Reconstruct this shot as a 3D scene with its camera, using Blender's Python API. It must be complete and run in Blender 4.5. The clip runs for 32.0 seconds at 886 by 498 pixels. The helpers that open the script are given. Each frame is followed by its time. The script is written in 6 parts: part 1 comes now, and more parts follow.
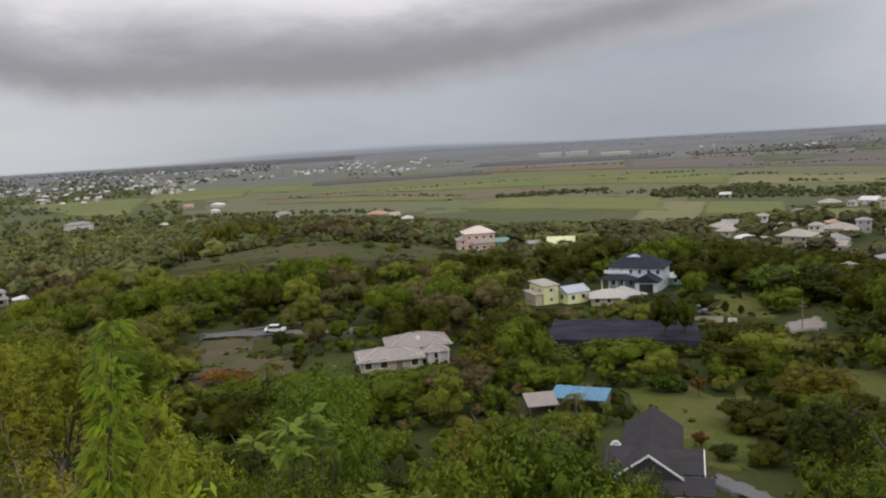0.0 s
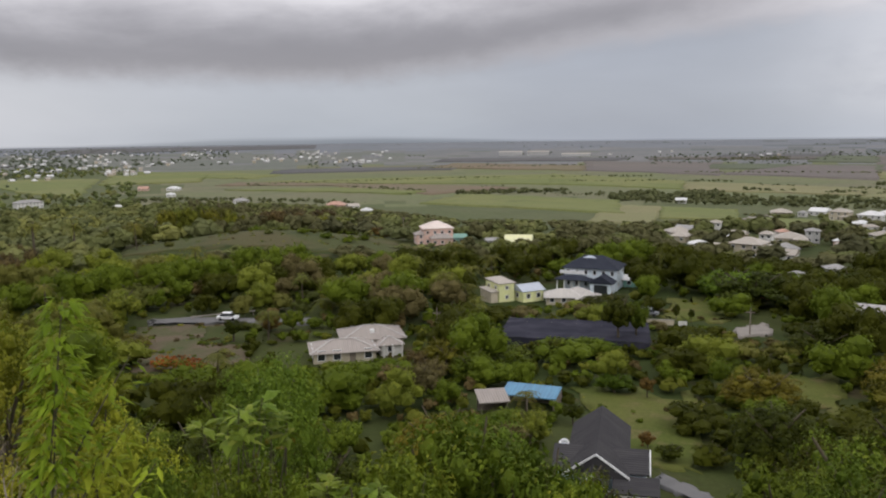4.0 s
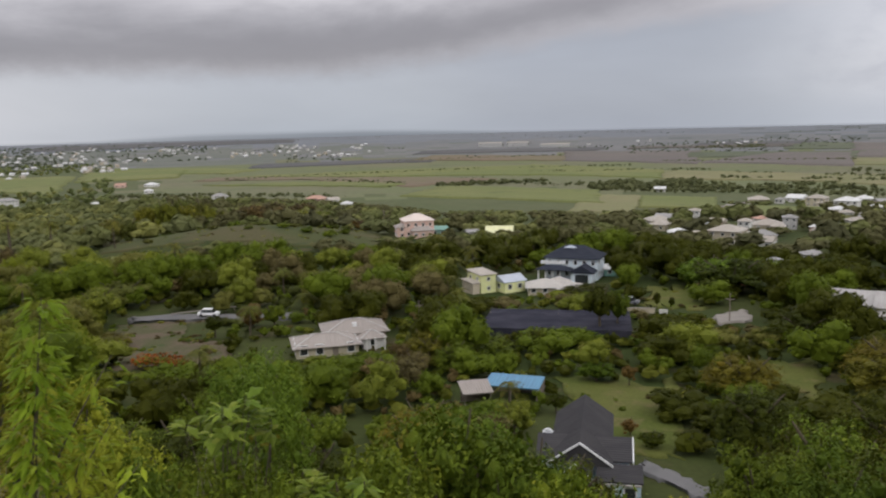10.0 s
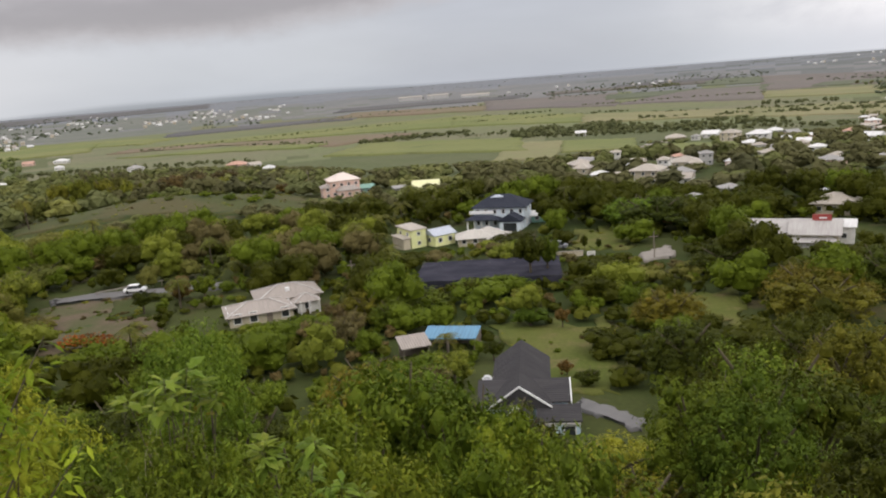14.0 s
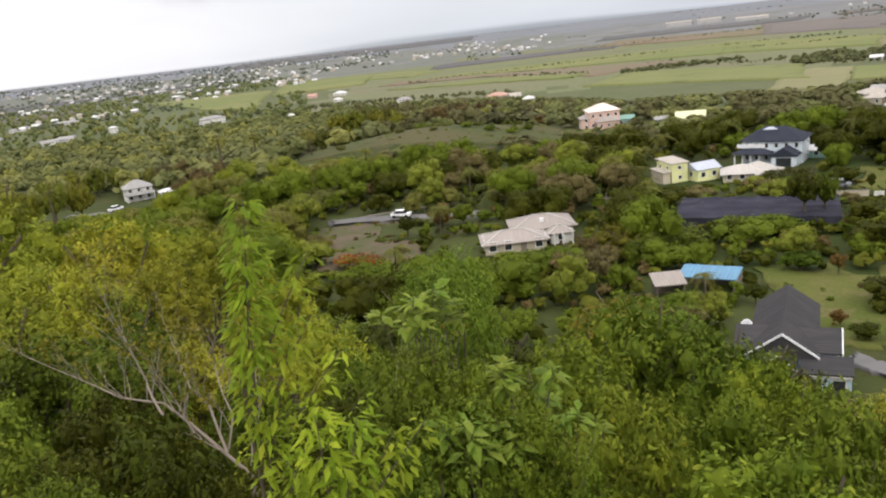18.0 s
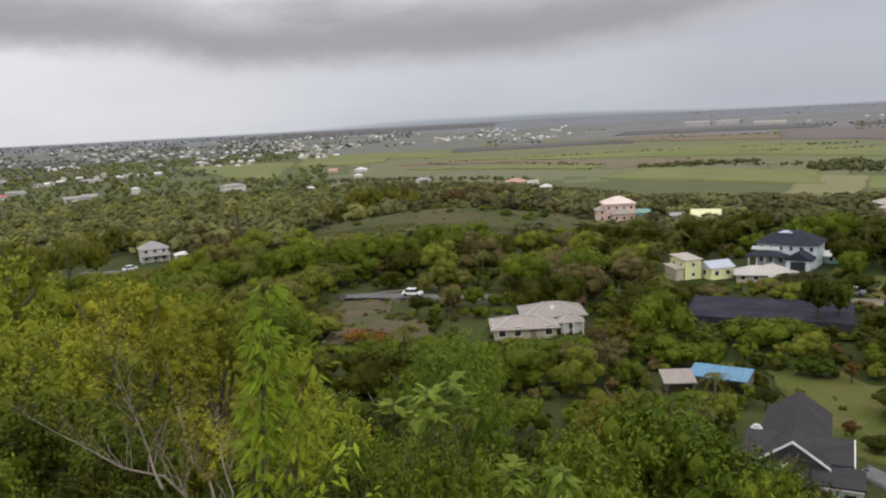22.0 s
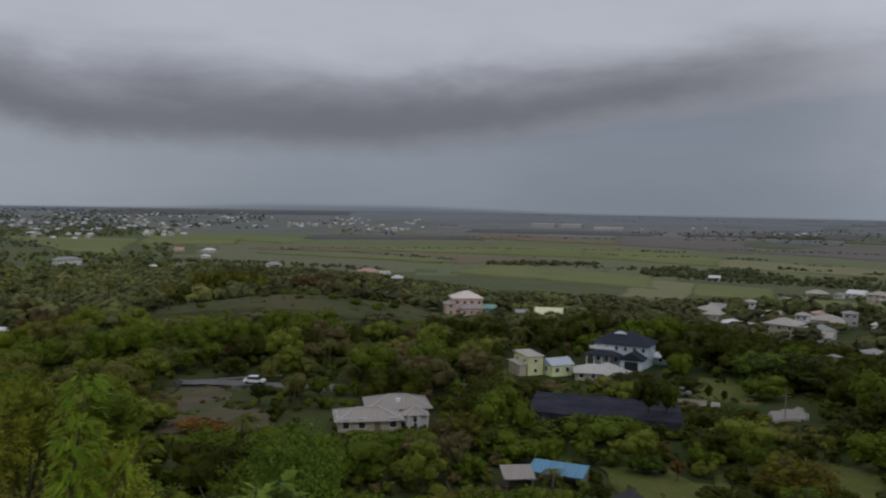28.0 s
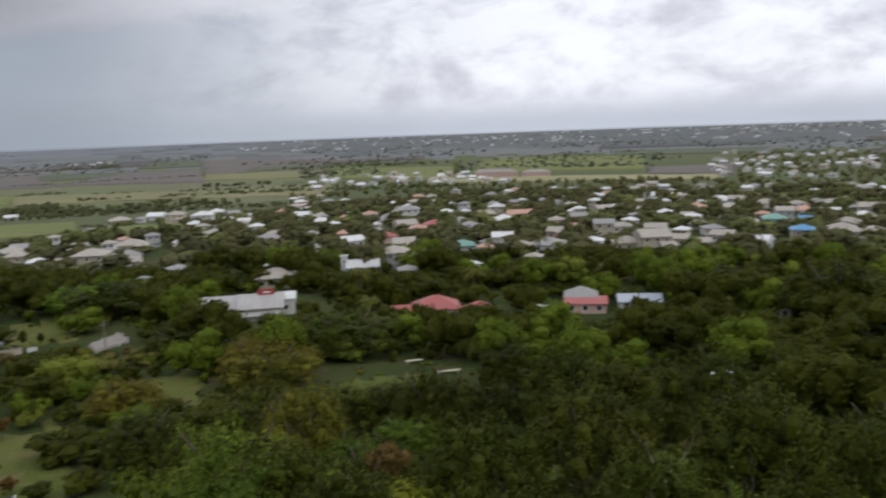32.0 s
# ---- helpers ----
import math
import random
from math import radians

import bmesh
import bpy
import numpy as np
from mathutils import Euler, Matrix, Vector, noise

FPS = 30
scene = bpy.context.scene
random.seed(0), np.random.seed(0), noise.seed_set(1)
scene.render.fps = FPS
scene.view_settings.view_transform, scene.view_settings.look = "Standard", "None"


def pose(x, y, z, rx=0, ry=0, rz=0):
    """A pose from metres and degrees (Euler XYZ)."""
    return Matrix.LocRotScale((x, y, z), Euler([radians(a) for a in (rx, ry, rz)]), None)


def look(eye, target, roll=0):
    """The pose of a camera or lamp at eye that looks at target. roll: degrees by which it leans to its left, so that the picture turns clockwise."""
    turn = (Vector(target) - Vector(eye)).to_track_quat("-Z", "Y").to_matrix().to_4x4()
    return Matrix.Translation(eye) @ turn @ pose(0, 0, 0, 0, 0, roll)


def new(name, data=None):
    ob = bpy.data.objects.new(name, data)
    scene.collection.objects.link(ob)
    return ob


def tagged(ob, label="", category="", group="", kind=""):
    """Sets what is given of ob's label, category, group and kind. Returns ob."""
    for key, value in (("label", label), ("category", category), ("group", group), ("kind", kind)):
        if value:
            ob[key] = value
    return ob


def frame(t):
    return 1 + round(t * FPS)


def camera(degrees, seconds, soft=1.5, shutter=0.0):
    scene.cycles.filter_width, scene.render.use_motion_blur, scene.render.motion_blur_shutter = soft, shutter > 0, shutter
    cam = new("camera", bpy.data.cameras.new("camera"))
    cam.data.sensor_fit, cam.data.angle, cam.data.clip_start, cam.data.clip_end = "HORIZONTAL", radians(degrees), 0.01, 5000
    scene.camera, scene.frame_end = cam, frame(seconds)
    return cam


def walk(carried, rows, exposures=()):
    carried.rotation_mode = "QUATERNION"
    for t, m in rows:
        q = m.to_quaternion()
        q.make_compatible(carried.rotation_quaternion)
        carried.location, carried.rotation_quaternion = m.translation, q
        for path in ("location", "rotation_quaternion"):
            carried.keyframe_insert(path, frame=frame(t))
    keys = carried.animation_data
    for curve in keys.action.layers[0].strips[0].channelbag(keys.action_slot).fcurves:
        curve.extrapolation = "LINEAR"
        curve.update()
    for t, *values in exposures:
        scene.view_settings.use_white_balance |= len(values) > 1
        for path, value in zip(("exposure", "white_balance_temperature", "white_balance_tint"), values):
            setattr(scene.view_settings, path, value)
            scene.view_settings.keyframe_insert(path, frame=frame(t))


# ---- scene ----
# ---------------------------------------------------------------- camera: seconds, place, turn
cam = camera(57.2, 32.0, 2.1, 0.3)
PATH = [
    (0.0, 0.023, 0.011, 60.004, 82.389, 3.322, 8.954), (0.5, 0.025, 0.012, 60.004, 82.072, 3.387, 8.377), (1.0, 0.029, 0.013, 60.003, 81.514, 3.664, 7.807),
    (1.5, 0.031, 0.014, 60.003, 80.944, 3.017, 7.241), (2.0, 0.035, 0.016, 59.998, 80.107, 3.07, 5.229), (2.5, 0.036, 0.017, 59.996, 80.044, 3.183, 4.318),
    (3.0, 0.033, 0.016, 59.992, 79.652, 2.223, 4.431), (3.5, 0.018, 0.009, 59.988, 81.181, 0.661, 6.124), (5.5, 0.003, 0.001, 59.983, 82.52, 1.702, 7.474),
    (6.0, -0.009, -0.004, 59.976, 82.253, 1.29, 8.93), (6.5, -0.014, -0.007, 59.977, 81.685, 1.368, 10.725), (7.0, -0.018, -0.008, 59.977, 80.997, 1.283, 14.842),
    (7.5, -0.027, -0.013, 59.981, 81.159, 1.865, 14.947), (8.0, -0.038, -0.018, 59.983, 80.577, 1.777, 15.376), (8.5, -0.04, -0.019, 59.985, 81.232, 2.95, 21.143),
    (9.0, -0.026, -0.012, 59.983, 80.933, 2.857, 17.923), (9.5, -0.005, -0.003, 59.984, 80.79, 2.237, 10.241), (10.0, 0.007, 0.003, 60.0, 81.331, 1.409, 4.863),
    (10.5, 0.008, 0.004, 60.019, 82.26, 1.847, 2.21), (11.0, 0.01, 0.005, 60.037, 82.434, 2.421, 0.097), (11.5, 0.013, 0.006, 60.041, 82.41, 2.353, -1.709),
    (12.0, 0.018, 0.009, 60.04, 81.958, 2.36, -1.763), (12.5, 0.015, 0.007, 60.035, 80.071, 1.834, -2.326), (13.0, 0.006, 0.003, 60.022, 81.863, 1.763, -0.252),
    (13.5, -0.017, -0.008, 59.999, 80.837, 3.644, 3.495), (14.0, -0.046, -0.021, 59.978, 77.91, 4.515, -0.775), (14.5, -0.058, -0.027, 59.962, 78.638, 3.776, 4.273),
    (15.0, -0.055, -0.026, 59.965, 77.619, 3.587, 11.201), (15.5, -0.016, -0.007, 59.957, 78.212, 4.51, 16.455), (17.5, 0.027, 0.012, 59.945, 76.539, 6.673, 18.538),
    (18.0, 0.056, 0.026, 59.936, 74.856, 6.53, 17.153), (18.5, 0.048, 0.022, 59.955, 73.948, 5.794, 18.374), (19.0, 0.017, 0.008, 59.988, 75.795, 5.913, 22.748),
    (19.5, -0.005, -0.002, 60.012, 76.562, 4.011, 24.66), (20.0, -0.01, -0.004, 60.023, 77.038, 3.351, 23.502), (20.5, -0.011, -0.005, 60.035, 77.739, 2.904, 23.397),
    (21.0, -0.011, -0.005, 60.045, 79.925, 2.591, 23.553), (21.5, -0.011, -0.005, 60.055, 80.124, 3.222, 21.519), (22.0, -0.014, -0.007, 60.061, 80.657, 2.992, 18.73),
    (22.5, -0.022, -0.01, 60.066, 81.132, 2.753, 17.512), (23.0, -0.027, -0.013, 60.068, 81.137, 2.176, 17.393), (23.5, -0.026, -0.012, 60.072, 80.563, 2.081, 16.82),
    (24.0, -0.018, -0.008, 60.075, 81.64, 1.346, 16.134), (24.5, -0.009, -0.004, 60.084, 82.137, 0.835, 15.183), (25.0, 0.003, 0.002, 60.09, 83.189, 0.635, 12.603),
    (25.5, 0.021, 0.01, 60.1, 83.89, -0.024, 12.573), (27.5, 0.027, 0.013, 60.109, 86.866, -0.444, 11.451), (28.0, 0.048, 0.022, 60.114, 86.79, -1.005, 8.641),
    (28.5, 0.065, 0.03, 60.101, 86.835, -0.988, 4.144), (29.0, 0.082, 0.038, 60.093, 85.212, -0.02, 1.819), (29.5, 0.08, 0.037, 60.093, 84.485, 0.341, 0.429),
    (30.0, 0.072, 0.033, 60.102, 84.294, -0.12, -1.76), (30.5, 0.068, 0.032, 60.107, 84.537, -0.356, -7.696), (31.0, 0.068, 0.032, 60.107, 83.219, 0.213, -14.28),
    (31.5, 0.068, 0.032, 60.107, 81.179, 1.682, -24.125), (31.7, 0.068, 0.032, 60.107, 80.786, 2.241, -30.929), (32.0, 0.068, 0.032, 60.107, 81.405, 2.056, -38.281),
]
EXPOSURES = [(0, 0.2, 6600, 10), (1.5, 0.34, 6650, 10), (3.0, 0.5, 6650, 10), (3.5, 0.4, 6600, 10), (5.5, 0.15, 6500, 10), (9, 0.38, 6600, 10), (11.5, 0.05, 6400, 10), (13, 0.3, 6550, 10), (14, 0.6, 6800, 10), (15.5, 0.8, 6700, 10), (19, 1.0, 6800, 10),
             (21, 0.62, 6700, 10), (23, 0.42, 6600, 10), (25.5, 0.02, 6350, 9), (28, -0.67, 6050, 8), (30, -0.35, 6100, 8), (31.2, -0.25, 6150, 8), (32, 0.1, 6200, 8)]
walk(cam, [(row[0], pose(*row[1:])) for row in PATH], EXPOSURES)

# ---------------------------------------------------------------- world and light
WORLD = bpy.data.worlds.new("overcast")
WORLD.use_nodes = True
scene.world = WORLD


class Net:
    """Short hand for node trees."""

    def __init__(self, tree):
        self.tree = tree

    def node(self, kind, **sets):
        n = self.tree.nodes.new(kind)
        for key, value in sets.items():
            if key == "operation":
                n.operation = value
            elif key == "blend":
                n.blend_type = value
        return n

    def put(self, socket, value):
        if hasattr(value, "is_output"):
            self.tree.links.new(value, socket)
        else:
            socket.default_value = value

    def math(self, op, a, b=0.0, c=None):
        n = self.node("ShaderNodeMath", operation=op)
        self.put(n.inputs[0], a)
        self.put(n.inputs[1], b)
        if c is not None:
            self.put(n.inputs[2], c)
        return n.outputs[0]

    def span(self, x, lo, hi, smooth=True):
        n = self.node("ShaderNodeMapRange")
        n.interpolation_type = "SMOOTHSTEP" if smooth else "LINEAR"
        n.clamp = True
        self.put(n.inputs[0], x)
        self.put(n.inputs[1], lo)
        self.put(n.inputs[2], hi)
        return n.outputs[0]

    def mix(self, fac, a, b, blend="MIX"):
        n = self.node("ShaderNodeMix")
        n.data_type, n.blend_type, n.clamp_factor = "RGBA", blend, True
        self.put(n.inputs[0], fac)
        self.put(n.inputs[6], a if hasattr(a, "is_output") else (*a, 1))
        self.put(n.inputs[7], b if hasattr(b, "is_output") else (*b, 1))
        return n.outputs[2]

    def noise(self, vector, scale, detail=4, rough=0.55, distort=0.0):
        n = self.node("ShaderNodeTexNoise")
        if vector is not None:
            self.put(n.inputs["Vector"], vector)
        for key, value in (("Scale", scale), ("Detail", detail), ("Roughness", rough), ("Distortion", distort)):
            n.inputs[key].default_value = value
        return n.outputs["Fac"]

    def join(self, x, y, z=0.0):
        n = self.node("ShaderNodeCombineXYZ")
        for i, v in enumerate((x, y, z)):
            self.put(n.inputs[i], v)
        return n.outputs[0]

    def ramp(self, x, stops):
        n = self.node("ShaderNodeValToRGB")
        self.put(n.inputs[0], x)
        e = n.color_ramp.elements
        while len(e) < len(stops):
            e.new(0.5)
        for el, (at, col) in zip(e, stops):
            el.position = at
            el.color = (*col, 1) if len(col) == 3 else col
        return n.outputs[0]


def sky_nodes():
    tree = WORLD.node_tree
    tree.nodes.clear()
    k = Net(tree)
    out, bg = k.node("ShaderNodeOutputWorld"), k.node("ShaderNodeBackground")
    tree.links.new(bg.outputs[0], out.inputs[0])
    sky = k.node("ShaderNodeTexSky")
    sky.sky_type, sky.sun_disc = "NISHITA", False
    sky.sun_elevation, sky.sun_rotation = radians(41), radians(151)
    blue = k.mix(1.0, sky.outputs[0], (0.1, 0.1, 0.1), "MULTIPLY")
    where = k.node("ShaderNodeTexCoord").outputs["Generated"]
    sep = k.node("ShaderNodeSeparateXYZ")
    k.put(sep.inputs[0], where)
    x, y, z = sep.outputs
    deg = 57.29578
    el = k.math("MULTIPLY", k.math("ARCSINE", z), deg)
    az = k.math("MULTIPLY", k.math("ARCTAN2", x, y), deg)
    flat = k.join(k.math("MULTIPLY", az, 0.045), k.math("MULTIPLY", el, 0.16))
    puff = k.join(k.math("MULTIPLY", az, 0.09), k.math("MULTIPLY", el, 0.16), 4.0)
    n1 = k.math("SUBTRACT", k.noise(flat, 1.6, 5, 0.55, 0.3), 0.5)
    n2 = k.math("SUBTRACT", k.noise(puff, 1.5, 6, 0.58, 0.4), 0.5)
    n3 = k.math("SUBTRACT", k.noise(puff, 5.0, 5, 0.6), 0.5)
    # lower rim of the storm cloud, degrees above the level, along the azimuth
    rim = k.math("MULTIPLY", k.ramp(k.span(az, -60, 60, False), [
        (0.000, (0.30,) * 3), (0.180, (0.235,) * 3), (0.225, (0.18,) * 3), (0.375, (0.165,) * 3), (0.435, (0.19,) * 3),
        (0.505, (0.235,) * 3), (0.575, (0.29,) * 3), (0.635, (0.33,) * 3), (0.785, (0.40,) * 3), (1.000, (0.5,) * 3)]), 20.0)
    wob = k.math("ADD", k.math("MULTIPLY", n3, 1.1), k.math("MULTIPLY", n2, 1.2))
    h = k.math("ADD", k.math("SUBTRACT", el, rim), wob)
    soft = k.span(az, -8, 14)
    low = k.span(h, -0.7, k.math("MULTIPLY_ADD", soft, 1.8, 1.7))
    high = k.math("SUBTRACT", 1.0, k.span(k.math("ADD", h, k.math("MULTIPLY", n1, 3.0)), 1.9, 6.6))
    fade = k.math("SUBTRACT", 1.0, k.span(az, 4, 34))
    back = k.span(az, -100, -60)
    band = k.math("MULTIPLY", k.math("MULTIPLY", low, high), k.math("MULTIPLY", fade, back))
    # clear layer under the cloud, and the grey deck over it
    deck = k.mix(k.span(k.math("ADD", el, k.math("MULTIPLY", n1, 5.0)), 5.5, 12.0), (0.43, 0.432, 0.455), (0.73, 0.735, 0.75))
    deck = k.mix(k.span(el, 20, 62), deck, (1.3, 1.3, 1.33))
    under = k.mix(k.span(el, -0.6, 4.5), (0.35, 0.39, 0.43), (0.38, 0.41, 0.45))
    left = k.math("SUBTRACT", 1.0, k.span(az, -48, -14))
    under = k.mix(k.math("MULTIPLY", left, 0.75), under, (0.57, 0.585, 0.60))
    rain = k.math("MULTIPLY", k.span(az, -8, 2), k.math("SUBTRACT", 1.0, k.span(az, 8, 22)))
    under = k.mix(k.math("MULTIPLY", rain, 0.55), under, (0.29, 0.32, 0.37))
    col = k.mix(k.span(h, -0.2, 1.2), under, deck)
    col = k.mix(k.math("MULTIPLY", band, 0.86), col, (0.215, 0.211, 0.226))
    # bright broken cloud over the sea
    east = k.span(az, 12, 44)
    lump = k.span(k.math("ADD", k.math("MULTIPLY", n2, 1.2), k.math("MULTIPLY", n3, 0.35)), -0.25, 0.12)
    white = k.mix(lump, (0.60, 0.60, 0.64), (0.93, 0.94, 0.95))
    white = k.mix(k.math("SUBTRACT", 1.0, k.span(el, -0.4, 3.2)), white, (0.66, 0.68, 0.73))
    col = k.mix(k.math("MULTIPLY", east, k.span(el, -1.5, 2.0)), col, white)
    col = k.mix(k.math("MULTIPLY", east, k.math("SUBTRACT", 1.0, k.span(el, -1.5, 2.0))), col, (0.56, 0.59, 0.64))
    grain = k.math("MULTIPLY_ADD", n1, 0.22, 1.0)
    col = k.mix(1.0, col, k.join(grain, grain, grain), "MULTIPLY")
    col = k.mix(1.0, col, (1.03, 1.0, 1.03), "MULTIPLY")
    col = k.mix(0.95, blue, col)
    k.put(bg.inputs[0], col)
    bg.inputs[1].default_value = 1.0


sky_nodes()
SUN = new("sun", bpy.data.lights.new("sun", "SUN"))
SUN.data.energy, SUN.data.angle, SUN.data.color = 0.6, radians(28), (1.0, 0.97, 0.92)
SUN.matrix_world = look((500, -900, 900), (0, 0, 0))

# ---------------------------------------------------------------- materials
def material(name, rough=0.8, metal=0.0, spec=0.3):
    m = bpy.data.materials.new(name)
    m.use_nodes = True
    b = m.node_tree.nodes["Principled BSDF"]
    b.inputs["Roughness"].default_value = rough
    b.inputs["Metallic"].default_value = metal
    b.inputs["Specular IOR Level"].default_value = spec
    return m, Net(m.node_tree), b


def coat(name, c, stain, scale=0.5, fine=9.0, rough=0.8, spec=0.25, amount=0.55, bump=0.0):
    """Painted or plastered surface: large stains, fine grain, one tint per object."""
    m, k, b = material(name, rough, 0, spec)
    at = k.node("ShaderNodeTexCoord").outputs["Object"]
    big = k.span(k.noise(at, scale, 5, 0.6, 0.4), 0.42, 0.72)
    small = k.noise(at, fine, 4, 0.6)
    one = k.node("ShaderNodeObjectInfo").outputs["Random"]
    col = k.mix(k.math("MULTIPLY", big, amount), c, stain)
    g = k.math("MULTIPLY_ADD", k.math("SUBTRACT", small, 0.5), 0.35, k.math("MULTIPLY_ADD", one, 0.16, 0.92))
    col = k.mix(1.0, col, k.join(g, g, g), "MULTIPLY")
    k.put(b.inputs["Base Color"], col)
    if bump:
        n = k.node("ShaderNodeBump")
        n.inputs["Strength"].default_value, n.inputs["Distance"].default_value = bump, 0.05
        k.put(n.inputs["Height"], small)
        k.put(b.inputs["Normal"], n.outputs[0])
    return m


def sheet_roof(name, c, stain, rough=0.5, pitch=3.0, axis=0, spec=0.25):
    """Ribbed sheet metal with weathering streaks."""
    m, k, b = material(name, rough, 0, spec)
    at = k.node("ShaderNodeTexCoord").outputs["Object"]
    sep = k.node("ShaderNodeSeparateXYZ")
    k.put(sep.inputs[0], at)
    streak = k.noise(k.join(k.math("MULTIPLY", sep.outputs[axis], 2.2), k.math("MULTIPLY", sep.outputs[1 - axis], 0.25)), 1.0, 5, 0.65)
    big = k.span(k.noise(at, 0.35, 4), 0.4, 0.7)
    col = k.mix(k.math("MULTIPLY", k.span(streak, 0.4, 0.75), 0.6), c, stain)
    col = k.mix(k.math("MULTIPLY", big, 0.3), col, stain)
    rib = k.math("SINE", k.math("MULTIPLY", sep.outputs[axis], 6.2832 * pitch))
    g = k.math("MULTIPLY_ADD", rib, 0.06, k.math("MULTIPLY_ADD", k.node("ShaderNodeObjectInfo").outputs["Random"], 0.14, 0.93))
    col = k.mix(1.0, col, k.join(g, g, g), "MULTIPLY")
    k.put(b.inputs["Base Color"], col)
    n = k.node("ShaderNodeBump")
    n.inputs["Strength"].default_value, n.inputs["Distance"].default_value = 0.5, 0.03
    k.put(n.inputs["Height"], rib)
    k.put(b.inputs["Normal"], n.outputs[0])
    return m


def foliage(name, a, b2, c3, rough=0.55, through_it=0.13, clump=2.6):
    """Leaves: every leaf its own tint between a and b2, some c3, every tree a little different."""
    a, b2 = tuple(q * 0.88 for q in a), tuple(q * 1.08 for q in b2)
    m, k, b = material(name, rough, 0, 0.06)
    leaf = k.node("ShaderNodeNewGeometry").outputs["Random Per Island"]
    one = k.node("ShaderNodeObjectInfo").outputs["Random"]
    at = k.node("ShaderNodeTexCoord").outputs["Object"]
    patch = k.noise(at, clump, 3)
    col = k.mix(k.math("MULTIPLY_ADD", k.math("SUBTRACT", patch, 0.5), 2.0, k.math("MULTIPLY_ADD", leaf, 0.5, 0.25)), a, b2)
    col = k.mix(k.math("MULTIPLY", k.span(leaf, 0.86, 0.98), 0.45), col, c3)
    g = k.math("MULTIPLY_ADD", one, 0.55, 0.74)
    warm = k.math("MULTIPLY_ADD", k.math("FRACT", k.math("MULTIPLY", one, 7.31)), 0.20, 0.90)
    col = k.mix(1.0, col, k.join(k.math("MULTIPLY", g, warm), g, k.math("MULTIPLY", g, 0.74)), "MULTIPLY")
    k.put(b.inputs["Base Color"], col)
    tr, mx = k.node("ShaderNodeBsdfTranslucent"), k.node("ShaderNodeMixShader")
    k.put(tr.inputs[0], col)
    mx.inputs[0].default_value = through_it
    out = m.node_tree.nodes["Material Output"]
    k.put(mx.inputs[1], b.outputs[0])
    k.put(mx.inputs[2], tr.outputs[0])
    k.put(out.inputs[0], mx.outputs[0])
    return m


def soil(name, a, b2, c3, big=0.02, mid=0.12, fine=1.5, rough=0.95):
    """Ground cover in three tones at three sizes."""
    m, k, b = material(name, rough, 0, 0.1)
    at = k.node("ShaderNodeTexCoord").outputs["Object"]
    col = k.mix(k.span(k.noise(at, big, 5, 0.6, 0.5), 0.4, 0.62), a, b2)
    col = k.mix(k.span(k.noise(at, mid, 5, 0.65), 0.52, 0.7), col, c3)
    g = k.math("MULTIPLY_ADD", k.math("SUBTRACT", k.noise(at, fine, 4, 0.7), 0.5), 0.8, 1.0)
    col = k.mix(1.0, col, k.join(g, g, g), "MULTIPLY")
    k.put(b.inputs["Base Color"], col)
    return m


def glass_dark():
    m, k, b = material("window_glass", 0.08, 0, 0.5)
    at = k.node("ShaderNodeTexCoord").outputs["Object"]
    k.put(b.inputs["Base Color"], k.mix(k.noise(at, 0.8, 2), (0.015, 0.018, 0.02), (0.05, 0.055, 0.06)))
    return m


WALL = [
    coat("white_paint", (0.62, 0.615, 0.59), (0.38, 0.37, 0.33)),
    coat("cream_paint", (0.46, 0.41, 0.31), (0.30, 0.27, 0.21)),
    coat("grey_render", (0.40, 0.40, 0.39), (0.25, 0.25, 0.24)),
    coat("pink_paint", (0.60, 0.42, 0.35), (0.45, 0.33, 0.28)),
    coat("yellow_paint", (0.72, 0.74, 0.38), (0.50, 0.50, 0.28)),
    coat("teal_paint", (0.24, 0.45, 0.40), (0.18, 0.30, 0.28)),
    coat("pale_blue_paint", (0.52, 0.66, 0.76), (0.36, 0.46, 0.54)),
]
ROOF = [
    sheet_roof("white_sheet_roof", (0.60, 0.605, 0.60), (0.42, 0.42, 0.40)),
    sheet_roof("grey_sheet_roof", (0.27, 0.265, 0.255), (0.19, 0.185, 0.175)),
    sheet_roof("beige_sheet_roof", (0.36, 0.325, 0.275), (0.24, 0.22, 0.195)),
    sheet_roof("red_sheet_roof", (0.38, 0.11, 0.10), (0.25, 0.10, 0.09)),
    sheet_roof("blue_sheet_roof", (0.10, 0.27, 0.48), (0.09, 0.19, 0.33)),
    sheet_roof("green_sheet_roof", (0.17, 0.33, 0.27), (0.14, 0.23, 0.20)),
    sheet_roof("salmon_sheet_roof", (0.45, 0.26, 0.19), (0.30, 0.20, 0.16)),
]
PINKISH = sheet_roof("pinkish_grey_sheet_roof", (0.30, 0.268, 0.240), (0.215, 0.19, 0.172), 0.6)
SHINGLE = sheet_roof("dark_shingle_roof", (0.045, 0.044, 0.047), (0.075, 0.072, 0.072), 0.9, 4.0, 1, 0.05)
NAVY = sheet_roof("navy_shingle_roof", (0.026, 0.030, 0.042), (0.045, 0.05, 0.064), 0.85, 3.0, 1, 0.08)
LIGHT_ROOF = sheet_roof("light_blue_grey_roof", (0.40, 0.44, 0.50), (0.32, 0.35, 0.40), 0.4)
YELLOW_ROOF = sheet_roof("pale_yellow_roof", (0.62, 0.62, 0.36), (0.46, 0.46, 0.28), 0.5)
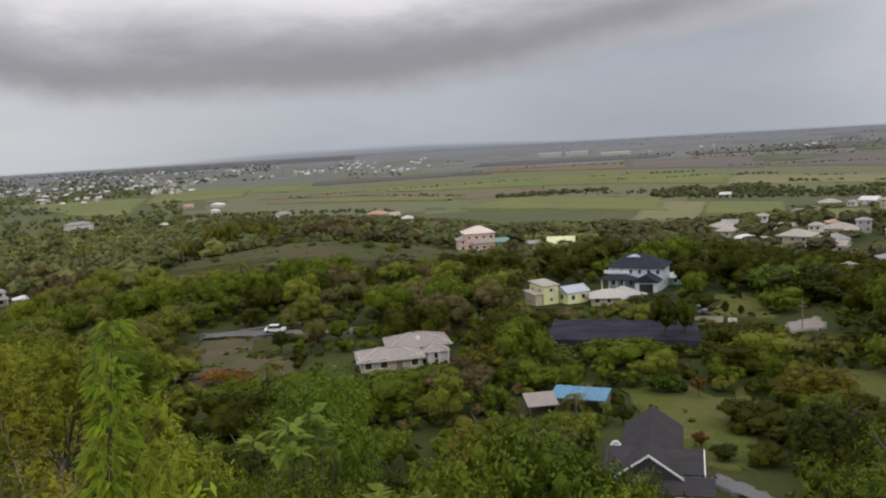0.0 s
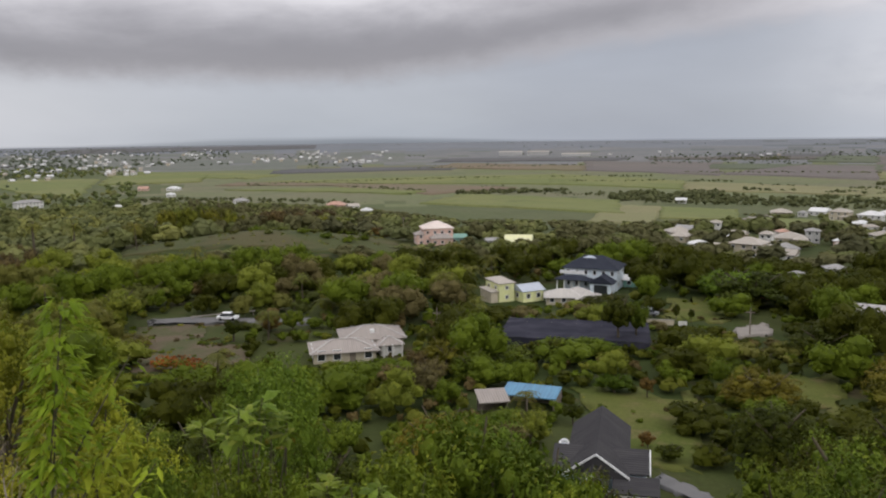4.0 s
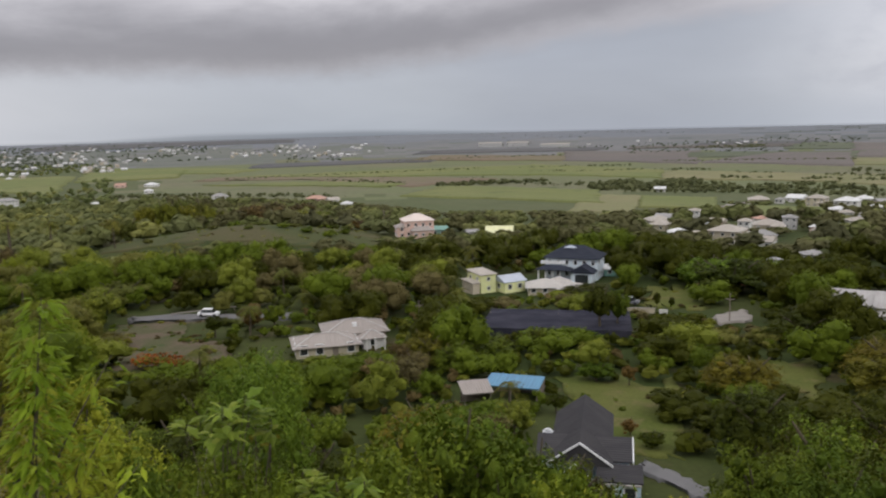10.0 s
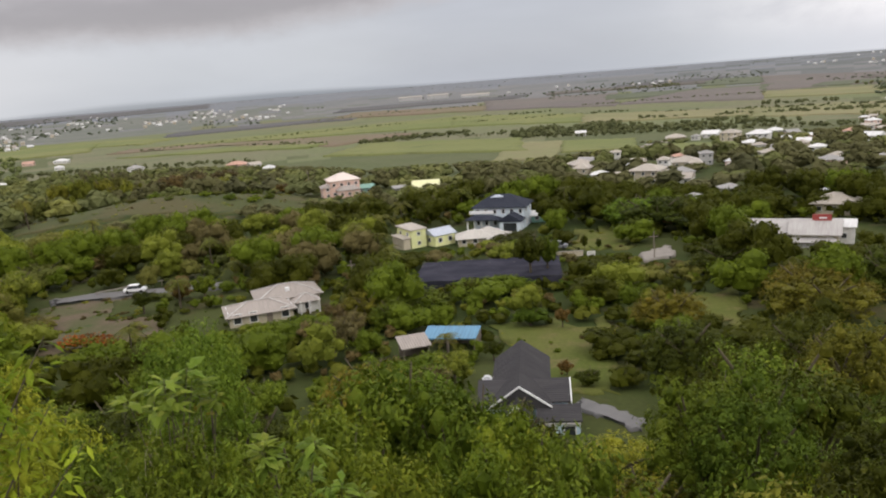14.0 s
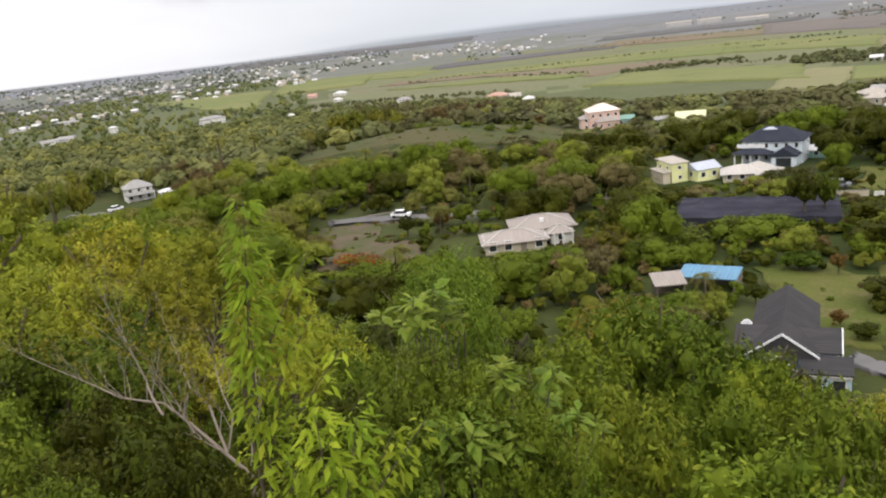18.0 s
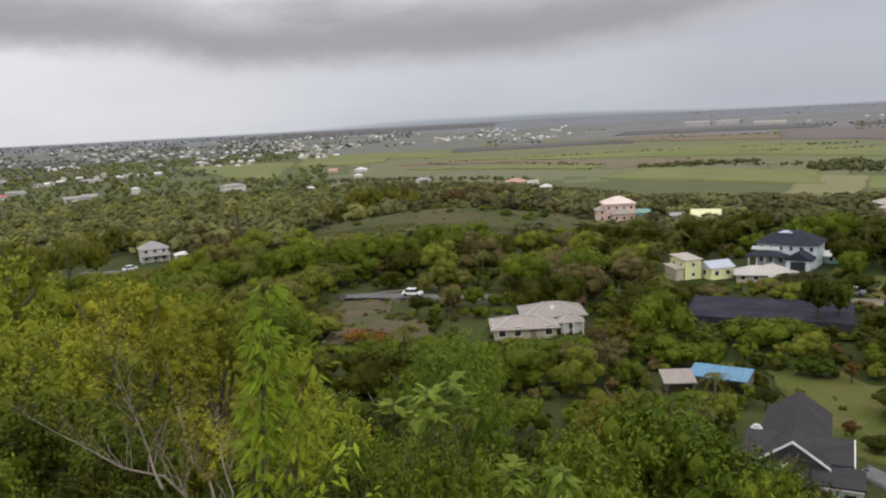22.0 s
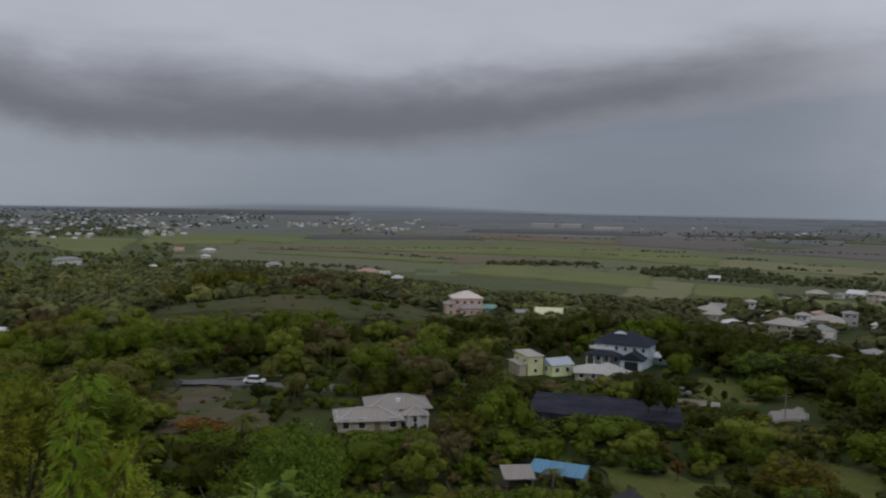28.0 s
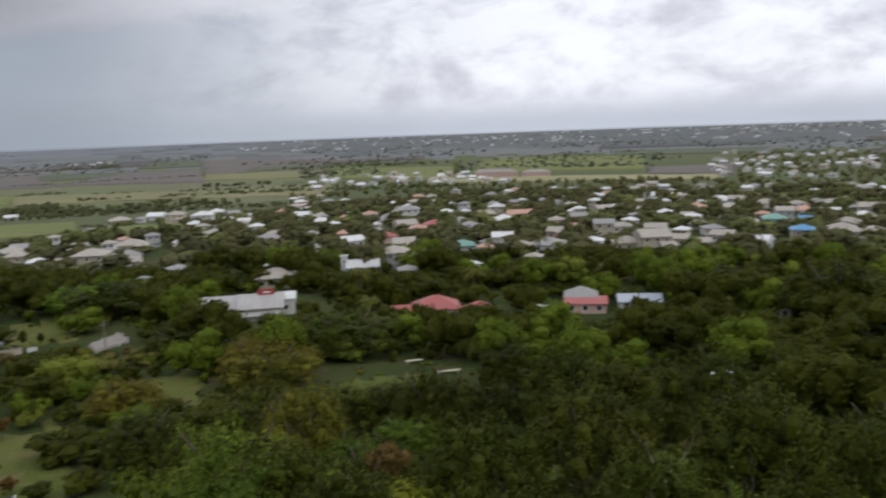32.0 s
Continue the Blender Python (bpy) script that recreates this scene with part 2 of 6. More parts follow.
SHED_BLUE = sheet_roof("sky_blue_sheet_roof", (0.10, 0.235, 0.35), (0.07, 0.12, 0.19), 0.6, 2.0)
CREAM_ROOF = sheet_roof("cream_sheet_roof", (0.42, 0.40, 0.365), (0.30, 0.285, 0.26))
PALE_SHEET = sheet_roof("weathered_grey_sheet_roof", (0.36, 0.35, 0.335), (0.22, 0.20, 0.19), 0.5)
TRIM = coat("white_trim", (0.72, 0.73, 0.73), (0.5, 0.5, 0.5))
TRIM_GREY = coat("pale_ridge_cap", (0.46, 0.44, 0.42), (0.34, 0.32, 0.30))
BRICK_RED = coat("brick_red_wall", (0.34, 0.13, 0.10), (0.24, 0.11, 0.09))
WOOD = coat("weathered_wood", (0.20, 0.17, 0.14), (0.11, 0.09, 0.08), 1.0)
CONCRETE = coat("concrete", (0.235, 0.215, 0.19), (0.16, 0.145, 0.13), 0.3)
ASPHALT = coat("worn_asphalt", (0.135, 0.133, 0.132), (0.09, 0.09, 0.088), 0.2)
RED_SIGN = coat("red_board", (0.30, 0.060, 0.055), (0.22, 0.07, 0.06))
NET = coat("black_shade_net", (0.026, 0.027, 0.038), (0.048, 0.047, 0.062), 0.25, 3.0, 0.9, 0.05, 0.8)
GLASS = glass_dark()
BARK = coat("grey_bark", (0.090, 0.074, 0.050), (0.05, 0.042, 0.030), 1.5, 14.0)
PALE_BARK = coat("pale_dead_bark", (0.27, 0.225, 0.185), (0.17, 0.14, 0.115), 2.0, 18.0)
TYRE = coat("tyre_rubber", (0.02, 0.02, 0.02), (0.04, 0.04, 0.04))
CAR_WHITE = coat("white_car_paint", (0.75, 0.76, 0.77), (0.6, 0.6, 0.6), 0.5, 9, 0.3, 0.5, 0.2)
CAR_GREY = coat("grey_car_paint", (0.20, 0.21, 0.23), (0.16, 0.16, 0.17), 0.5, 9, 0.3, 0.5, 0.2)

TINTS = {
    "broad": ("broad_green_leaves", (0.047, 0.073, 0.0095), (0.106, 0.146, 0.018), (0.15, 0.18, 0.035)),
    "dark": ("dark_green_leaves", (0.025, 0.033, 0.005), (0.055, 0.064, 0.008), (0.10, 0.11, 0.018)),
    "olive": ("olive_leaves", (0.080, 0.092, 0.018), (0.165, 0.172, 0.030), (0.19, 0.185, 0.035)),
    "golden": ("golden_green_leaves", (0.062, 0.058, 0.010), (0.130, 0.116, 0.018), (0.17, 0.13, 0.025)),
    "dry": ("dry_brown_leaves", (0.074, 0.058, 0.030), (0.124, 0.098, 0.050), (0.15, 0.112, 0.06)),
    "russet": ("russet_leaves", (0.072, 0.044, 0.018), (0.135, 0.085, 0.030), (0.22, 0.12, 0.03)),
    "palm": ("palm_fronds", (0.058, 0.068, 0.017), (0.125, 0.126, 0.030), (0.20, 0.15, 0.05)),
    "dome": ("grey_green_leaves", (0.075, 0.086, 0.025), (0.132, 0.142, 0.043), (0.17, 0.17, 0.055)),
    "near": ("hillside_leaves", (0.108, 0.126, 0.016), (0.248, 0.260, 0.031), (0.29, 0.27, 0.045)),
    "fresh": ("fresh_green_leaves", (0.053, 0.082, 0.010), (0.136, 0.176, 0.020), (0.20, 0.19, 0.030)),
    "fine": ("feathery_leaves", (0.052, 0.080, 0.011), (0.116, 0.156, 0.022), (0.22, 0.25, 0.045)),
}
LEAF = {key: foliage(*row) for key, row in TINTS.items()}


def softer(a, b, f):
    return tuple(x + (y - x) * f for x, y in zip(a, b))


# Narrower tints; the dark one is lifted to carry thin haze in the colour.
WOODS = {key: foliage("wood_" + row[0], softer(row[1], row[2], 0.25), softer(row[1], row[2], 0.9), row[2], 0.6, 0.3, 0.16) for key, row in TINTS.items()}
# Pale grey-green mixed into the leaf tints: the haze of distance is painted in.
HAZED_WOODS = {key: foliage("hazed_wood_" + row[0], softer(softer(row[1], row[2], 0.45), (0.142, 0.150, 0.106), 0.56), softer(softer(row[1], row[2], 1.0), (0.172, 0.178, 0.126), 0.56),
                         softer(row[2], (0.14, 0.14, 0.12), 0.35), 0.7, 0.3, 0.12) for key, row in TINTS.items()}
LEAF.update({
    "lime": foliage("fresh_lime_leaves", (0.150, 0.222, 0.020), (0.285, 0.365, 0.040), (0.38, 0.42, 0.07), 0.45, 0.45),
    "pale": foliage("broad_pale_leaves", (0.078, 0.128, 0.020), (0.155, 0.215, 0.040), (0.24, 0.27, 0.07), 0.4, 0.35),
    # Far hedges and plain scrub: leaf tints dulled with painted-in haze.
    "far": foliage("hazed_hedge_leaves", (0.066, 0.078, 0.046), (0.092, 0.102, 0.060), (0.10, 0.11, 0.065), 0.7, 0.2, 0.05),
    "plain": foliage("hazed_scrub_leaves", (0.098, 0.110, 0.096), (0.116, 0.126, 0.108), (0.12, 0.13, 0.11), 0.8, 0.2, 0.02),
    "flower": foliage("orange_red_blossom", (0.20, 0.060, 0.020), (0.28, 0.090, 0.028), (0.16, 0.12, 0.03)),
})
GRASS = soil("hillside_grass", (0.030, 0.044, 0.011), (0.048, 0.058, 0.017), (0.066, 0.058, 0.028))
GARDENS = soil("garden_green", (0.082, 0.098, 0.044), (0.098, 0.106, 0.054), (0.074, 0.086, 0.042), 0.006, 0.03, 0.25)
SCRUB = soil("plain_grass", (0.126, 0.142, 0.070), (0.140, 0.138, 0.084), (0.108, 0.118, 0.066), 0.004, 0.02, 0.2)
# Next four, far ground: base colours greyed and blued to hold the distance haze.
HAZED_PLAIN = soil("hazed_scrub", (0.138, 0.144, 0.142), (0.158, 0.158, 0.156), (0.122, 0.132, 0.132), 0.0030, 0.008, 0.05)
HAZED_RISE = soil("hazed_wooded_rise", (0.138, 0.150, 0.164), (0.158, 0.168, 0.180), (0.126, 0.138, 0.152), 0.0030, 0.008, 0.05)
HAZED_GARDENS = soil("hazed_gardens", (0.122, 0.132, 0.112), (0.140, 0.144, 0.126), (0.106, 0.118, 0.104), 0.003, 0.010, 0.05)
HAZED_TOWN = soil("hazed_rise_with_houses", (0.104, 0.114, 0.112), (0.120, 0.126, 0.124), (0.094, 0.104, 0.104), 0.004, 0.012, 0.06)
FIELD = [
    soil("green_cane_field", (0.132, 0.152, 0.056), (0.158, 0.166, 0.066), (0.108, 0.122, 0.050), 0.006, 0.05, 0.6),
    soil("brown_ploughed_field", (0.158, 0.124, 0.088), (0.148, 0.128, 0.082), (0.136, 0.130, 0.070), 0.006, 0.05, 0.6),
    soil("tan_stubble_field", (0.190, 0.180, 0.095), (0.160, 0.165, 0.080), (0.180, 0.150, 0.098), 0.006, 0.05, 0.6),
    soil("purple_grey_fallow", (0.128, 0.114, 0.106), (0.140, 0.124, 0.112), (0.118, 0.118, 0.098), 0.004, 0.02, 0.3),
    soil("straw_field", (0.270, 0.255, 0.140), (0.23, 0.225, 0.12), (0.22, 0.19, 0.11), 0.006, 0.05, 0.6),
]
LAWN = soil("mown_lawn", (0.070, 0.088, 0.018), (0.094, 0.102, 0.027), (0.120, 0.104, 0.044), 0.06, 0.25, 2.0)
MEADOW = soil("rough_meadow", (0.060, 0.069, 0.026), (0.078, 0.072, 0.034), (0.040, 0.053, 0.022), 0.035, 0.10, 1.2)
DIRT = soil("bare_earth", (0.108, 0.084, 0.058), (0.074, 0.076, 0.036), (0.050, 0.070, 0.023), 0.08, 0.25, 1.5)

# ---------------------------------------------------------------- ground
PROFILE_R = [0, 3, 8, 15, 30, 60, 100, 150, 220, 300, 400, 600, 900, 1300, 2000, 2800, 3600, 4300, 4900]
PROFILE_D = [1.7, 4.5, 10, 16, 24, 31, 35, 37, 39, 42, 46, 53, 58, 60, 60, 54, 50, 49, 52]
LOG_R = np.log1p(np.array(PROFILE_R) / 20.0)


def ease(x, lo, hi):
    t = np.clip((np.asarray(x, float) - lo) / (hi - lo), 0, 1)
    return t * t * (3 - 2 * t)


def ground(x, y):
    """Height of the ground: a steep hillside, a slope, then the plain and its far rise."""
    x, y = np.asarray(x, float), np.asarray(y, float)
    r = np.hypot(x, y)
    az = np.degrees(np.arctan2(x, y))
    z = 60.0 - np.interp(np.log1p(r / 20.0), LOG_R, PROFILE_D)
    z = z + 11.0 * (1 - ease(az, -46, -22)) * ease(r, 8, 34) * (1 - ease(r, 80, 180))
    z = z + 9.0 * (1 - ease(az, -56, -34)) * ease(r, 1500, 3500)
    side, deep = x * math.cos(radians(-19.0)) - y * math.sin(radians(-19.0)), x * math.sin(radians(-19.0)) + y * math.cos(radians(-19.0))
    z = z + 7.0 * np.exp(-(side / 42.0) ** 2 - ((deep - 306.0) / 40.0) ** 2)  # the grassy knoll
    return z


def spot(az, r):
    a = radians(az)
    x, y = r * math.sin(a), r * math.cos(a)
    return x, y, float(ground(x, y))


def mesh_from(name, verts, tris, mats, index=None, smooth=False):
    """A mesh from arrays; tris may hold triangles or quads."""
    verts, tris = np.asarray(verts, np.float32), np.asarray(tris, np.int32)
    me = bpy.data.meshes.new(name)
    n, k = tris.shape
    me.vertices.add(len(verts))
    me.vertices.foreach_set("co", verts.ravel())
    me.loops.add(n * k)
    me.loops.foreach_set("vertex_index", tris.ravel())
    me.polygons.add(n)
    me.polygons.foreach_set("loop_start", np.arange(0, n * k, k, dtype=np.int32))
    if index is not None:
        me.polygons.foreach_set("material_index", np.asarray(index, np.int32))
    me.polygons.foreach_set("use_smooth", np.full(n, smooth))
    for m in mats:
        me.materials.append(m)
    me.update()
    return me


def build_ground():
    rr = np.concatenate([[0.0], np.geomspace(1.0, 4900, 150)])
    aa = np.radians(np.linspace(-180, 180, 241)[:-1])
    R, A = np.meshgrid(rr[1:], aa, indexing="ij")
    X, Y = R * np.sin(A), R * np.cos(A)
    Z = ground(X, Y)
    v = np.concatenate([[[0, 0, float(ground(0, 0))]], np.stack([X, Y, Z], -1).reshape(-1, 3)])
    m = len(aa)
    i = np.arange(len(rr) - 2)[:, None] * m
    j = np.arange(m)[None]
    j2 = (j + 1) % m
    quads = np.stack([i + j, i + m + j, i + m + j2, i + j2], -1).reshape(-1, 4) + 1
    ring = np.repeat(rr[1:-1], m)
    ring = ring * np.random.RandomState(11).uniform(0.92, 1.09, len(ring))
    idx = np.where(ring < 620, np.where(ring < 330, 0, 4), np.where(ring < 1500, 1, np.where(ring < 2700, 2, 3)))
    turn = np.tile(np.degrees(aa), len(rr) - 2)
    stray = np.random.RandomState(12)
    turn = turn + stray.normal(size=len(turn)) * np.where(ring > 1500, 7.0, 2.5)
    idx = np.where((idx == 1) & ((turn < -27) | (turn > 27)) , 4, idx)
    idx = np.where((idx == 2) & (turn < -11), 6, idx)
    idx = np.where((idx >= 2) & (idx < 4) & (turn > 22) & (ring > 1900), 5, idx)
    fan = np.stack([np.zeros(m, int), 1 + j[0], 1 + j2[0]], -1)
    quads = quads[:, ::-1]
    me = mesh_from("ground", v, quads, [GRASS, SCRUB, HAZED_PLAIN, HAZED_RISE, GARDENS, HAZED_TOWN, HAZED_GARDENS], idx, True)
    ob = new("ground", me)
    tagged(ob, "green hillside falling to a wide grassy plain", "ground", kind="structure")
    cap = mesh_from("ground_cap", v[:m + 1], fan[:, ::-1], [GRASS])
    tagged(new("ground_cap", cap), "grass on the hilltop under the viewer", "ground", kind="structure")


build_ground()


def far_hills():
    """Ridge in the rain haze on the horizon, five kilometres off, dissolving upwards; the haze is its own glow and
    fading cover.
    """
    m = bpy.data.materials.new("hazy_ridge")
    m.use_nodes = True
    k = Net(m.node_tree)
    m.node_tree.nodes.clear()
    sep = k.node("ShaderNodeSeparateXYZ")
    k.put(sep.inputs[0], k.node("ShaderNodeTexCoord").outputs["Object"])
    x, y, z = sep.outputs
    az = k.math("MULTIPLY", k.math("ARCTAN2", x, y), 57.29578)
    along = k.join(k.math("MULTIPLY", az, 0.16), k.math("MULTIPLY", z, 0.02))
    wave = k.math("MULTIPLY", k.math("SUBTRACT", k.noise(along, 1.0, 5, 0.55), 0.5), 10.0)
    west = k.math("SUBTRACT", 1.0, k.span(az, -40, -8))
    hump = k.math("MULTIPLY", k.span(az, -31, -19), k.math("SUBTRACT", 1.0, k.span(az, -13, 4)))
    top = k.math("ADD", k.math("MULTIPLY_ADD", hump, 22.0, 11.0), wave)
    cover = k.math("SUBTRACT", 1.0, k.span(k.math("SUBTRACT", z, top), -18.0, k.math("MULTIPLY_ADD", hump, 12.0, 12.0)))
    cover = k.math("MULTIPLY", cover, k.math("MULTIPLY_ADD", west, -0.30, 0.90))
    # Haze colour, given off as glow; no air is drawn in front.
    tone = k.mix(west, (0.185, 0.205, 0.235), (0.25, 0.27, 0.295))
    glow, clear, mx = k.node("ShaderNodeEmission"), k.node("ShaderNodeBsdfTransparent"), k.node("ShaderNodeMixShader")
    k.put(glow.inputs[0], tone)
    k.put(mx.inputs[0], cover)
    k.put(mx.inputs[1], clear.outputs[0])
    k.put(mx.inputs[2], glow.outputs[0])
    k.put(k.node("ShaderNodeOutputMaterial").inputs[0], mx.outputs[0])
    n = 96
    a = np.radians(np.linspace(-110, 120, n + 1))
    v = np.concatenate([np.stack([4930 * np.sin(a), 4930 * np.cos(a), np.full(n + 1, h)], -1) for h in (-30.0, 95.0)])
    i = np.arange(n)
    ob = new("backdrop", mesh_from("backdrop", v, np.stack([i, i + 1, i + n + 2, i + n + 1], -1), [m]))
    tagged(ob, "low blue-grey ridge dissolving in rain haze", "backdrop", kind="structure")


far_hills()


def patch(name, corners, mat, label, lift=0.25, n=14, category="field"):
    """A strip of ground cover draped on the ground; corners as azimuth and distance."""
    c = [np.array([math.radians(a), math.log(r)]) for a, r in corners]
    f = np.concatenate([[0.0], np.linspace(0.005, 0.995, n - 1), [1.0]])
    u, v = np.meshgrid(f, f, indexing="ij")
    P = sum(w[..., None] * q for w, q in zip(((1 - u) * (1 - v), u * (1 - v), u * v, (1 - u) * v), c))
    rim = np.minimum(np.minimum(u, 1 - u), np.minimum(v, 1 - v))
    edge = 1 - rim * n
    rnd = np.random.RandomState(int(abs(corners[0][0] * 10)) + int(corners[0][1]))
    jag = rnd.uniform(-1, 1, P.shape)
    jag[0], jag[-1], jag[:, 0], jag[:, -1] = jag[1], jag[-2], jag[:, 1], jag[:, -2]
    P = P + np.clip(edge, 0, 1)[..., None] * jag * np.array([0.004, 0.010]) * (3.0 if name == "lawn" else 1.0)
    R, A = np.exp(P[..., 1]), P[..., 0]
    X, Y = R * np.sin(A), R * np.cos(A)
    Z = ground(X, Y) + np.where(rim > 0, lift + 0.0004 * R, -0.3)
    k = np.arange((n + 1) ** 2).reshape(n + 1, n + 1)
    q = np.stack([k[:-1, :-1], k[1:, :-1], k[1:, 1:], k[:-1, 1:]], -1).reshape(-1, 4)
    me = mesh_from(name, np.stack([X, Y, Z], -1).reshape(-1, 3), q, [mat], None, True)
    if me.polygons[0].normal.z < 0:
        me.flip_normals()
    return tagged(new(name, me), label, category, kind="structure")


FIELD_LABEL = ["flat green cane field on the plain", "reddish brown ploughed field on the plain", "tan stubble field beside green cane",
               "dull purple grey fallow land far out", "pale straw coloured strip of field"]
# Copies of the field tones for far strips, with haze put in as grey.
HAZED_FIELD = [
    soil("hazed_green_field", (0.090, 0.105, 0.068), (0.105, 0.115, 0.075), (0.085, 0.095, 0.072), 0.004, 0.02, 0.2),
    soil("hazed_brown_field", (0.112, 0.100, 0.086), (0.100, 0.094, 0.082), (0.095, 0.094, 0.080), 0.004, 0.02, 0.2),
    soil("hazed_tan_field", (0.122, 0.120, 0.085), (0.110, 0.112, 0.080), (0.104, 0.102, 0.082), 0.004, 0.02, 0.2),
    soil("hazed_fallow_land", (0.092, 0.092, 0.094), (0.104, 0.101, 0.100), (0.084, 0.088, 0.086), 0.004, 0.02, 0.2),
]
FIELDS_MID = [
    (-26.9, 1494, -17.3, 1270, -19.4, 1155, -27.0, 1299, 0), (-21.9, 996, -11.5, 921, -13.3, 1012, -20.5, 1064, 1),
    (-13.7, 903, -7.3, 745, -0.9, 857, -12.2, 967, 1), (-19.5, 1054, -12.2, 967, 2.2, 911, 2.3, 1157, 0),
    (-21.6, 902, -8.8, 755, -7.3, 791, -13.4, 886, 0), (-7.9, 622, 6.2, 499, 5.8, 645, -4.9, 744, 0),
    (-37.3, 1346, -34.0, 985, -30.6, 826, -29.3, 1263, 0), (-29.3, 1092, -23.1, 1093, -22.2, 1322, -28.5, 1359, 0),
    (-32.3, 2909, -15.2, 3155, -15.2, 3900, -30.7, 3700, 3),
]
FIELDS_FAR = [
    (3.7, 432, 8.5, 415, 8.6, 583, 5.4, 601, 2), (8.5, 469, 13.6, 463, 13.6, 561, 8.6, 583, 0),
    (13.6, 400, 20.3, 393, 20.6, 479, 14.4, 491, 0), (1.1, 924, 10.1, 828, 10.2, 989, 1.1, 1178, 0),
    (10.1, 808, 21.0, 761, 21.0, 880, 10.2, 965, 2), (3.5, 1284, 12.5, 1133, 12.5, 1605, 3.5, 1684, 3),
    (12.5, 1166, 21.7, 1062, 21.7, 1458, 17.4, 1492, 3), (17.7, 1645, 21.7, 1607, 21.7, 1987, 18.8, 2009, 0),
    (-7.2, 1409, 3.5, 1284, 3.5, 1460, -5.6, 1621, 1),
]
FIELDS_RIGHT = [
    (21.0, 744, 30.2, 699, 30.2, 901, 21.0, 902, 2), (21.7, 1313, 30.2, 1333, 30.1, 1758, 21.7, 2023, 3),
    (21.7, 1090, 30.2, 1052, 30.2, 1227, 21.7, 1255, 2), (30.4, 1000, 38.8, 888, 38.8, 1192, 30.4, 1280, 0),
    (40.0, 993, 52.0, 985, 52.0, 1385, 41.2, 1440, 0), (37.2, 814, 56.8, 770, 56.8, 846, 38.0, 897, 4),
    (52.2, 886, 57.9, 850, 57.8, 1048, 52.4, 1022, 3),
]
field_rng = random.Random(17)
for _ in range(16):  # strips of farmland farther out
    a, r, w, d = field_rng.uniform(-56, 66), field_rng.uniform(1250, 1900), field_rng.uniform(5, 13), field_rng.uniform(1.05, 1.16)
    s = field_rng.uniform(-0.04, 0.04)
    c = field_rng.choice((3, 3, 0, 2, 1))
    patch("field", [(a, r), (a + w, r * (1 + s)), (a + w + 0.6, r * (1 + s) * d), (a + 0.4, r * d)], HAZED_FIELD[c], FIELD_LABEL[c], 1.0, 8)
patch("meadow", [(-28.2, 292), (-9.8, 262), (-9.4, 312), (-28.0, 345)], MEADOW, "rough olive meadow on a low round knoll", 0.35, 26)
for rows in (FIELDS_MID, FIELDS_FAR, FIELDS_RIGHT):
    for i, f in enumerate(rows):
        patch("field", list(zip(f[0:8:2], f[1:8:2])), HAZED_FIELD[f[8]] if f[1] > 1500 else FIELD[f[8]], FIELD_LABEL[f[8]], 0.5 + 0.09 * i)
patch("lawn", [(8.6, 166), (13.0, 166), (13.6, 188), (9.4, 190)], LAWN, "mown lawn behind the shade net", 0.15)
patch("lawn", [(6.0, 78), (11.5, 79), (11.6, 111), (2.4, 111)], LAWN, "open green lawn behind the grey house", 0.15)
patch("lawn", [(16.5, 110), (20.5, 110), (20.0, 128), (17.0, 128)], LAWN, "small lawn between dark trees", 0.15)
patch("lawn", [(25, 98), (42, 104), (42, 124), (27, 126)], GRASS, "shaded rough grass under trees", 0.15)
patch("lawn", [(29, 99), (36.5, 99), (36.5, 113), (30, 113)], LAWN, "shaded grass in the clearing", 0.3)
patch("bare_ground", [(-28.2, 128), (-20.6, 126), (-19.0, 163), (-27.5, 170)], DIRT, "dry bare plot beside the road", 0.15)
patch("rough_grass", [(-23.6, 147), (-19.4, 144), (-18.6, 160), (-23.0, 164)], GRASS, "rough green grass beside the bare plot", 0.3)
patch("road", [(-26.7, 169.8), (-15.5, 159.0), (-15.5, 164.0), (-26.7, 175.3)], ASPHALT, "grey asphalt road below the woods", 0.45, 20, "road")
patch("road", [(-43.6, 252), (-40.2, 243), (-40.2, 249), (-43.6, 259)], ASPHALT, "grey lane beside the white house", 0.4, 14, "road")
patch("driveway", [(8.6, 74.8), (13.2, 67.6), (13.9, 70.2), (9.2, 77.2)], ASPHALT, "curved grey driveway of the grey house", 0.3, 14, "driveway")
patch("paved_yard", [(14.0, 151), (16.2, 157), (15.6, 165), (13.6, 158)], CONCRETE, "bare concrete yard slab", 0.4, 10, "yard")
patch("track", [(13.8, 470), (14.6, 470), (16.6, 520), (15.9, 520)], CONCRETE, "pale dirt track across the green field", 0.8, 10, "track")

# ---------------------------------------------------------------- building parts
def slab(bm, x0, x1, y0, y1, z0, z1):
    v = [bm.verts.new((x, y, z)) for z in (z0, z1) for y in (y0, y1) for x in (x0, x1)]
    for q in ((0, 2, 3, 1), (4, 5, 7, 6), (0, 1, 5, 4), (2, 6, 7, 3), (0, 4, 6, 2), (1, 3, 7, 5)):
        bm.faces.new([v[i] for i in q])


def part(name, bm, mat, parent, label="", at=None):
    """Links a bmesh (or mesh) as one mesh object under parent."""
    if isinstance(bm, bmesh.types.BMesh):
        me = bpy.data.meshes.new(name)
        bm.normal_update()
        bm.to_mesh(me)
        bm.free()
        me.materials.append(mat)
    else:
        me = bm
    ob = new(name, me)
    ob.parent = parent
    if at is not None:
        ob.matrix_basis = at
    return tagged(ob, label) if label else ob


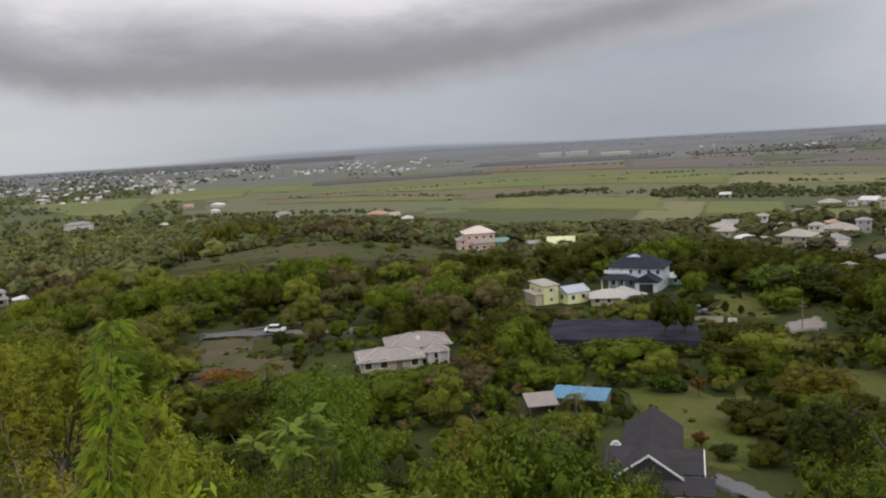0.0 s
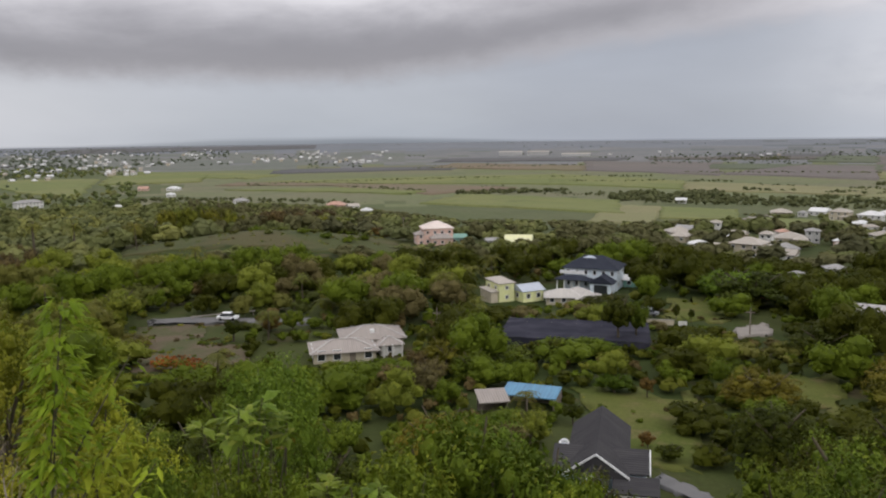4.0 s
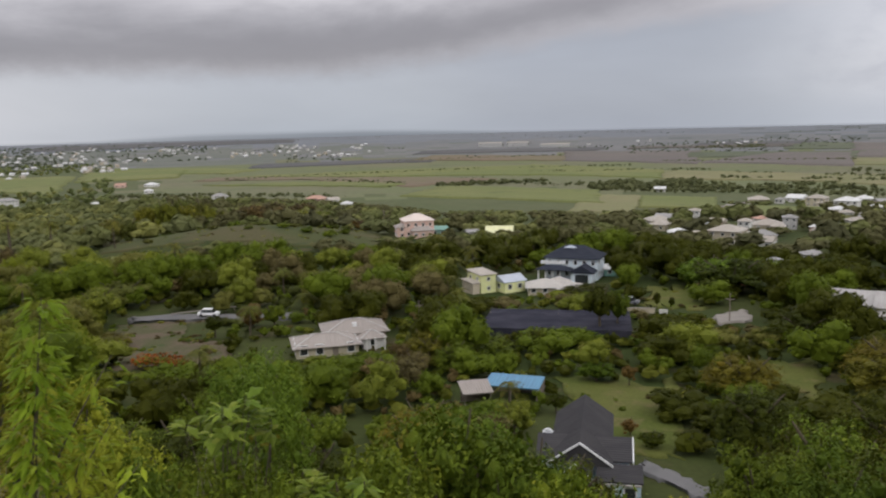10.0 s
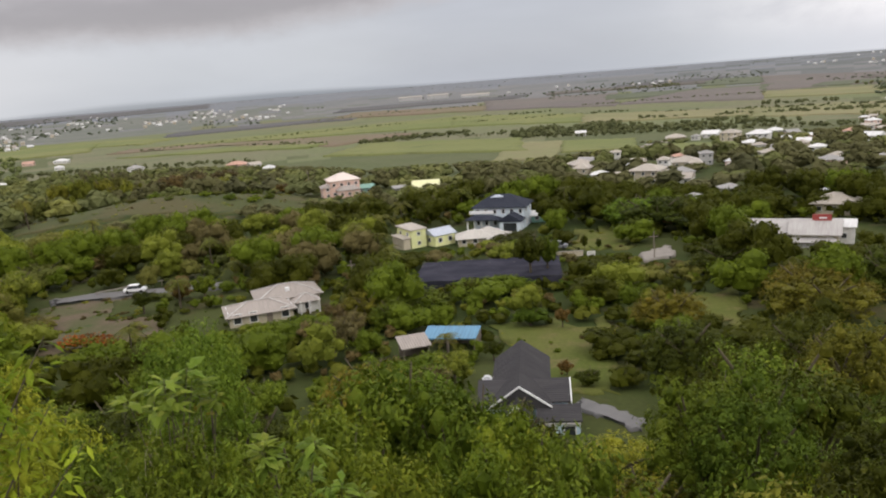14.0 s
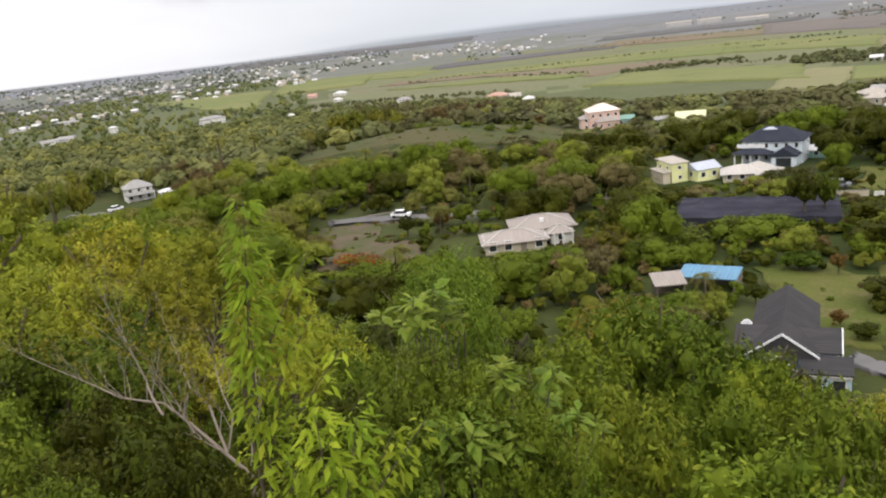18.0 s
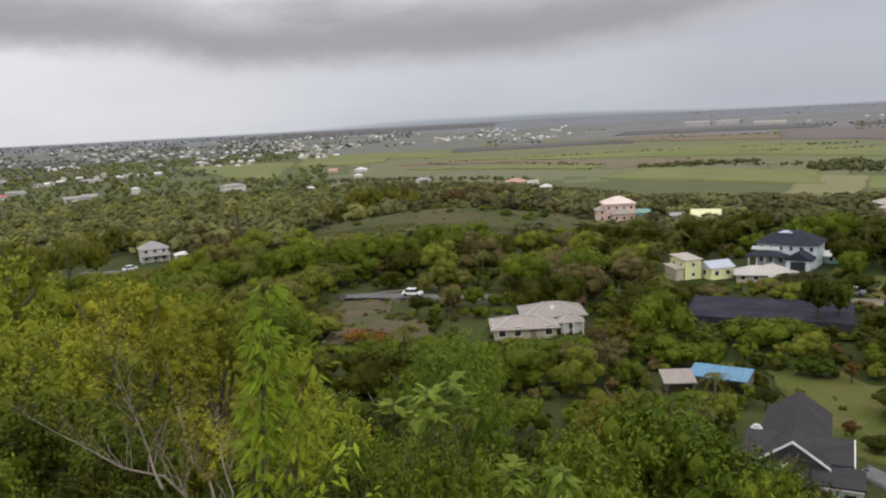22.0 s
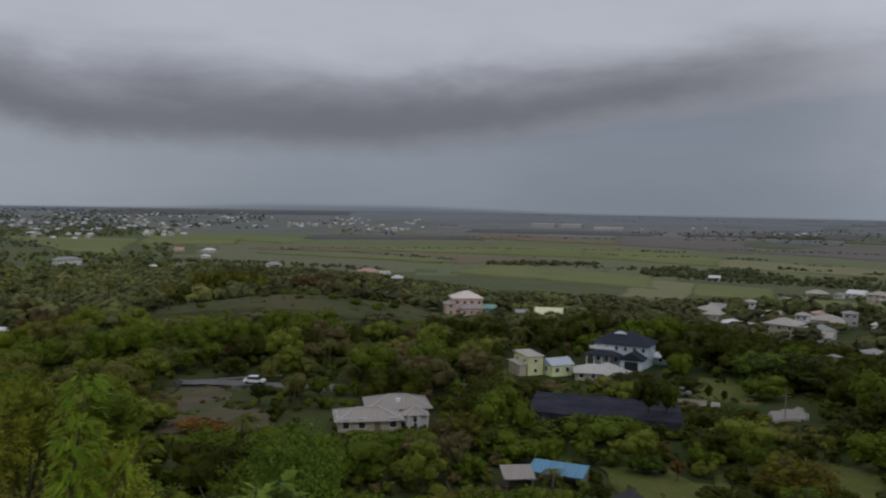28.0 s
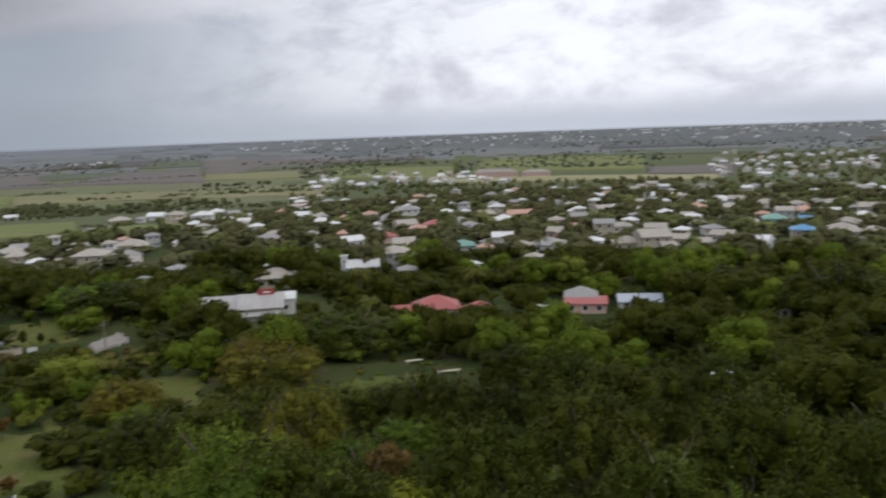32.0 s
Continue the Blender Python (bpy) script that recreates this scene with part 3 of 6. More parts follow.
def root(name, az, r, yaw=0.0, label="", category="", group="", dz=0.0):
    x, y, z = spot(az, r)
    ob = new(name)
    ob.matrix_world = pose(x, y, z + dz, 0, 0, -az + yaw)
    ob.empty_display_size = 0.5
    return tagged(ob, label, category, group)


def box_part(name, x0, x1, y0, y1, z0, z1, mat, parent, label=""):
    bm = bmesh.new()
    slab(bm, x0, x1, y0, y1, z0, z1)
    return part(name, bm, mat, parent, label)


def roof_mesh(w, d, h, rise, kind, over=0.45, t=0.14, along="x"):
    """A roof over a block w by d whose walls end at h: hip, gable, flat or shed, with eaves and thickness."""
    bm = bmesh.new()
    a, b = w / 2 + over, d / 2 + over
    drop = rise * over / (min(w, d) / 2)
    z0 = h - (drop if kind in ("hip", "gable") else 0)
    if kind == "flat":
        slab(bm, -a, a, -b, b, h, h + 0.22)
        return bm
    if kind == "shed":
        lo, hi = h - rise * 0.08, h + rise
        low = [(-a, -b, lo), (a, -b, lo), (a, b, hi), (-a, b, hi)]
        v = [bm.verts.new(p) for p in low] + [bm.verts.new((x, y, z + t)) for x, y, z in low]
        for q in ((3, 2, 1, 0), (4, 5, 6, 7), (0, 1, 5, 4), (1, 2, 6, 5), (2, 3, 7, 6), (3, 0, 4, 7)):
            bm.faces.new([v[i] for i in q])
        return bm
    e = [bm.verts.new(p) for p in ((-a, -b, z0), (a, -b, z0), (a, b, z0), (-a, b, z0))]
    f = [bm.verts.new((v.co.x, v.co.y, z0 + t)) for v in e]
    top = h + rise + t
    if along == "x":
        k = a if kind == "gable" else max(0.12, a - b)
        p, q = bm.verts.new((-k, 0, top)), bm.verts.new((k, 0, top))
        faces = ((f[0], f[1], q, p), (f[2], f[3], p, q), (f[1], f[2], q), (f[3], f[0], p))
    else:
        k = b if kind == "gable" else max(0.12, b - a)
        p, q = bm.verts.new((0, -k, top)), bm.verts.new((0, k, top))
        faces = ((f[1], f[2], q, p), (f[3], f[0], p, q), (f[0], f[1], p), (f[2], f[3], q))
    for s in faces:
        bm.faces.new(s)
    for i in range(4):
        j = (i + 1) % 4
        bm.faces.new((e[i], e[j], f[j], f[i]))
    bm.faces.new((e[3], e[2], e[1], e[0]))
    return bm


def window_mesh(w, h, store={}):
    """Window frame, one welded ring, and its dark pane set back in it."""
    key = (round(w, 1), round(h, 1))
    if key not in store:
        bm = bmesh.new()
        f = 0.1
        loops = []
        for y in (-0.08, 0.02):
            for a, b, c, d in ((-w / 2, w / 2, 0, h), (-w / 2 + f, w / 2 - f, f, h - f)):
                loops.append([bm.verts.new(p) for p in ((a, y, c), (b, y, c), (b, y, d), (a, y, d))])
        fo, fi, bo, bi = loops
        for i in range(4):
            j = (i + 1) % 4
            for q in ((fo[i], fo[j], fi[j], fi[i]), (bo[j], bo[i], bi[i], bi[j]), (fo[j], fo[i], bo[i], bo[j]), (fi[i], fi[j], bi[j], bi[i])):
                bm.faces.new(q)
        ring = bpy.data.meshes.new("window")
        bm.normal_update()
        bm.to_mesh(ring)
        bm.free()
        ring.materials.append(TRIM)
        bm = bmesh.new()
        slab(bm, -w / 2 + f, w / 2 - f, -0.03, 0.015, f, h - f)
        pane = bpy.data.meshes.new("pane")
        bm.normal_update()
        bm.to_mesh(pane)
        bm.free()
        pane.materials.append(GLASS)
        store[key] = ring, pane
    return store[key]


def window(home, w, h, at):
    ring, pane = window_mesh(w, h)
    part("pane", pane, None, part("window", ring, None, home, "", at))


def door_mesh(w, h, store={}):
    key = (round(w, 1), round(h, 1))
    if key not in store:
        bm = bmesh.new()
        slab(bm, -w / 2, w / 2, -0.05, 0.02, 0, h)
        slab(bm, -w / 2 + 0.12, w / 2 - 0.12, -0.07, -0.051, 0.15, h * 0.45)
        slab(bm, -w / 2 + 0.12, w / 2 - 0.12, -0.07, -0.051, h * 0.52, h - 0.12)
        me = bpy.data.meshes.new("door")
        bm.normal_update()
        bm.to_mesh(me)
        bm.free()
        me.materials.append(WOOD)
        store[key] = me
    return store[key]


def block(home, x, y, w, d, h, roof, rise, wall_mat, roof_mat, z0=-1.2, over=0.45, along="x", rows=1, cols=3, sides=True, base=0.0, door=False, ww=1.1, wh=1.15, caps=False):
    """One rectangular block of a house: wall, roof, windows in rows, set at x, y in the house."""
    bm = bmesh.new()
    slab(bm, -w / 2, w / 2, -d / 2, d / 2, z0 + base, base + h)
    if roof == "gable":
        a, b = w / 2, d / 2
        if along == "x":
            pts = [((-a, -b), (-a, b), (-a, 0)), ((a, b), (a, -b), (a, 0))]
        else:
            pts = [((a, -b), (-a, -b), (0, -b)), ((-a, b), (a, b), (0, b))]
        for p, q, s in pts:
            bm.faces.new([bm.verts.new((*p, base + h)), bm.verts.new((*q, base + h)), bm.verts.new((*s, base + h + rise))])
    wall = part("wall", bm, wall_mat, home, "", Matrix.Translation((x, y, 0)))
    cover = part("roof", roof_mesh(w, d, h + base, rise, roof, over, 0.14, along), roof_mat, home, "", Matrix.Translation((x, y, 0)))
    if caps and roof in ("hip", "gable"):
        part("ridge_cap", cap_mesh(w, d, h + base, rise, roof, over, along), TRIM_GREY, home, "", Matrix.Translation((x, y, 0)))
    step = h / max(rows, 1)
    for row in range(rows):
        zz = base + row * step + step * 0.34
        for c in range(cols):
            px = -w / 2 + (c + 0.5) * w / cols
            if door and row == 0 and c == cols // 2:
                part("door", door_mesh(0.95, 2.05), WOOD, home, "", Matrix.Translation((x + px, y - d / 2 - 0.004, base)))
            else:
                window(home, ww, wh, Matrix.Translation((x + px, y - d / 2 - 0.004, zz)))
        if sides:
            for sx, turn in ((-1, -90), (1, 90)):
                for py in (-d / 4, d / 4) if d > 5.5 else (0,):
                    window(home, ww, wh, Matrix.Translation((x + sx * (w / 2 + 0.004), y + py, zz)) @ pose(0, 0, 0, 0, 0, turn))
    return wall, cover


def cap_mesh(w, d, h, rise, kind, over, along):
    """Ridge and hip caps: thin raised strips along the roof's edges, joined at the ridge."""
    bm = bmesh.new()
    a, b = w / 2 + over, d / 2 + over
    low = h - rise * over / (min(w, d) / 2) + 0.16
    top = h + rise + 0.17
    if along == "x":
        k = a if kind == "gable" else max(0.12, a - b)
        p, q = Vector((-k, 0, top)), Vector((k, 0, top))
        ends = ((p, ((-a, -b, low), (-a, b, low))), (q, ((a, -b, low), (a, b, low))))
    else:
        k = b if kind == "gable" else max(0.12, b - a)
        p, q = Vector((0, -k, top)), Vector((0, k, top))
        ends = ((p, ((-a, -b, low), (a, -b, low))), (q, ((-a, b, low), (a, b, low))))
    runs = [(p, q)]
    if kind == "hip":
        runs += [(e, Vector(c)) for e, cs in ends for c in cs]
    for s, e in runs:
        if (e - s).length < 0.2:
            continue
        side = (e - s).cross(Vector((0, 0, 1))).normalized() * 0.11
        v = [bm.verts.new(t) for t in (s - side, s + side, e + side, e - side)]
        u = [bm.verts.new(Vector(t.co) + Vector((0, 0, 0.07))) for t in v]
        bm.faces.new(u[::-1])
        for i in range(4):
            bm.faces.new((v[i], v[(i + 1) % 4], u[(i + 1) % 4], u[i]))
    bmesh.ops.recalc_face_normals(bm, faces=bm.faces)
    return bm


def posts(home, pts, h, s=0.16, mat=None, name="post"):
    bm = bmesh.new()
    slab(bm, -s / 2, s / 2, -s / 2, s / 2, -0.8, h)
    me = bpy.data.meshes.new(name)
    bm.normal_update()
    bm.to_mesh(me)
    bm.free()
    me.materials.append(mat or TRIM)
    for x, y in pts:
        part(name, me, None, home, "", Matrix.Translation((x, y, 0)))


# ---------------------------------------------------------------- houses near the hill
def beige_house():
    h = root("house", -12.7, 134.0, 6, "one-storey beige house with pinkish grey hipped roofs", "house")
    block(h, -2.6, -3.0, 10.0, 6.6, 2.1, "hip", 1.1, WALL[1], PINKISH, -2.0, 0.6, cols=4, ww=1.3, wh=1.7, door=True, caps=True)
    block(h, 2.8, 3.0, 10.0, 7.4, 2.5, "hip", 1.3, WALL[1], PINKISH, -2.0, 0.6, cols=3, caps=True)
    block(h, 5.2, -1.8, 3.4, 3.6, 2.1, "hip", 0.7, WALL[0], PINKISH, -2.0, 0.5, cols=1, sides=False, caps=True)
    posts(h, [(3.9, -4.9), (5.3, -4.9), (6.9, -4.9), (6.9, -3.0)], 2.3, 0.22, WALL[0], "column")
    box_part("roof_vent", 2.4, 3.1, 0.6, 1.2, 3.0, 3.7, TRIM, h, "small white roof vent")
    return h


def grey_house():
    h = root("house", 5.1, 76.5, -2, "grey house with steep dark shingle roofs and white gables", "house")
    w = WALL[6]
    block(h, -0.35, -1.0, 5.0, 12.2, 3.1, "gable", 1.75, w, SHINGLE, -2.5, 0.4, "y", cols=0, sides=False)
    block(h, -0.05, -3.5, 8.0, 5.0, 2.9, "gable", 1.1, w, SHINGLE, -2.5, 0.3, "x", cols=0, sides=True)
    block(h, -0.6, -8.2, 2.3, 2.2, 2.75, "gable", 1.1, w, SHINGLE, -2.5, 0.3, "y", cols=1, sides=False)
    block(h, 3.1, -8.2, 3.6, 2.2, 2.3, "shed", 0.5, w, SHINGLE, -2.5, 0.2, cols=2, sides=False)

    def board(p, q, shift, label):
        """A white verge board from p to q, shifted out of the wall, 0.2 m deep."""
        bm = bmesh.new()
        f = [bm.verts.new(v) for v in (p, q, (q[0], q[1], q[2] + 0.2), (p[0], p[1], p[2] + 0.2))]
        g = [bm.verts.new(v.co + Vector(shift)) for v in f]
        bm.faces.new(f), bm.faces.new(g[::-1])
        for i in range(4):
            bm.faces.new((f[i], f[(i + 1) % 4], g[(i + 1) % 4], g[i]))
        bmesh.ops.recalc_face_normals(bm, faces=bm.faces)
        part("bargeboard", bm, TRIM, h, label)

    for s in (-1, 1):
        board((-0.35, -7.51, 4.82), (-0.35 + s * 2.92, -7.51, 2.80), (0, -0.1, 0), "white gable board")
        board((-0.6, -9.61, 3.83), (-0.6 + s * 1.46, -9.61, 2.45), (0, -0.08, 0), "white porch board")
        board((4.26, -3.5, 3.95), (4.26, -3.5 + s * 2.82, 2.74), (0.1, 0, 0), "white verge board")
    box_part("corner_trim", -2.98, -2.86, 4.9, 5.1, -0.5, 2.9, TRIM, h, "white corner board")
    box_part("gutter", 1.3, 4.95, -9.62, -9.52, 2.12, 2.24, TRIM_GREY, h, "pale gutter")
    return h


def water_tank():
    h = root("water_tank", 2.3, 83.0, 0, "white plastic water tank beside the grey house", "water tank")
    bm = bmesh.new()
    slab(bm, -0.55, 0.55, -0.5, 0.5, 0.0, 1.3)
    bmesh.ops.bevel(bm, geom=bm.edges[:], offset=0.2, segments=3, affect="EDGES")
    part("body", bm, CAR_WHITE, h)
    box_part("lid", -0.25, 0.25, -0.25, 0.25, 1.304, 1.4, TRIM, h)


def blue_shed():
    h = root("shed", -0.1, 101.5, -14, "open wooden shed with a sky-blue sheet roof", "shed")
    posts(h, [(-3.4, -2.2), (0, -2.2), (3.4, -2.2), (-3.4, 2.2), (0, 2.2), (3.4, 2.2)], 1.9, 0.14, WOOD)
    box_part("back_wall", -3.4, 3.4, 2.26, 2.36, -0.8, 2.1, WOOD, h)
    box_part("side_wall", 3.44, 3.54, -2.2, 2.2, -0.8, 1.85, WOOD, h)
    part("roof", roof_mesh(6.6, 3.2, 1.9, 0.45, "shed", 0.3), SHED_BLUE, h, "sky-blue corrugated sheets with a rusty corner")
    g = root("shed", -2.95, 98.5, 12, "small lean-to with a faded grey sheet roof", "shed")
    posts(g, [(-1.6, -1.4), (1.6, -1.4), (-1.6, 1.4), (1.6, 1.4)], 1.9, 0.12, WOOD)
    box_part("wall", -1.55, 1.55, 1.3, 1.38, -0.8, 2.0, WOOD, g)
    box_part("wall", 1.62, 1.7, -1.3, 1.3, -0.8, 1.9, WOOD, g)
    part("roof", roof_mesh(3.4, 3.0, 1.9, 0.6, "shed", 0.25), PINKISH, g)


def shade_net():
    h = root("shade_net", 3.0, 142.0, -3, "black shade net stretched flat over posts", "shade net")
    n, w, d = 24, 25.5, 16.0
    u, v = np.meshgrid(np.linspace(-w / 2, w / 2, n + 1), np.linspace(-d / 2, d / 2, n + 1), indexing="ij")
    sag = 0.28 * np.abs(np.sin(u * np.pi / 4.5)) * np.abs(np.sin(v * np.pi / 4.2))
    z = 2.3 - sag + np.random.RandomState(4).uniform(-0.04, 0.04, u.shape) - 0.02 * v
    k = np.arange((n + 1) ** 2).reshape(n + 1, n + 1)
    q = np.stack([k[:-1, :-1], k[1:, :-1], k[1:, 1:], k[:-1, 1:]], -1).reshape(-1, 4)
    part("canopy", mesh_from("canopy", np.stack([u, v, z], -1).reshape(-1, 3), q, [NET], None, True), None, h)
    for x0, x1 in ((-12.5, 3.0), (5.6, 12.6)):
        m = 12
        xs = np.linspace(x0, x1, m + 1)
        ys = -d / 2 - 0.05 + 0.12 * np.sin(xs * 2.1)
        vv = np.concatenate([np.stack([xs, ys, np.full(m + 1, 2.35)], -1), np.stack([xs, ys - 0.2, np.full(m + 1, -0.3)], -1)])
        i = np.arange(m)
        part("side_net", mesh_from("side_net", vv, np.stack([i + m + 1, i + m + 2, i + 1, i], -1), [NET]), None, h)
    posts(h, [(x, y) for x in (-12.5, -9, -4.5, 0, 4.5, 9, 12.5) for y in (-7.8, -4, 0, 4, 7.8)], 2.3, 0.12, WOOD)


def yellow_house():
    h = root("house", -1.75, 184.0, 32, "pale yellow house with a two-storey and a low wing", "house")
    block(h, -1.7, 1.0, 4.0, 6.0, 4.3, "shed", 0.5, WALL[4], ROOF[2], -1.5, 0.3, rows=2, cols=1, ww=0.9, wh=0.9)
    block(h, 3.6, -2.4, 5.4, 4.8, 2.7, "gable", 1.1, WALL[4], LIGHT_ROOF, -1.5, 0.4, cols=2, along="x")
    box_part("annex_wall", -5.7, -3.95, -1.8, 3.0, -1.5, 2.6, WALL[1], h)
    part("roof", roof_mesh(1.9, 4.9, 2.6, 0.4, "shed", 0.2), ROOF[2], h, "", Matrix.Translation((-4.85, 0.6, 0)))


def villa():
    h = root("house", 4.05, 202.0, -13, "white and pale blue two-storey villa with a dark hipped roof", "house")
    w = coat("villa_paint", (0.62, 0.70, 0.76), (0.46, 0.52, 0.57))
    block(h, 0.3, 2.0, 13.0, 8.6, 5.6, "hip", 2.4, w, NAVY, -1.5, 0.6, rows=2, cols=6, ww=0.9, wh=1.2)
    block(h, -0.6, 2.0, 2.6, 2.2, 0.25, "hip", 0.4, TRIM, LIGHT_ROOF, 0.0, 0.3, rows=0, cols=0, sides=False, base=7.3)
    part("porch_roof", roof_mesh(8.2, 3.0, 2.9, 0.8, "hip", 0.3), NAVY, h, "", Matrix.Translation((-3.4, -4.0, 0)))
    posts(h, [(-7.2, -5.2), (-5.4, -5.2), (-3.6, -5.2), (-1.8, -5.2)], 2.8, 0.25, TRIM, "column")
    block(h, 3.9, -4.6, 5.2, 4.4, 2.8, "gable", 1.5, w, NAVY, -1.5, 0.4, "y", rows=0, cols=0, sides=False)
    # Solid dark sheet on the gable in place of the garage's inner shade.
    box_part("garage_door", 2.3, 5.5, -6.9, -6.78, 0.0, 2.2, GLASS, h, "dark sheet for the shade in the open garage doorway")
    box_part("balcony", -7.2, -1.0, -2.9, -2.6, 3.9, 4.7, TRIM, h, "white balcony rail")
    box_part("steps", -5.2, -2.6, -7.2, -5.5, -0.8, 0.25, CONCRETE, h)
    a = root("outbuilding", 7.0, 207.5, 5, "small aqua outbuilding behind the villa", "outbuilding")
    block(a, 0, 0, 5.5, 4.0, 1.9, "gable", 0.9, WALL[5], ROOF[0], -1.0, 0.3, cols=2, sides=False)
    b = root("house", 2.85, 181.0, 3, "low house with broad whitish hipped roofs", "house")
    block(b, -2.3, 0.0, 7.6, 6.0, 2.0, "hip", 1.2, WALL[1], CREAM_ROOF, -1.5, 0.6, cols=3)
    block(b, 3.2, -1.2, 5.2, 5.2, 1.8, "hip", 1.0, WALL[1], CREAM_ROOF, -1.5, 0.6, cols=2)
    block(b, 1.0, 2.2, 5.0, 4.4, 2.1, "hip", 1.1, WALL[1], CREAM_ROOF, -1.5, 0.5, cols=1, sides=False)


def long_building():
    h = root("commercial_building", 23.3, 172.0, -5, "long low building with grey sheet roofs", "building")
    block(h, -3.6, 0.5, 9.6, 8.0, 2.6, "gable", 1.7, WALL[2], PALE_SHEET, -2.5, 0.7, cols=4)
    block(h, 5.2, -0.6, 8.4, 9.4, 2.7, "gable", 1.9, WALL[1], PALE_SHEET, -3.0, 0.6, cols=3)
    block(h, 10.2, 0.4, 3.6, 5.0, 3.4, "shed", 0.5, WALL[0], ROOF[0], -3.0, 0.4, cols=1)
    box_part("lean_to_wall", 1.6, 8.6, -6.9, -6.8, -2.5, 0.9, WALL[2], h)
    part("lean_to_roof", roof_mesh(7.4, 1.9, 1.3, 0.6, "shed", 0.2), PALE_SHEET, h, "", Matrix.Translation((5.2, -6.2, 0)))
    box_part("sign_board", 4.6, 8.0, -1.3, -1.1, 4.0, 5.7, RED_SIGN, h, "red sign board on the roof")
    box_part("sign_bar", 5.8, 7.2, -1.4, -1.31, 4.9, 5.15, TRIM, h, "pale band on the sign")
    # The bay isn't cut out; a dark sheet stands for the shade in it.
    box_part("dark_doorway", 5.6, 8.2, -7.02, -6.92, -1.5, 0.8, GLASS, h, "dark sheet for the shade in the open loading bay")
    g = root("house", 26.2, 208.0, -6, "beige hipped house behind the long building", "house")
    block(g, 0, 0, 9.5, 8.0, 3.0, "hip", 1.8, WALL[1], ROOF[2], -2, 0.6, cols=3)
    k = root("house", 26.1, 238.0, -6, "two-storey white house with a flat pale roof", "house")
    block(k, 0, 0, 8.6, 8.0, 4.3, "gable", 0.9, WALL[0], ROOF[2], -2, 0.7, rows=2, cols=3)
    block(k, -1.0, -6.5, 4.6, 4.0, 2.4, "gable", 0.6, WALL[0], ROOF[0], -2, 0.4, cols=1)


def red_roofs():
    h = root("house", 37.6, 155.0, 4, "rambling house under three red hipped roofs", "house")
    block(h, -7.6, -2.0, 4.2, 5.4, 2.3, "gable", 1.3, WALL[0], ROOF[3], -2, 0.6, "x", cols=2)
    block(h, -0.6, 1.0, 8.2, 7.0, 2.8, "hip", 1.8, WALL[0], ROOF[3], -2, 0.6, cols=4, door=True)
    block(h, 7.4, -2.6, 6.4, 5.5, 2.2, "hip", 1.5, WALL[0], ROOF[3], -2, 0.5, cols=2)
    a = root("house", 47.7, 163.0, 0, "grey-roofed house with a low red front roof", "house")
    block(a, 0.0, 1.5, 6.0, 5.5, 2.9, "hip", 1.4, WALL[2], ROOF[1], -2, 0.5, cols=3)
    block(a, 0.8, -3.0, 8.0, 3.6, 2.1, "shed", 0.7, WALL[3], ROOF[3], -2, 0.4, cols=3)
    b = root("house", 45.2, 149.0, -14, "small house with a white sheet roof", "house")
    block(b, 0, 0, 5.2, 4.4, 2.3, "gable", 1.1, WALL[0], ROOF[0], -2, 0.4, "x", cols=2)
    c = root("house", 60.6, 157.0, 10, "tall cream house with a red hipped roof", "house")
    block(c, 0, 0, 4.6, 4.4, 3.9, "hip", 1.5, WALL[1], ROOF[3], -2, 0.5, rows=1, cols=2)
    d = root("house", 51.7, 164.0, 6, "low house with a pale blue sheet roof", "house")
    block(d, 0, 0, 8.0, 5.0, 2.0, "gable", 1.0, WALL[0], LIGHT_ROOF, -2, 0.4, cols=3)
    e = root("chapel", 32.1, 216.0, -4, "white gabled hall with a short square tower", "chapel")
    block(e, 0.6, 0, 8.4, 5.0, 2.8, "gable", 1.7, WALL[0], ROOF[0], -2, 0.3, cols=4)
    block(e, -4.4, 0.2, 1.7, 1.7, 5.6, "flat", 0.2, WALL[0], ROOF[0], -2, 0.15, rows=2, cols=1, sides=False, ww=0.6, wh=0.9)
    t = root("market_stall", 57.5, 108.0, 0, "small whitish hut roof among the trees", "hut")
    block(t, 0, 0, 3.0, 2.6, 2.0, "gable", 0.8, WALL[0], ROOF[0], -2, 0.3, cols=1, sides=False)


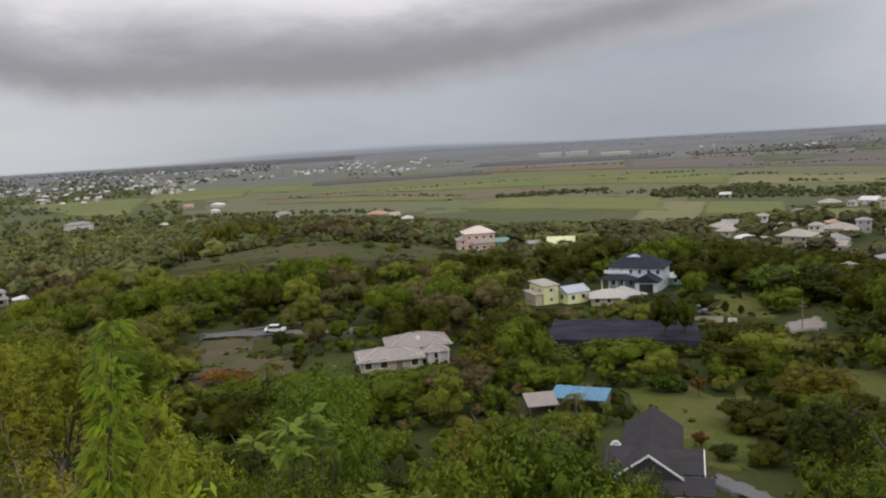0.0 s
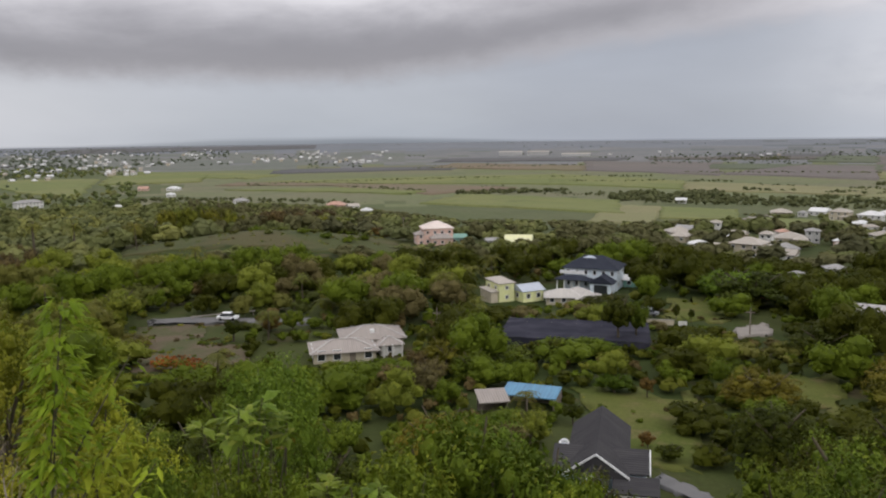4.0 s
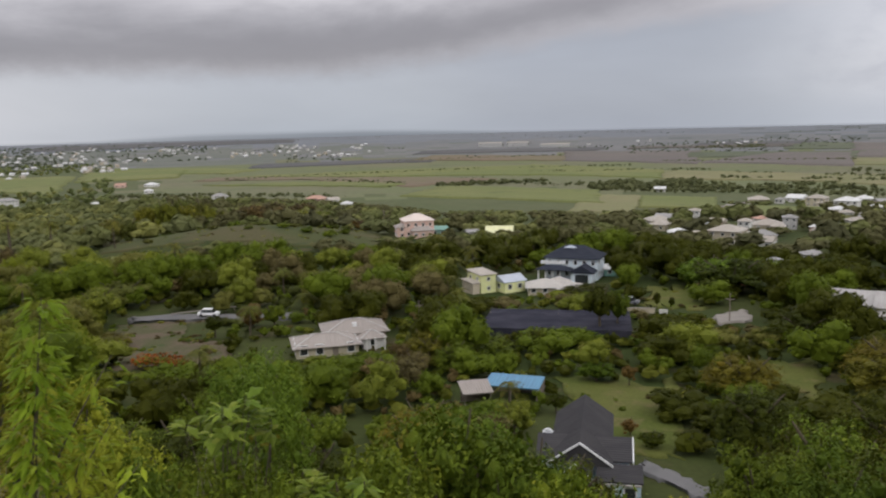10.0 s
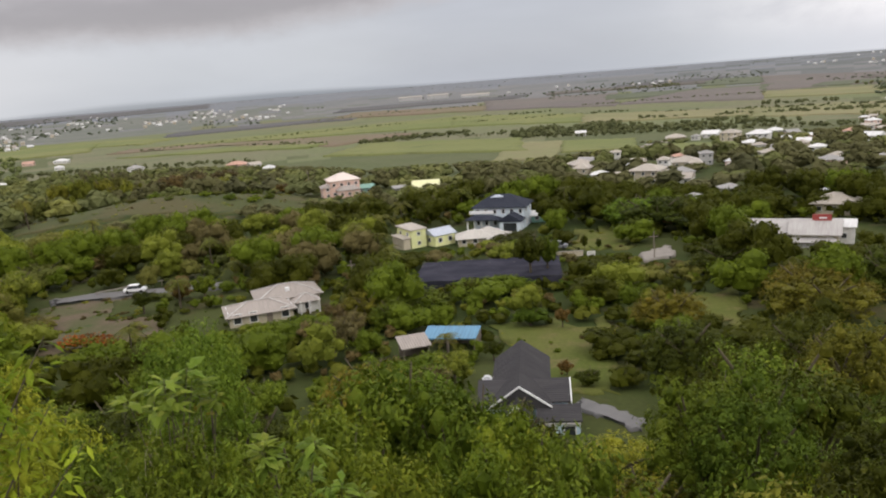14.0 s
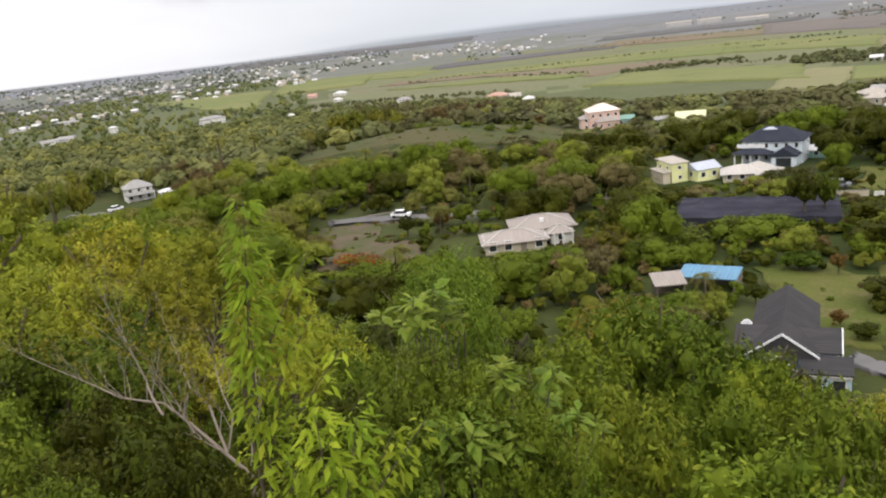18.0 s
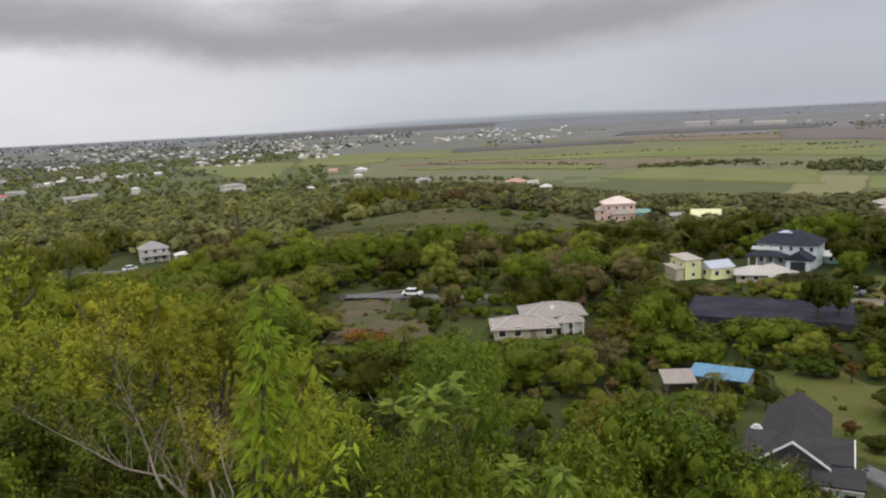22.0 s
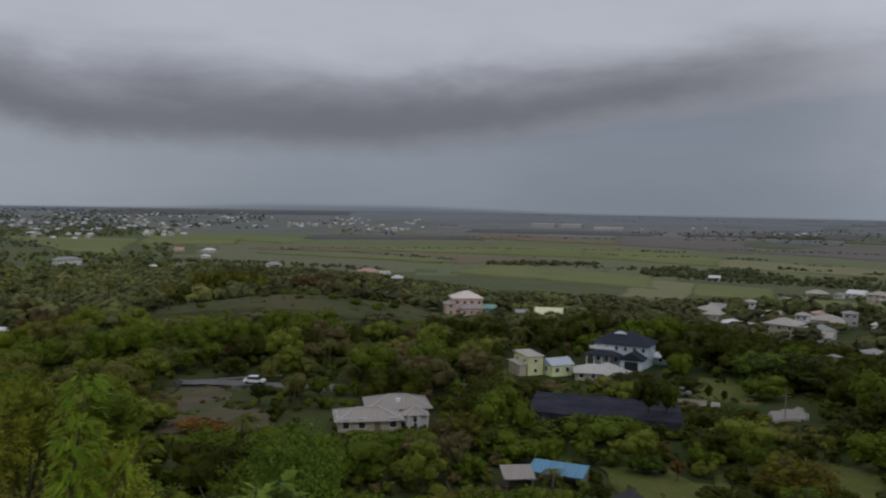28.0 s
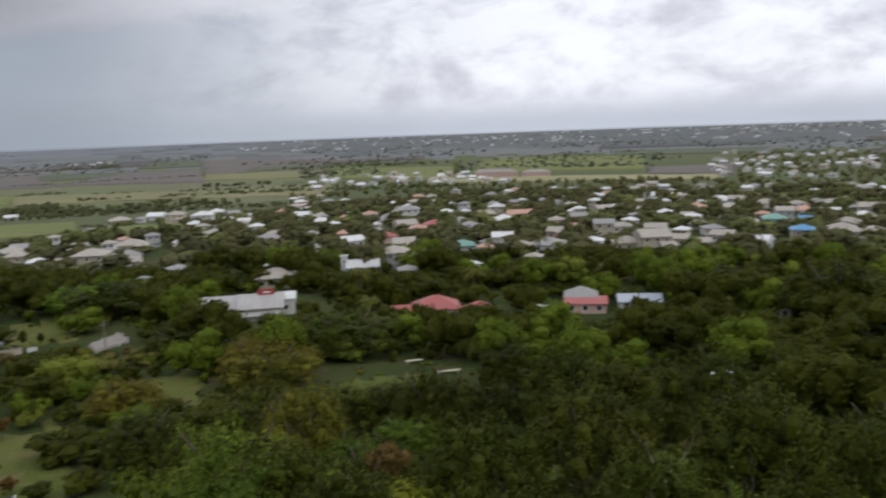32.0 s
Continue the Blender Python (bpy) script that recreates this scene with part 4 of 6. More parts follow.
def pink_house():
    h = root("house", -7.0, 306.0, 10, "pink three-storey house with a pale hipped roof", "house")
    block(h, 0.8, 0.5, 11.0, 9.5, 6.6, "hip", 2.2, WALL[3], coat("pale_pink_roof", (0.62, 0.54, 0.49), (0.5, 0.43, 0.39)), -3, 0.5, rows=2, cols=4)
    block(h, -5.8, -1.0, 3.6, 6.0, 4.4, "hip", 1.0, WALL[3], PINKISH, -3, 0.4, rows=2, cols=1)
    block(h, 1.5, -6.2, 8.0, 3.6, 3.4, "hip", 1.2, WALL[3], PINKISH, -3, 0.5, cols=3)
    a = root("house", -39.0, 272.0, 8, "white two-storey house with a grey hipped roof and open porch", "house")
    block(a, 0, 1.0, 8.0, 6.5, 4.4, "hip", 1.9, WALL[0], ROOF[1], -2, 0.5, rows=2, cols=3)
    part("porch_roof", roof_mesh(8.4, 2.2, 2.3, 0.5, "shed", 0.2), ROOF[1], a, "", Matrix.Translation((0, -3.4, 0)))
    posts(a, [(-4, -4.3), (-1.4, -4.3), (1.4, -4.3), (4, -4.3)], 2.25, 0.2, TRIM, "column")
    b = root("house", 14.3, 198.0, 0, "brick-red single-storey building behind a spreading tree", "house")
    block(b, -3.6, 0, 5.5, 5.0, 2.5, "gable", 1.2, BRICK_RED, ROOF[0], -2, 0.4, cols=2)
    block(b, 4.2, 0.5, 5.5, 5.0, 2.7, "gable", 1.2, BRICK_RED, ROOF[0], -2, 0.4, cols=2)


for make in (beige_house, grey_house, water_tank, blue_shed, shade_net, yellow_house, villa, long_building, red_roofs, pink_house):
    make()

# ---------------------------------------------------------------- the town: rows of azimuth, distance, width, wall, roof
WALL_WORD = ["white", "cream", "grey", "pink", "yellow", "teal", "apricot"]
ROOF_WORD = ["white", "grey", "beige", "red", "blue", "green", "salmon"]
TOWN_A = [
    (9.99, 631.6, 8.8, 0, 0), (16.29, 514.9, 13.0, 1, 2), (17.59, 515.9, 5.0, 0, 1), (18.6, 533.3, 11.2, 0, 0),
    (19.8, 494.3, 11.7, 1, 2), (21.54, 473.6, 13.2, 0, 0), (22.5, 538.5, 9.8, 0, 0), (22.78, 390.6, 7.1, 0, 1),
    (25.05, 391.3, 7.1, 0, 0), (25.86, 459.0, 11.6, 1, 2), (28.18, 457.3, 10.2, 0, 0), (12.29, 378.6, 4.2, 0, 2),
    (13.68, 346.2, 7.3, 3, 2), (15.49, 322.7, 5.0, 0, 2), (16.91, 338.8, 12.4, 1, 2), (18.23, 346.2, 5.8, 2, 1),
    (9.91, 353.0, 10.9, 1, 2), (11.2, 298.6, 7.1, 0, 0), (12.72, 290.5, 5.7, 0, 2),
]
TOWN_B = [
    (14.39, 282.7, 11.9, 1, 2), (15.61, 292.2, 3.7, 0, 2), (16.67, 295.1, 7.9, 0, 1), (16.7, 274.6, 7.0, 0, 2),
    (19.72, 242.0, 6.1, 2, 1), (17.38, 222.1, 2.8, 0, 1), (29.74, 443.2, 12.4, 2, 2), (31.7, 423.8, 13.6, 1, 6),
    (34.28, 411.6, 8.6, 2, 1), (35.69, 426.3, 11.9, 0, 1), (34.33, 533.3, 6.7, 0, 0), (32.86, 368.4, 8.8, 0, 0),
    (31.41, 292.2, 9.9, 0, 0), (28.76, 330.4, 5.6, 2, 1), (29.52, 275.1, 5.0, 1, 2), (34.01, 301.5, 7.6, 3, 3),
    (35.38, 357.1, 10.0, 0, 2), (37.46, 348.2, 11.2, 3, 3), (35.2, 276.7, 8.6, 4, 2),
]
TOWN_C = [
    (33.17, 262.1, 5.5, 1, 2), (34.53, 229.1, 9.1, 2, 2), (35.39, 207.9, 4.1, 2, 1), (38.67, 369.1, 12.9, 0, 1),
    (39.99, 342.2, 7.2, 0, 1), (39.41, 261.6, 8.1, 2, 5), (41.35, 267.7, 6.4, 2, 1), (42.24, 285.5, 8.0, 0, 0),
    (40.66, 324.6, 9.1, 0, 1), (41.02, 254.0, 5.4, 6, 6), (39.97, 213.2, 5.1, 0, 0), (43.63, 256.0, 7.9, 2, 2),
    (45.42, 259.0, 12.8, 0, 1), (44.41, 225.6, 3.8, 2, 2), (43.48, 396.7, 13.9, 1, 6), (48.57, 267.2, 6.8, 0, 0),
    (50.89, 262.1, 10.1, 1, 2), (52.79, 312.8, 8.8, 1, 2), (52.6, 259.0, 10.6, 1, 2), (54.22, 273.0, 7.7, 1, 2),
]
TOWN_D = [
    (55.7, 262.6, 6.7, 1, 2), (57.21, 286.1, 8.0, 2, 2), (59.18, 266.2, 10.5, 0, 0), (52.97, 540.6, 18.9, 0, 0),
    (57.1, 503.0, 8.4, 0, 0), (55.38, 430.5, 10.8, 3, 6), (55.2, 364.8, 9.2, 0, 0), (57.54, 430.5, 12.0, 1, 2),
    (59.83, 423.0, 11.8, 1, 2), (60.36, 358.5, 10.0, 5, 5), (60.68, 435.5, 11.0, 0, 0), (62.21, 409.2, 11.5, 6, 6),
    (58.62, 341.5, 10.5, 3, 2), (62.23, 360.6, 4.5, 6, 4), (62.1, 283.3, 8.0, 1, 4), (63.68, 463.5, 14.9, 1, 2),
    (64.7, 345.5, 10.7, 1, 2), (64.39, 314.7, 11.0, 1, 2), (66.15, 305.0, 10.7, 1, 2), (65.94, 400.6, 11.2, 1, 2),
    (66.23, 471.7, 9.9, 0, 1),
]
TOWN_L = [
    (-49.8, 971.1, 40.6, 0, 0), (-47.87, 882.8, 20.9, 0, 3), (-46.67, 941.4, 22.3, 2, 1), (-42.37, 1087.2, 33.3, 0, 1),
    (-42.5, 774.9, 15.1, 2, 1), (-43.62, 758.5, 15.9, 0, 1), (-39.69, 800.9, 7.8, 0, 0), (-33.46, 726.7, 23.3, 0, 1),
    (-37.2, 268.8, 3.8, 0, 0), (-28.22, 654.2, 8.2, 0, 0), (-26.57, 950.6, 11.9, 3, 6), (-24.67, 935.9, 15.6, 0, 0),
    (-24.89, 816.7, 9.1, 0, 0), (-20.34, 682.8, 13.3, 0, 1), (-13.88, 601.7, 16.0, 3, 6), (-12.73, 575.3, 8.8, 0, 2),
    (-11.77, 523.0, 8.0, 0, 0), (-5.26, 312.2, 6.1, 5, 5), (-1.03, 299.7, 10.9, 4, 4), (-2.94, 299.2, 4.2, 2, 1),
]
TOWN = TOWN_A + TOWN_B + TOWN_C + TOWN_D + TOWN_L
rng = random.Random(29)
for _ in range(1400):  # the rest of the town, kept clear of the others
    az, r = rng.uniform(9, 69), rng.uniform(300, 660)
    x, y, z = spot(az, r)
    if az < 27 and r > 520 or az < 20 and r < 330 or az < 21 and r > 390:
        continue
    if len(TOWN) < 250 and all(math.hypot(x - spot(t[0], t[1])[0], y - spot(t[0], t[1])[1]) > 11.5 for t in TOWN):
        TOWN.append((az, r, rng.uniform(5.5, 9.0), rng.choice((0, 0, 1, 1, 2, 3)), rng.choice((0, 0, 1, 2, 0, 2, 1, 6))))
rng = random.Random(11)
for az, r, w, c, k in TOWN:
    h = root("house", az, r, rng.uniform(-22, 22), f"{WALL_WORD[c]} house with a {ROOF_WORD[k]} sheet roof among trees", "house", "town houses")
    w = max(w, 5.0)
    tall = 5.0 if rng.random() < 0.12 else 2.7
    tall = 1.9 if r < 290 and az < -30 else tall
    kind = "hip" if rng.random() < 0.7 else "gable"
    d = min(w * rng.uniform(0.7, 0.95), 9.5)
    cover = YELLOW_ROOF if k == 4 and c == 4 else ROOF[k]
    block(h, 0, 0, w * 0.86, d, tall, kind, d * 0.19, WALL[c], cover, -2.5, 0.5, rows=2 if tall > 4 else 1, cols=max(2, int(w / 3.2)), sides=w > 9)
    if rng.random() < 0.4 and w > 8:
        block(h, w * 0.28, -d * 0.55, w * 0.4, d * 0.5, 2.5, kind, d * 0.1, WALL[c], ROOF[k], -2.5, 0.4, rows=1, cols=1, sides=False, caps=False)


def far_house_kind(i):
    """Small far house: wall and roof meshes shared by its copies."""
    w, d, h = (6.8, 5.2, 2.5), (8.8, 5.8, 2.7), (6, 5.6, 4.4)
    w, d, h = (w, d, h)[i % 3]
    wall = bmesh.new()
    slab(wall, -w / 2, w / 2, -d / 2, d / 2, -3, h)
    a, b = bpy.data.meshes.new("wall"), bpy.data.meshes.new("roof")
    wall.normal_update()
    wall.to_mesh(a)
    wall.free()
    bm = roof_mesh(w, d, h, 1.7, "hip" if i % 2 else "gable", 0.5, 0.2)
    bm.normal_update()
    bm.to_mesh(b)
    bm.free()
    a.materials.append(WALL[(0, 0, 1, 0, 2, 0)[i % 6]])
    b.materials.append(ROOF[(0, 1, 2, 0, 0, 2)[i % 6]])
    return a, b, w, d


FAR_KINDS = [far_house_kind(i) for i in range(6)]


def far_house(az, r, i, yaw, label="small pale house far out on the plain"):
    a, b, w, d = FAR_KINDS[i % 6]
    h = root("house", az, r, yaw, label, "house", "far houses")
    part("wall", a, None, h)
    part("roof", b, None, h)
    if r < 1300:
        for s in (-1, 1):
            window(h, 1.6, 1.3, Matrix.Translation((s * w / 4, -d / 2 - 0.004, 1.0)))


FAR_SPOTS = []
rng = random.Random(5)
for _ in range(520):  # district out to the west, in loose clusters
    u = rng.random() ** 1.1
    az = -56 + 46 * u
    el = rng.uniform(1.15, 3.7 - 1.9 * u)
    if noise.noise(Vector((az * 0.35, el * 2.2, 0.3))) > (-0.12 if az < -26 else 0.12):
        FAR_SPOTS.append((az, min(2900, 59.0 / math.tan(radians(el)))))
for _ in range(80):
    FAR_SPOTS.append((rng.uniform(-58, -20), rng.uniform(1700, 3300)))
for _ in range(48):  # row of small houses behind the town
    FAR_SPOTS.append((rng.uniform(29, 43), 58.5 / math.tan(radians(rng.uniform(3.3, 4.3)))))
for _ in range(60):
    FAR_SPOTS.append((rng.uniform(56, 68), 58.5 / math.tan(radians(rng.uniform(2.4, 4.4)))))
for _ in range(330):  # hill town on the eastern rise, in loose rows
    az, r = 24 + 46 * rng.random() ** 0.7, rng.uniform(2200, 4100)
    if noise.noise(Vector((az * 0.3, r * 0.003, 2.2))) > -0.15:
        FAR_SPOTS.append((az, r))
FAR_SPOTS += [(13.6, 2000), (14.0, 2050), (14.9, 2020), (15.4, 2080), (15.0, 1950), (16.0, 2010), (8.5, 2300), (9.3, 2310), (5.2, 2150), (-12.0, 1750), (-11.5, 1760), (26, 2900)]
FAR_SPOTS.sort(key=lambda q: q[1])
for n, (az, r) in enumerate(FAR_SPOTS[:110]):
    far_house(az, r, n, rng.uniform(-40, 40))


def joined_houses(spots):
    """The farthest houses of the plain in one mesh."""
    mats = WALL[:3] + ROOF[:3]
    V, T, M, k = [], [], [], 0
    for n, (az, r) in enumerate(spots):
        x, y, z = spot(az, r)
        m = pose(x, y, z, 0, 0, -az + rng.uniform(-40, 40))
        for me in FAR_KINDS[n % 6][:2]:
            q = np.array([(m @ v.co)[:] for v in me.vertices])
            me.calc_loop_triangles()
            t = np.array([lt.vertices[:] for lt in me.loop_triangles])
            V.append(q), T.append(t + k)
            M.append(np.full(len(t), mats.index(me.materials[0])))
            k += len(q)
    ob = new("distant_houses", mesh_from("distant_houses", np.concatenate(V), np.concatenate(T), mats, np.concatenate(M)))
    tagged(ob, "scattered small pale houses far over the plain", "houses", kind="stuff")


joined_houses(FAR_SPOTS[110:])
for az, r, w in [(-1.6, 2150, 60), (0.3, 2150, 55), (2.9, 2060, 70)]:
    h = root("works_building", az, r, 3, "long white works building far out on the plain", "building")
    block(h, 0, 0, w, 18, 9 if w < 65 else 6, "gable", 2.0, WALL[2], ROOF[2], -4, 0.6, rows=0, cols=0, sides=False)
h = root("school_building", 42.8, 905, 2, "long pinkish building with low roofs behind the town", "building")
block(h, -14, 0, 46, 16, 6, "hip", 3.5, WALL[3], PINKISH, -4, 0.6, rows=1, cols=12, sides=False)
block(h, 30, 4, 30, 14, 4.5, "hip", 2.5, WALL[3], PINKISH, -4, 0.6, rows=1, cols=8, sides=False)

# ---------------------------------------------------------------- plants
def unit(v):
    return v / (np.linalg.norm(v, axis=-1, keepdims=True) + 1e-9)


def leaf_cards(c, n, size, rnd, slim=0.5, up=0.0):
    """Folded pointed leaves at c, facing n."""
    m = len(c)
    side = unit(np.cross(n, unit(rnd.normal(size=(m, 3)))))
    tip = unit(np.cross(side, n) + np.array([0, 0, up]))
    side = unit(np.cross(tip, n))
    s = size * rnd.uniform(0.6, 1.35, (m, 1))
    v = np.stack([c - tip * s * 0.5, c + side * s * slim * 0.5 - n * s * 0.1, c + tip * s * 0.5 - n * s * 0.12, c - side * s * slim * 0.5 - n * s * 0.1], 1)
    i = np.arange(m)[:, None] * 4
    t = np.concatenate([i + np.array([[0, 1, 2]]), i + np.array([[0, 2, 3]])], 0)
    return v.reshape(-1, 3), t


ICO = bmesh.new()
bmesh.ops.create_icosphere(ICO, subdivisions=2, radius=1)
ICO_V = np.array([v.co[:] for v in ICO.verts])
ICO_T = np.array([[v.index for v in f.verts] for f in ICO.faces])
ICO.free()
ICO = bmesh.new()
bmesh.ops.create_icosphere(ICO, subdivisions=1, radius=1)
ICO1_V = np.array([v.co[:] for v in ICO.verts])
ICO1_T = np.array([[v.index for v in f.verts] for f in ICO.faces])
ICO.free()


def crown_arrays(seed, lobes, cards, size, flat=0.75, slim=0.55, core=0.74, low=-0.35, rough=0.3, knobs=(0.17, 0.34)):
    """Crown of radius 1: lumps of leaves round a darker heart, open and uneven at the rim."""
    rnd = np.random.RandomState(seed)
    d = unit(rnd.normal(size=(lobes, 3)))
    d[:, 2] = np.where(d[:, 2] < low, -d[:, 2], d[:, 2])
    rad = rnd.uniform(*knobs, lobes)
    cen = d * (rnd.uniform(0.35, 0.78, (lobes, 1))) * np.array([1, 1, flat])
    cen[0], rad[0] = (0, 0, 0.0), 0.5
    V, T, k = [], [], 0
    for c, r in zip(cen, rad):
        if core:
            v = ICO1_V * r * core * rnd.uniform(0.8, 1.15, (len(ICO1_V), 1)) + c
            V.append(v), T.append(ICO1_T + k)
            k += len(v)
        m = max(6, int(cards * (r / rad.sum()) * 1.0))
        q = unit(rnd.normal(size=(m, 3)))
        q[:, 2] = np.where(q[:, 2] < -0.25, -q[:, 2] * 0.6, q[:, 2])
        q = unit(q)
        p = c + q * r * rnd.uniform(0.82, 1.15, (m, 1))
        n = unit(q + rnd.normal(size=(m, 3)) * rough + np.array([0, 0, 0.2]))
        v, t = leaf_cards(p, n, size, rnd, slim)
        V.append(v), T.append(t + k)
        k += len(v)
    return np.concatenate(V), np.concatenate(T)


def puffy_arrays(seed, lobes, cards, size, flat=0.85, slim=0.5, core=0.8, rough=0.38):
    """Crown of radius 1 for trees seen close: separate rounded boughs on a shell, each of leaf tufts, with dark gaps between."""
    rnd = np.random.RandomState(seed)
    i = np.arange(lobes) + 0.5
    z = 1 - 1.55 * i / lobes + rnd.uniform(-0.06, 0.06, lobes)
    a = 2.39996 * i + rnd.uniform(-0.35, 0.35, lobes)
    z = np.clip(z, -0.6, 0.99)
    d = np.stack([np.sqrt(1 - z * z) * np.cos(a), np.sqrt(1 - z * z) * np.sin(a), z], -1)
    cen = d * rnd.uniform(0.52, 0.84, (lobes, 1)) * np.array([1, 1, flat])
    rad = rnd.uniform(0.17, 0.31, lobes)
    cen, rad = np.concatenate([cen, rnd.normal(size=(3, 3)) * 0.12]), np.concatenate([rad, [0.42, 0.36, 0.36]])
    V, T, k = [], [], 0
    for c, r in zip(cen, rad):
        v = ICO1_V * r * core * rnd.uniform(0.75, 1.1, (len(ICO1_V), 1)) + c
        V.append(v), T.append(ICO1_T + k)
        k += len(v)
        tufts = max(4, int(cards * r * r / (rad * rad).sum() / 7))
        q = unit(rnd.normal(size=(tufts, 3)))
        q[:, 2] = np.where(q[:, 2] < -0.2, -q[:, 2], q[:, 2])
        q = np.repeat(q * rnd.uniform(0.86, 1.16, (tufts, 1)), 7, 0)
        p = c + r * q * rnd.uniform(0.8, 1.0, (len(q), 1)) + rnd.normal(size=q.shape) * size * 0.6
        n = unit(unit(q) + rnd.normal(size=q.shape) * rough + np.array([0, 0, 0.3]))
        v, t = leaf_cards(p, n, size, rnd, slim)
        V.append(v), T.append(t + k)
        k += len(v)
    return np.concatenate(V), np.concatenate(T)


def limb(V, T, a, b, ra, rb, sides=6, bend=0.0, rnd=None):
    """Adds a tapered tube from a to b."""
    a, b = np.array(a, float), np.array(b, float)
    steps = 4
    k = sum(len(v) for v in V)
    w = unit(b - a)
    s = unit(np.cross(w, np.array([0.3, 0.2, 1.0]) if abs(w[2]) < 0.9 else np.array([1.0, 0, 0])))
    t = np.cross(w, s)
    off = s * bend
    ang = np.arange(sides) * 2 * np.pi / sides
    pts = []
    for i in range(steps + 1):
        f = i / steps
        c = a + (b - a) * f + off * np.sin(np.pi * f) * np.linalg.norm(b - a)
        r = ra + (rb - ra) * f
        pts.append(c + r * (np.cos(ang)[:, None] * s + np.sin(ang)[:, None] * t))
    V.append(np.concatenate(pts))
    for i in range(steps):
        j = np.arange(sides)
        j2 = (j + 1) % sides
        p, q = k + i * sides, k + (i + 1) * sides
        T.append(np.stack([p + j, p + j2, q + j2], -1))
        T.append(np.stack([p + j, q + j2, q + j], -1))


def trunk_mesh(seed, limbs=5, thick=0.05):
    """Trunk of height 1 under a crown of radius 1, with limbs that reach into it."""
    rnd = np.random.RandomState(seed)
    V, T = [], []
    limb(V, T, (0, 0, -0.15), (rnd.uniform(-0.05, 0.05), rnd.uniform(-0.05, 0.05), 0.5), thick * 1.5, thick, 7, 0.04)
    for i in range(limbs):
        a = i * 6.283 / limbs + rnd.uniform(-0.4, 0.4)
        limb(V, T, (0, 0, rnd.uniform(0.3, 0.5)), (math.cos(a) * 0.55, math.sin(a) * 0.55, rnd.uniform(0.68, 0.9)), thick * 0.7, thick * 0.2, 5, rnd.uniform(-0.1, 0.1))
    return mesh_from("trunk", np.concatenate(V), np.concatenate(T), [BARK], None, True)


SPECIES = {  # leaf, crown depth against width, leaf cards, card size, flatness, lobes
    "broad": ("broad", 0.85, 2600, 0.095, 0.80, 34),
    "dark": ("dark", 0.75, 2600, 0.090, 0.70, 32),
    "olive": ("olive", 0.80, 2600, 0.090, 0.75, 36),
    "dry": ("dry", 0.80, 1900, 0.085, 0.75, 28),
    "russet": ("russet", 0.85, 1600, 0.100, 0.8, 20),
    "dome": ("dome", 0.70, 2800, 0.080, 0.7, 40),
    "near": ("near", 0.95, 7000, 0.060, 0.85, 34),
    "fresh": ("fresh", 0.95, 6400, 0.066, 0.85, 30),
    "fine": ("fine", 1.0, 7000, 0.054, 0.9, 44),
    "close": ("broad", 0.95, 5400, 0.074, 0.85, 26),
    "big": ("broad", 0.95, 8000, 0.052, 0.85, 46),
    "big_olive": ("golden", 0.95, 8000, 0.050, 0.85, 46),
    "big_dark": ("dark", 0.95, 7600, 0.052, 0.85, 42),
    "close_olive": ("olive", 0.95, 5400, 0.072, 0.85, 26),
    "close_dark": ("dark", 0.95, 5400, 0.074, 0.85, 26),
}
CROWN, LIGHT_CROWN = {}, {}
for n, (kind, (leaf, deep, cards, size, flat, lobes)) in enumerate(SPECIES.items()):
    large = cards > 5000
    slim = 0.48 if large else 0.6
    if large:
        shape = [puffy_arrays(100 + n * 10 + i, lobes, cards, size, flat, slim, 0.32 if kind == "fine" else 0.46) for i in range(3)]
    else:
        shape = [crown_arrays(100 + n * 10 + i, lobes, cards, size, flat, slim, 0.70, -0.35, 0.42, (0.14, 0.30)) for i in range(3)]
    CROWN[kind] = [mesh_from("crown", *q, [LEAF[leaf]]) for q in shape]
    if not large:
        LIGHT_CROWN[kind] = [crown_arrays(300 + n * 10 + i, 15, 820, size * 1.15, flat, 0.7, 0.86, -0.35, 0.5, (0.22, 0.40)) for i in range(4)]
TRUNK = [trunk_mesh(50 + i) for i in range(4)]
TREE_LABEL = {
    "broad": "broad-leaved green tree in the hillside woods", "dark": "dense dark green tree with a rounded crown",
    "olive": "spreading olive-green tree in the woods", "dry": "dry brownish tree with thin leaves", "russet": "small russet-brown tree among green ones",
    "dome": "grey-green tree with a smooth domed crown", "near": "leafy hillside tree with yellowing tips",
    "fresh": "rounded fresh green tree with dense leaf tufts",
    "fine": "feathery tree with fine leaves and thin grey stems", "close": "leafy green tree on the slope below", "big": "large leafy green tree on the slope", "big_olive": "large golden-green tree on the slope", "big_dark": "large dark green tree on the slope",
    "close_olive": "yellow-green tree on the slope below", "close_dark": "dark leafy bush on the slope below",
}
tree_rng = random.Random(3)


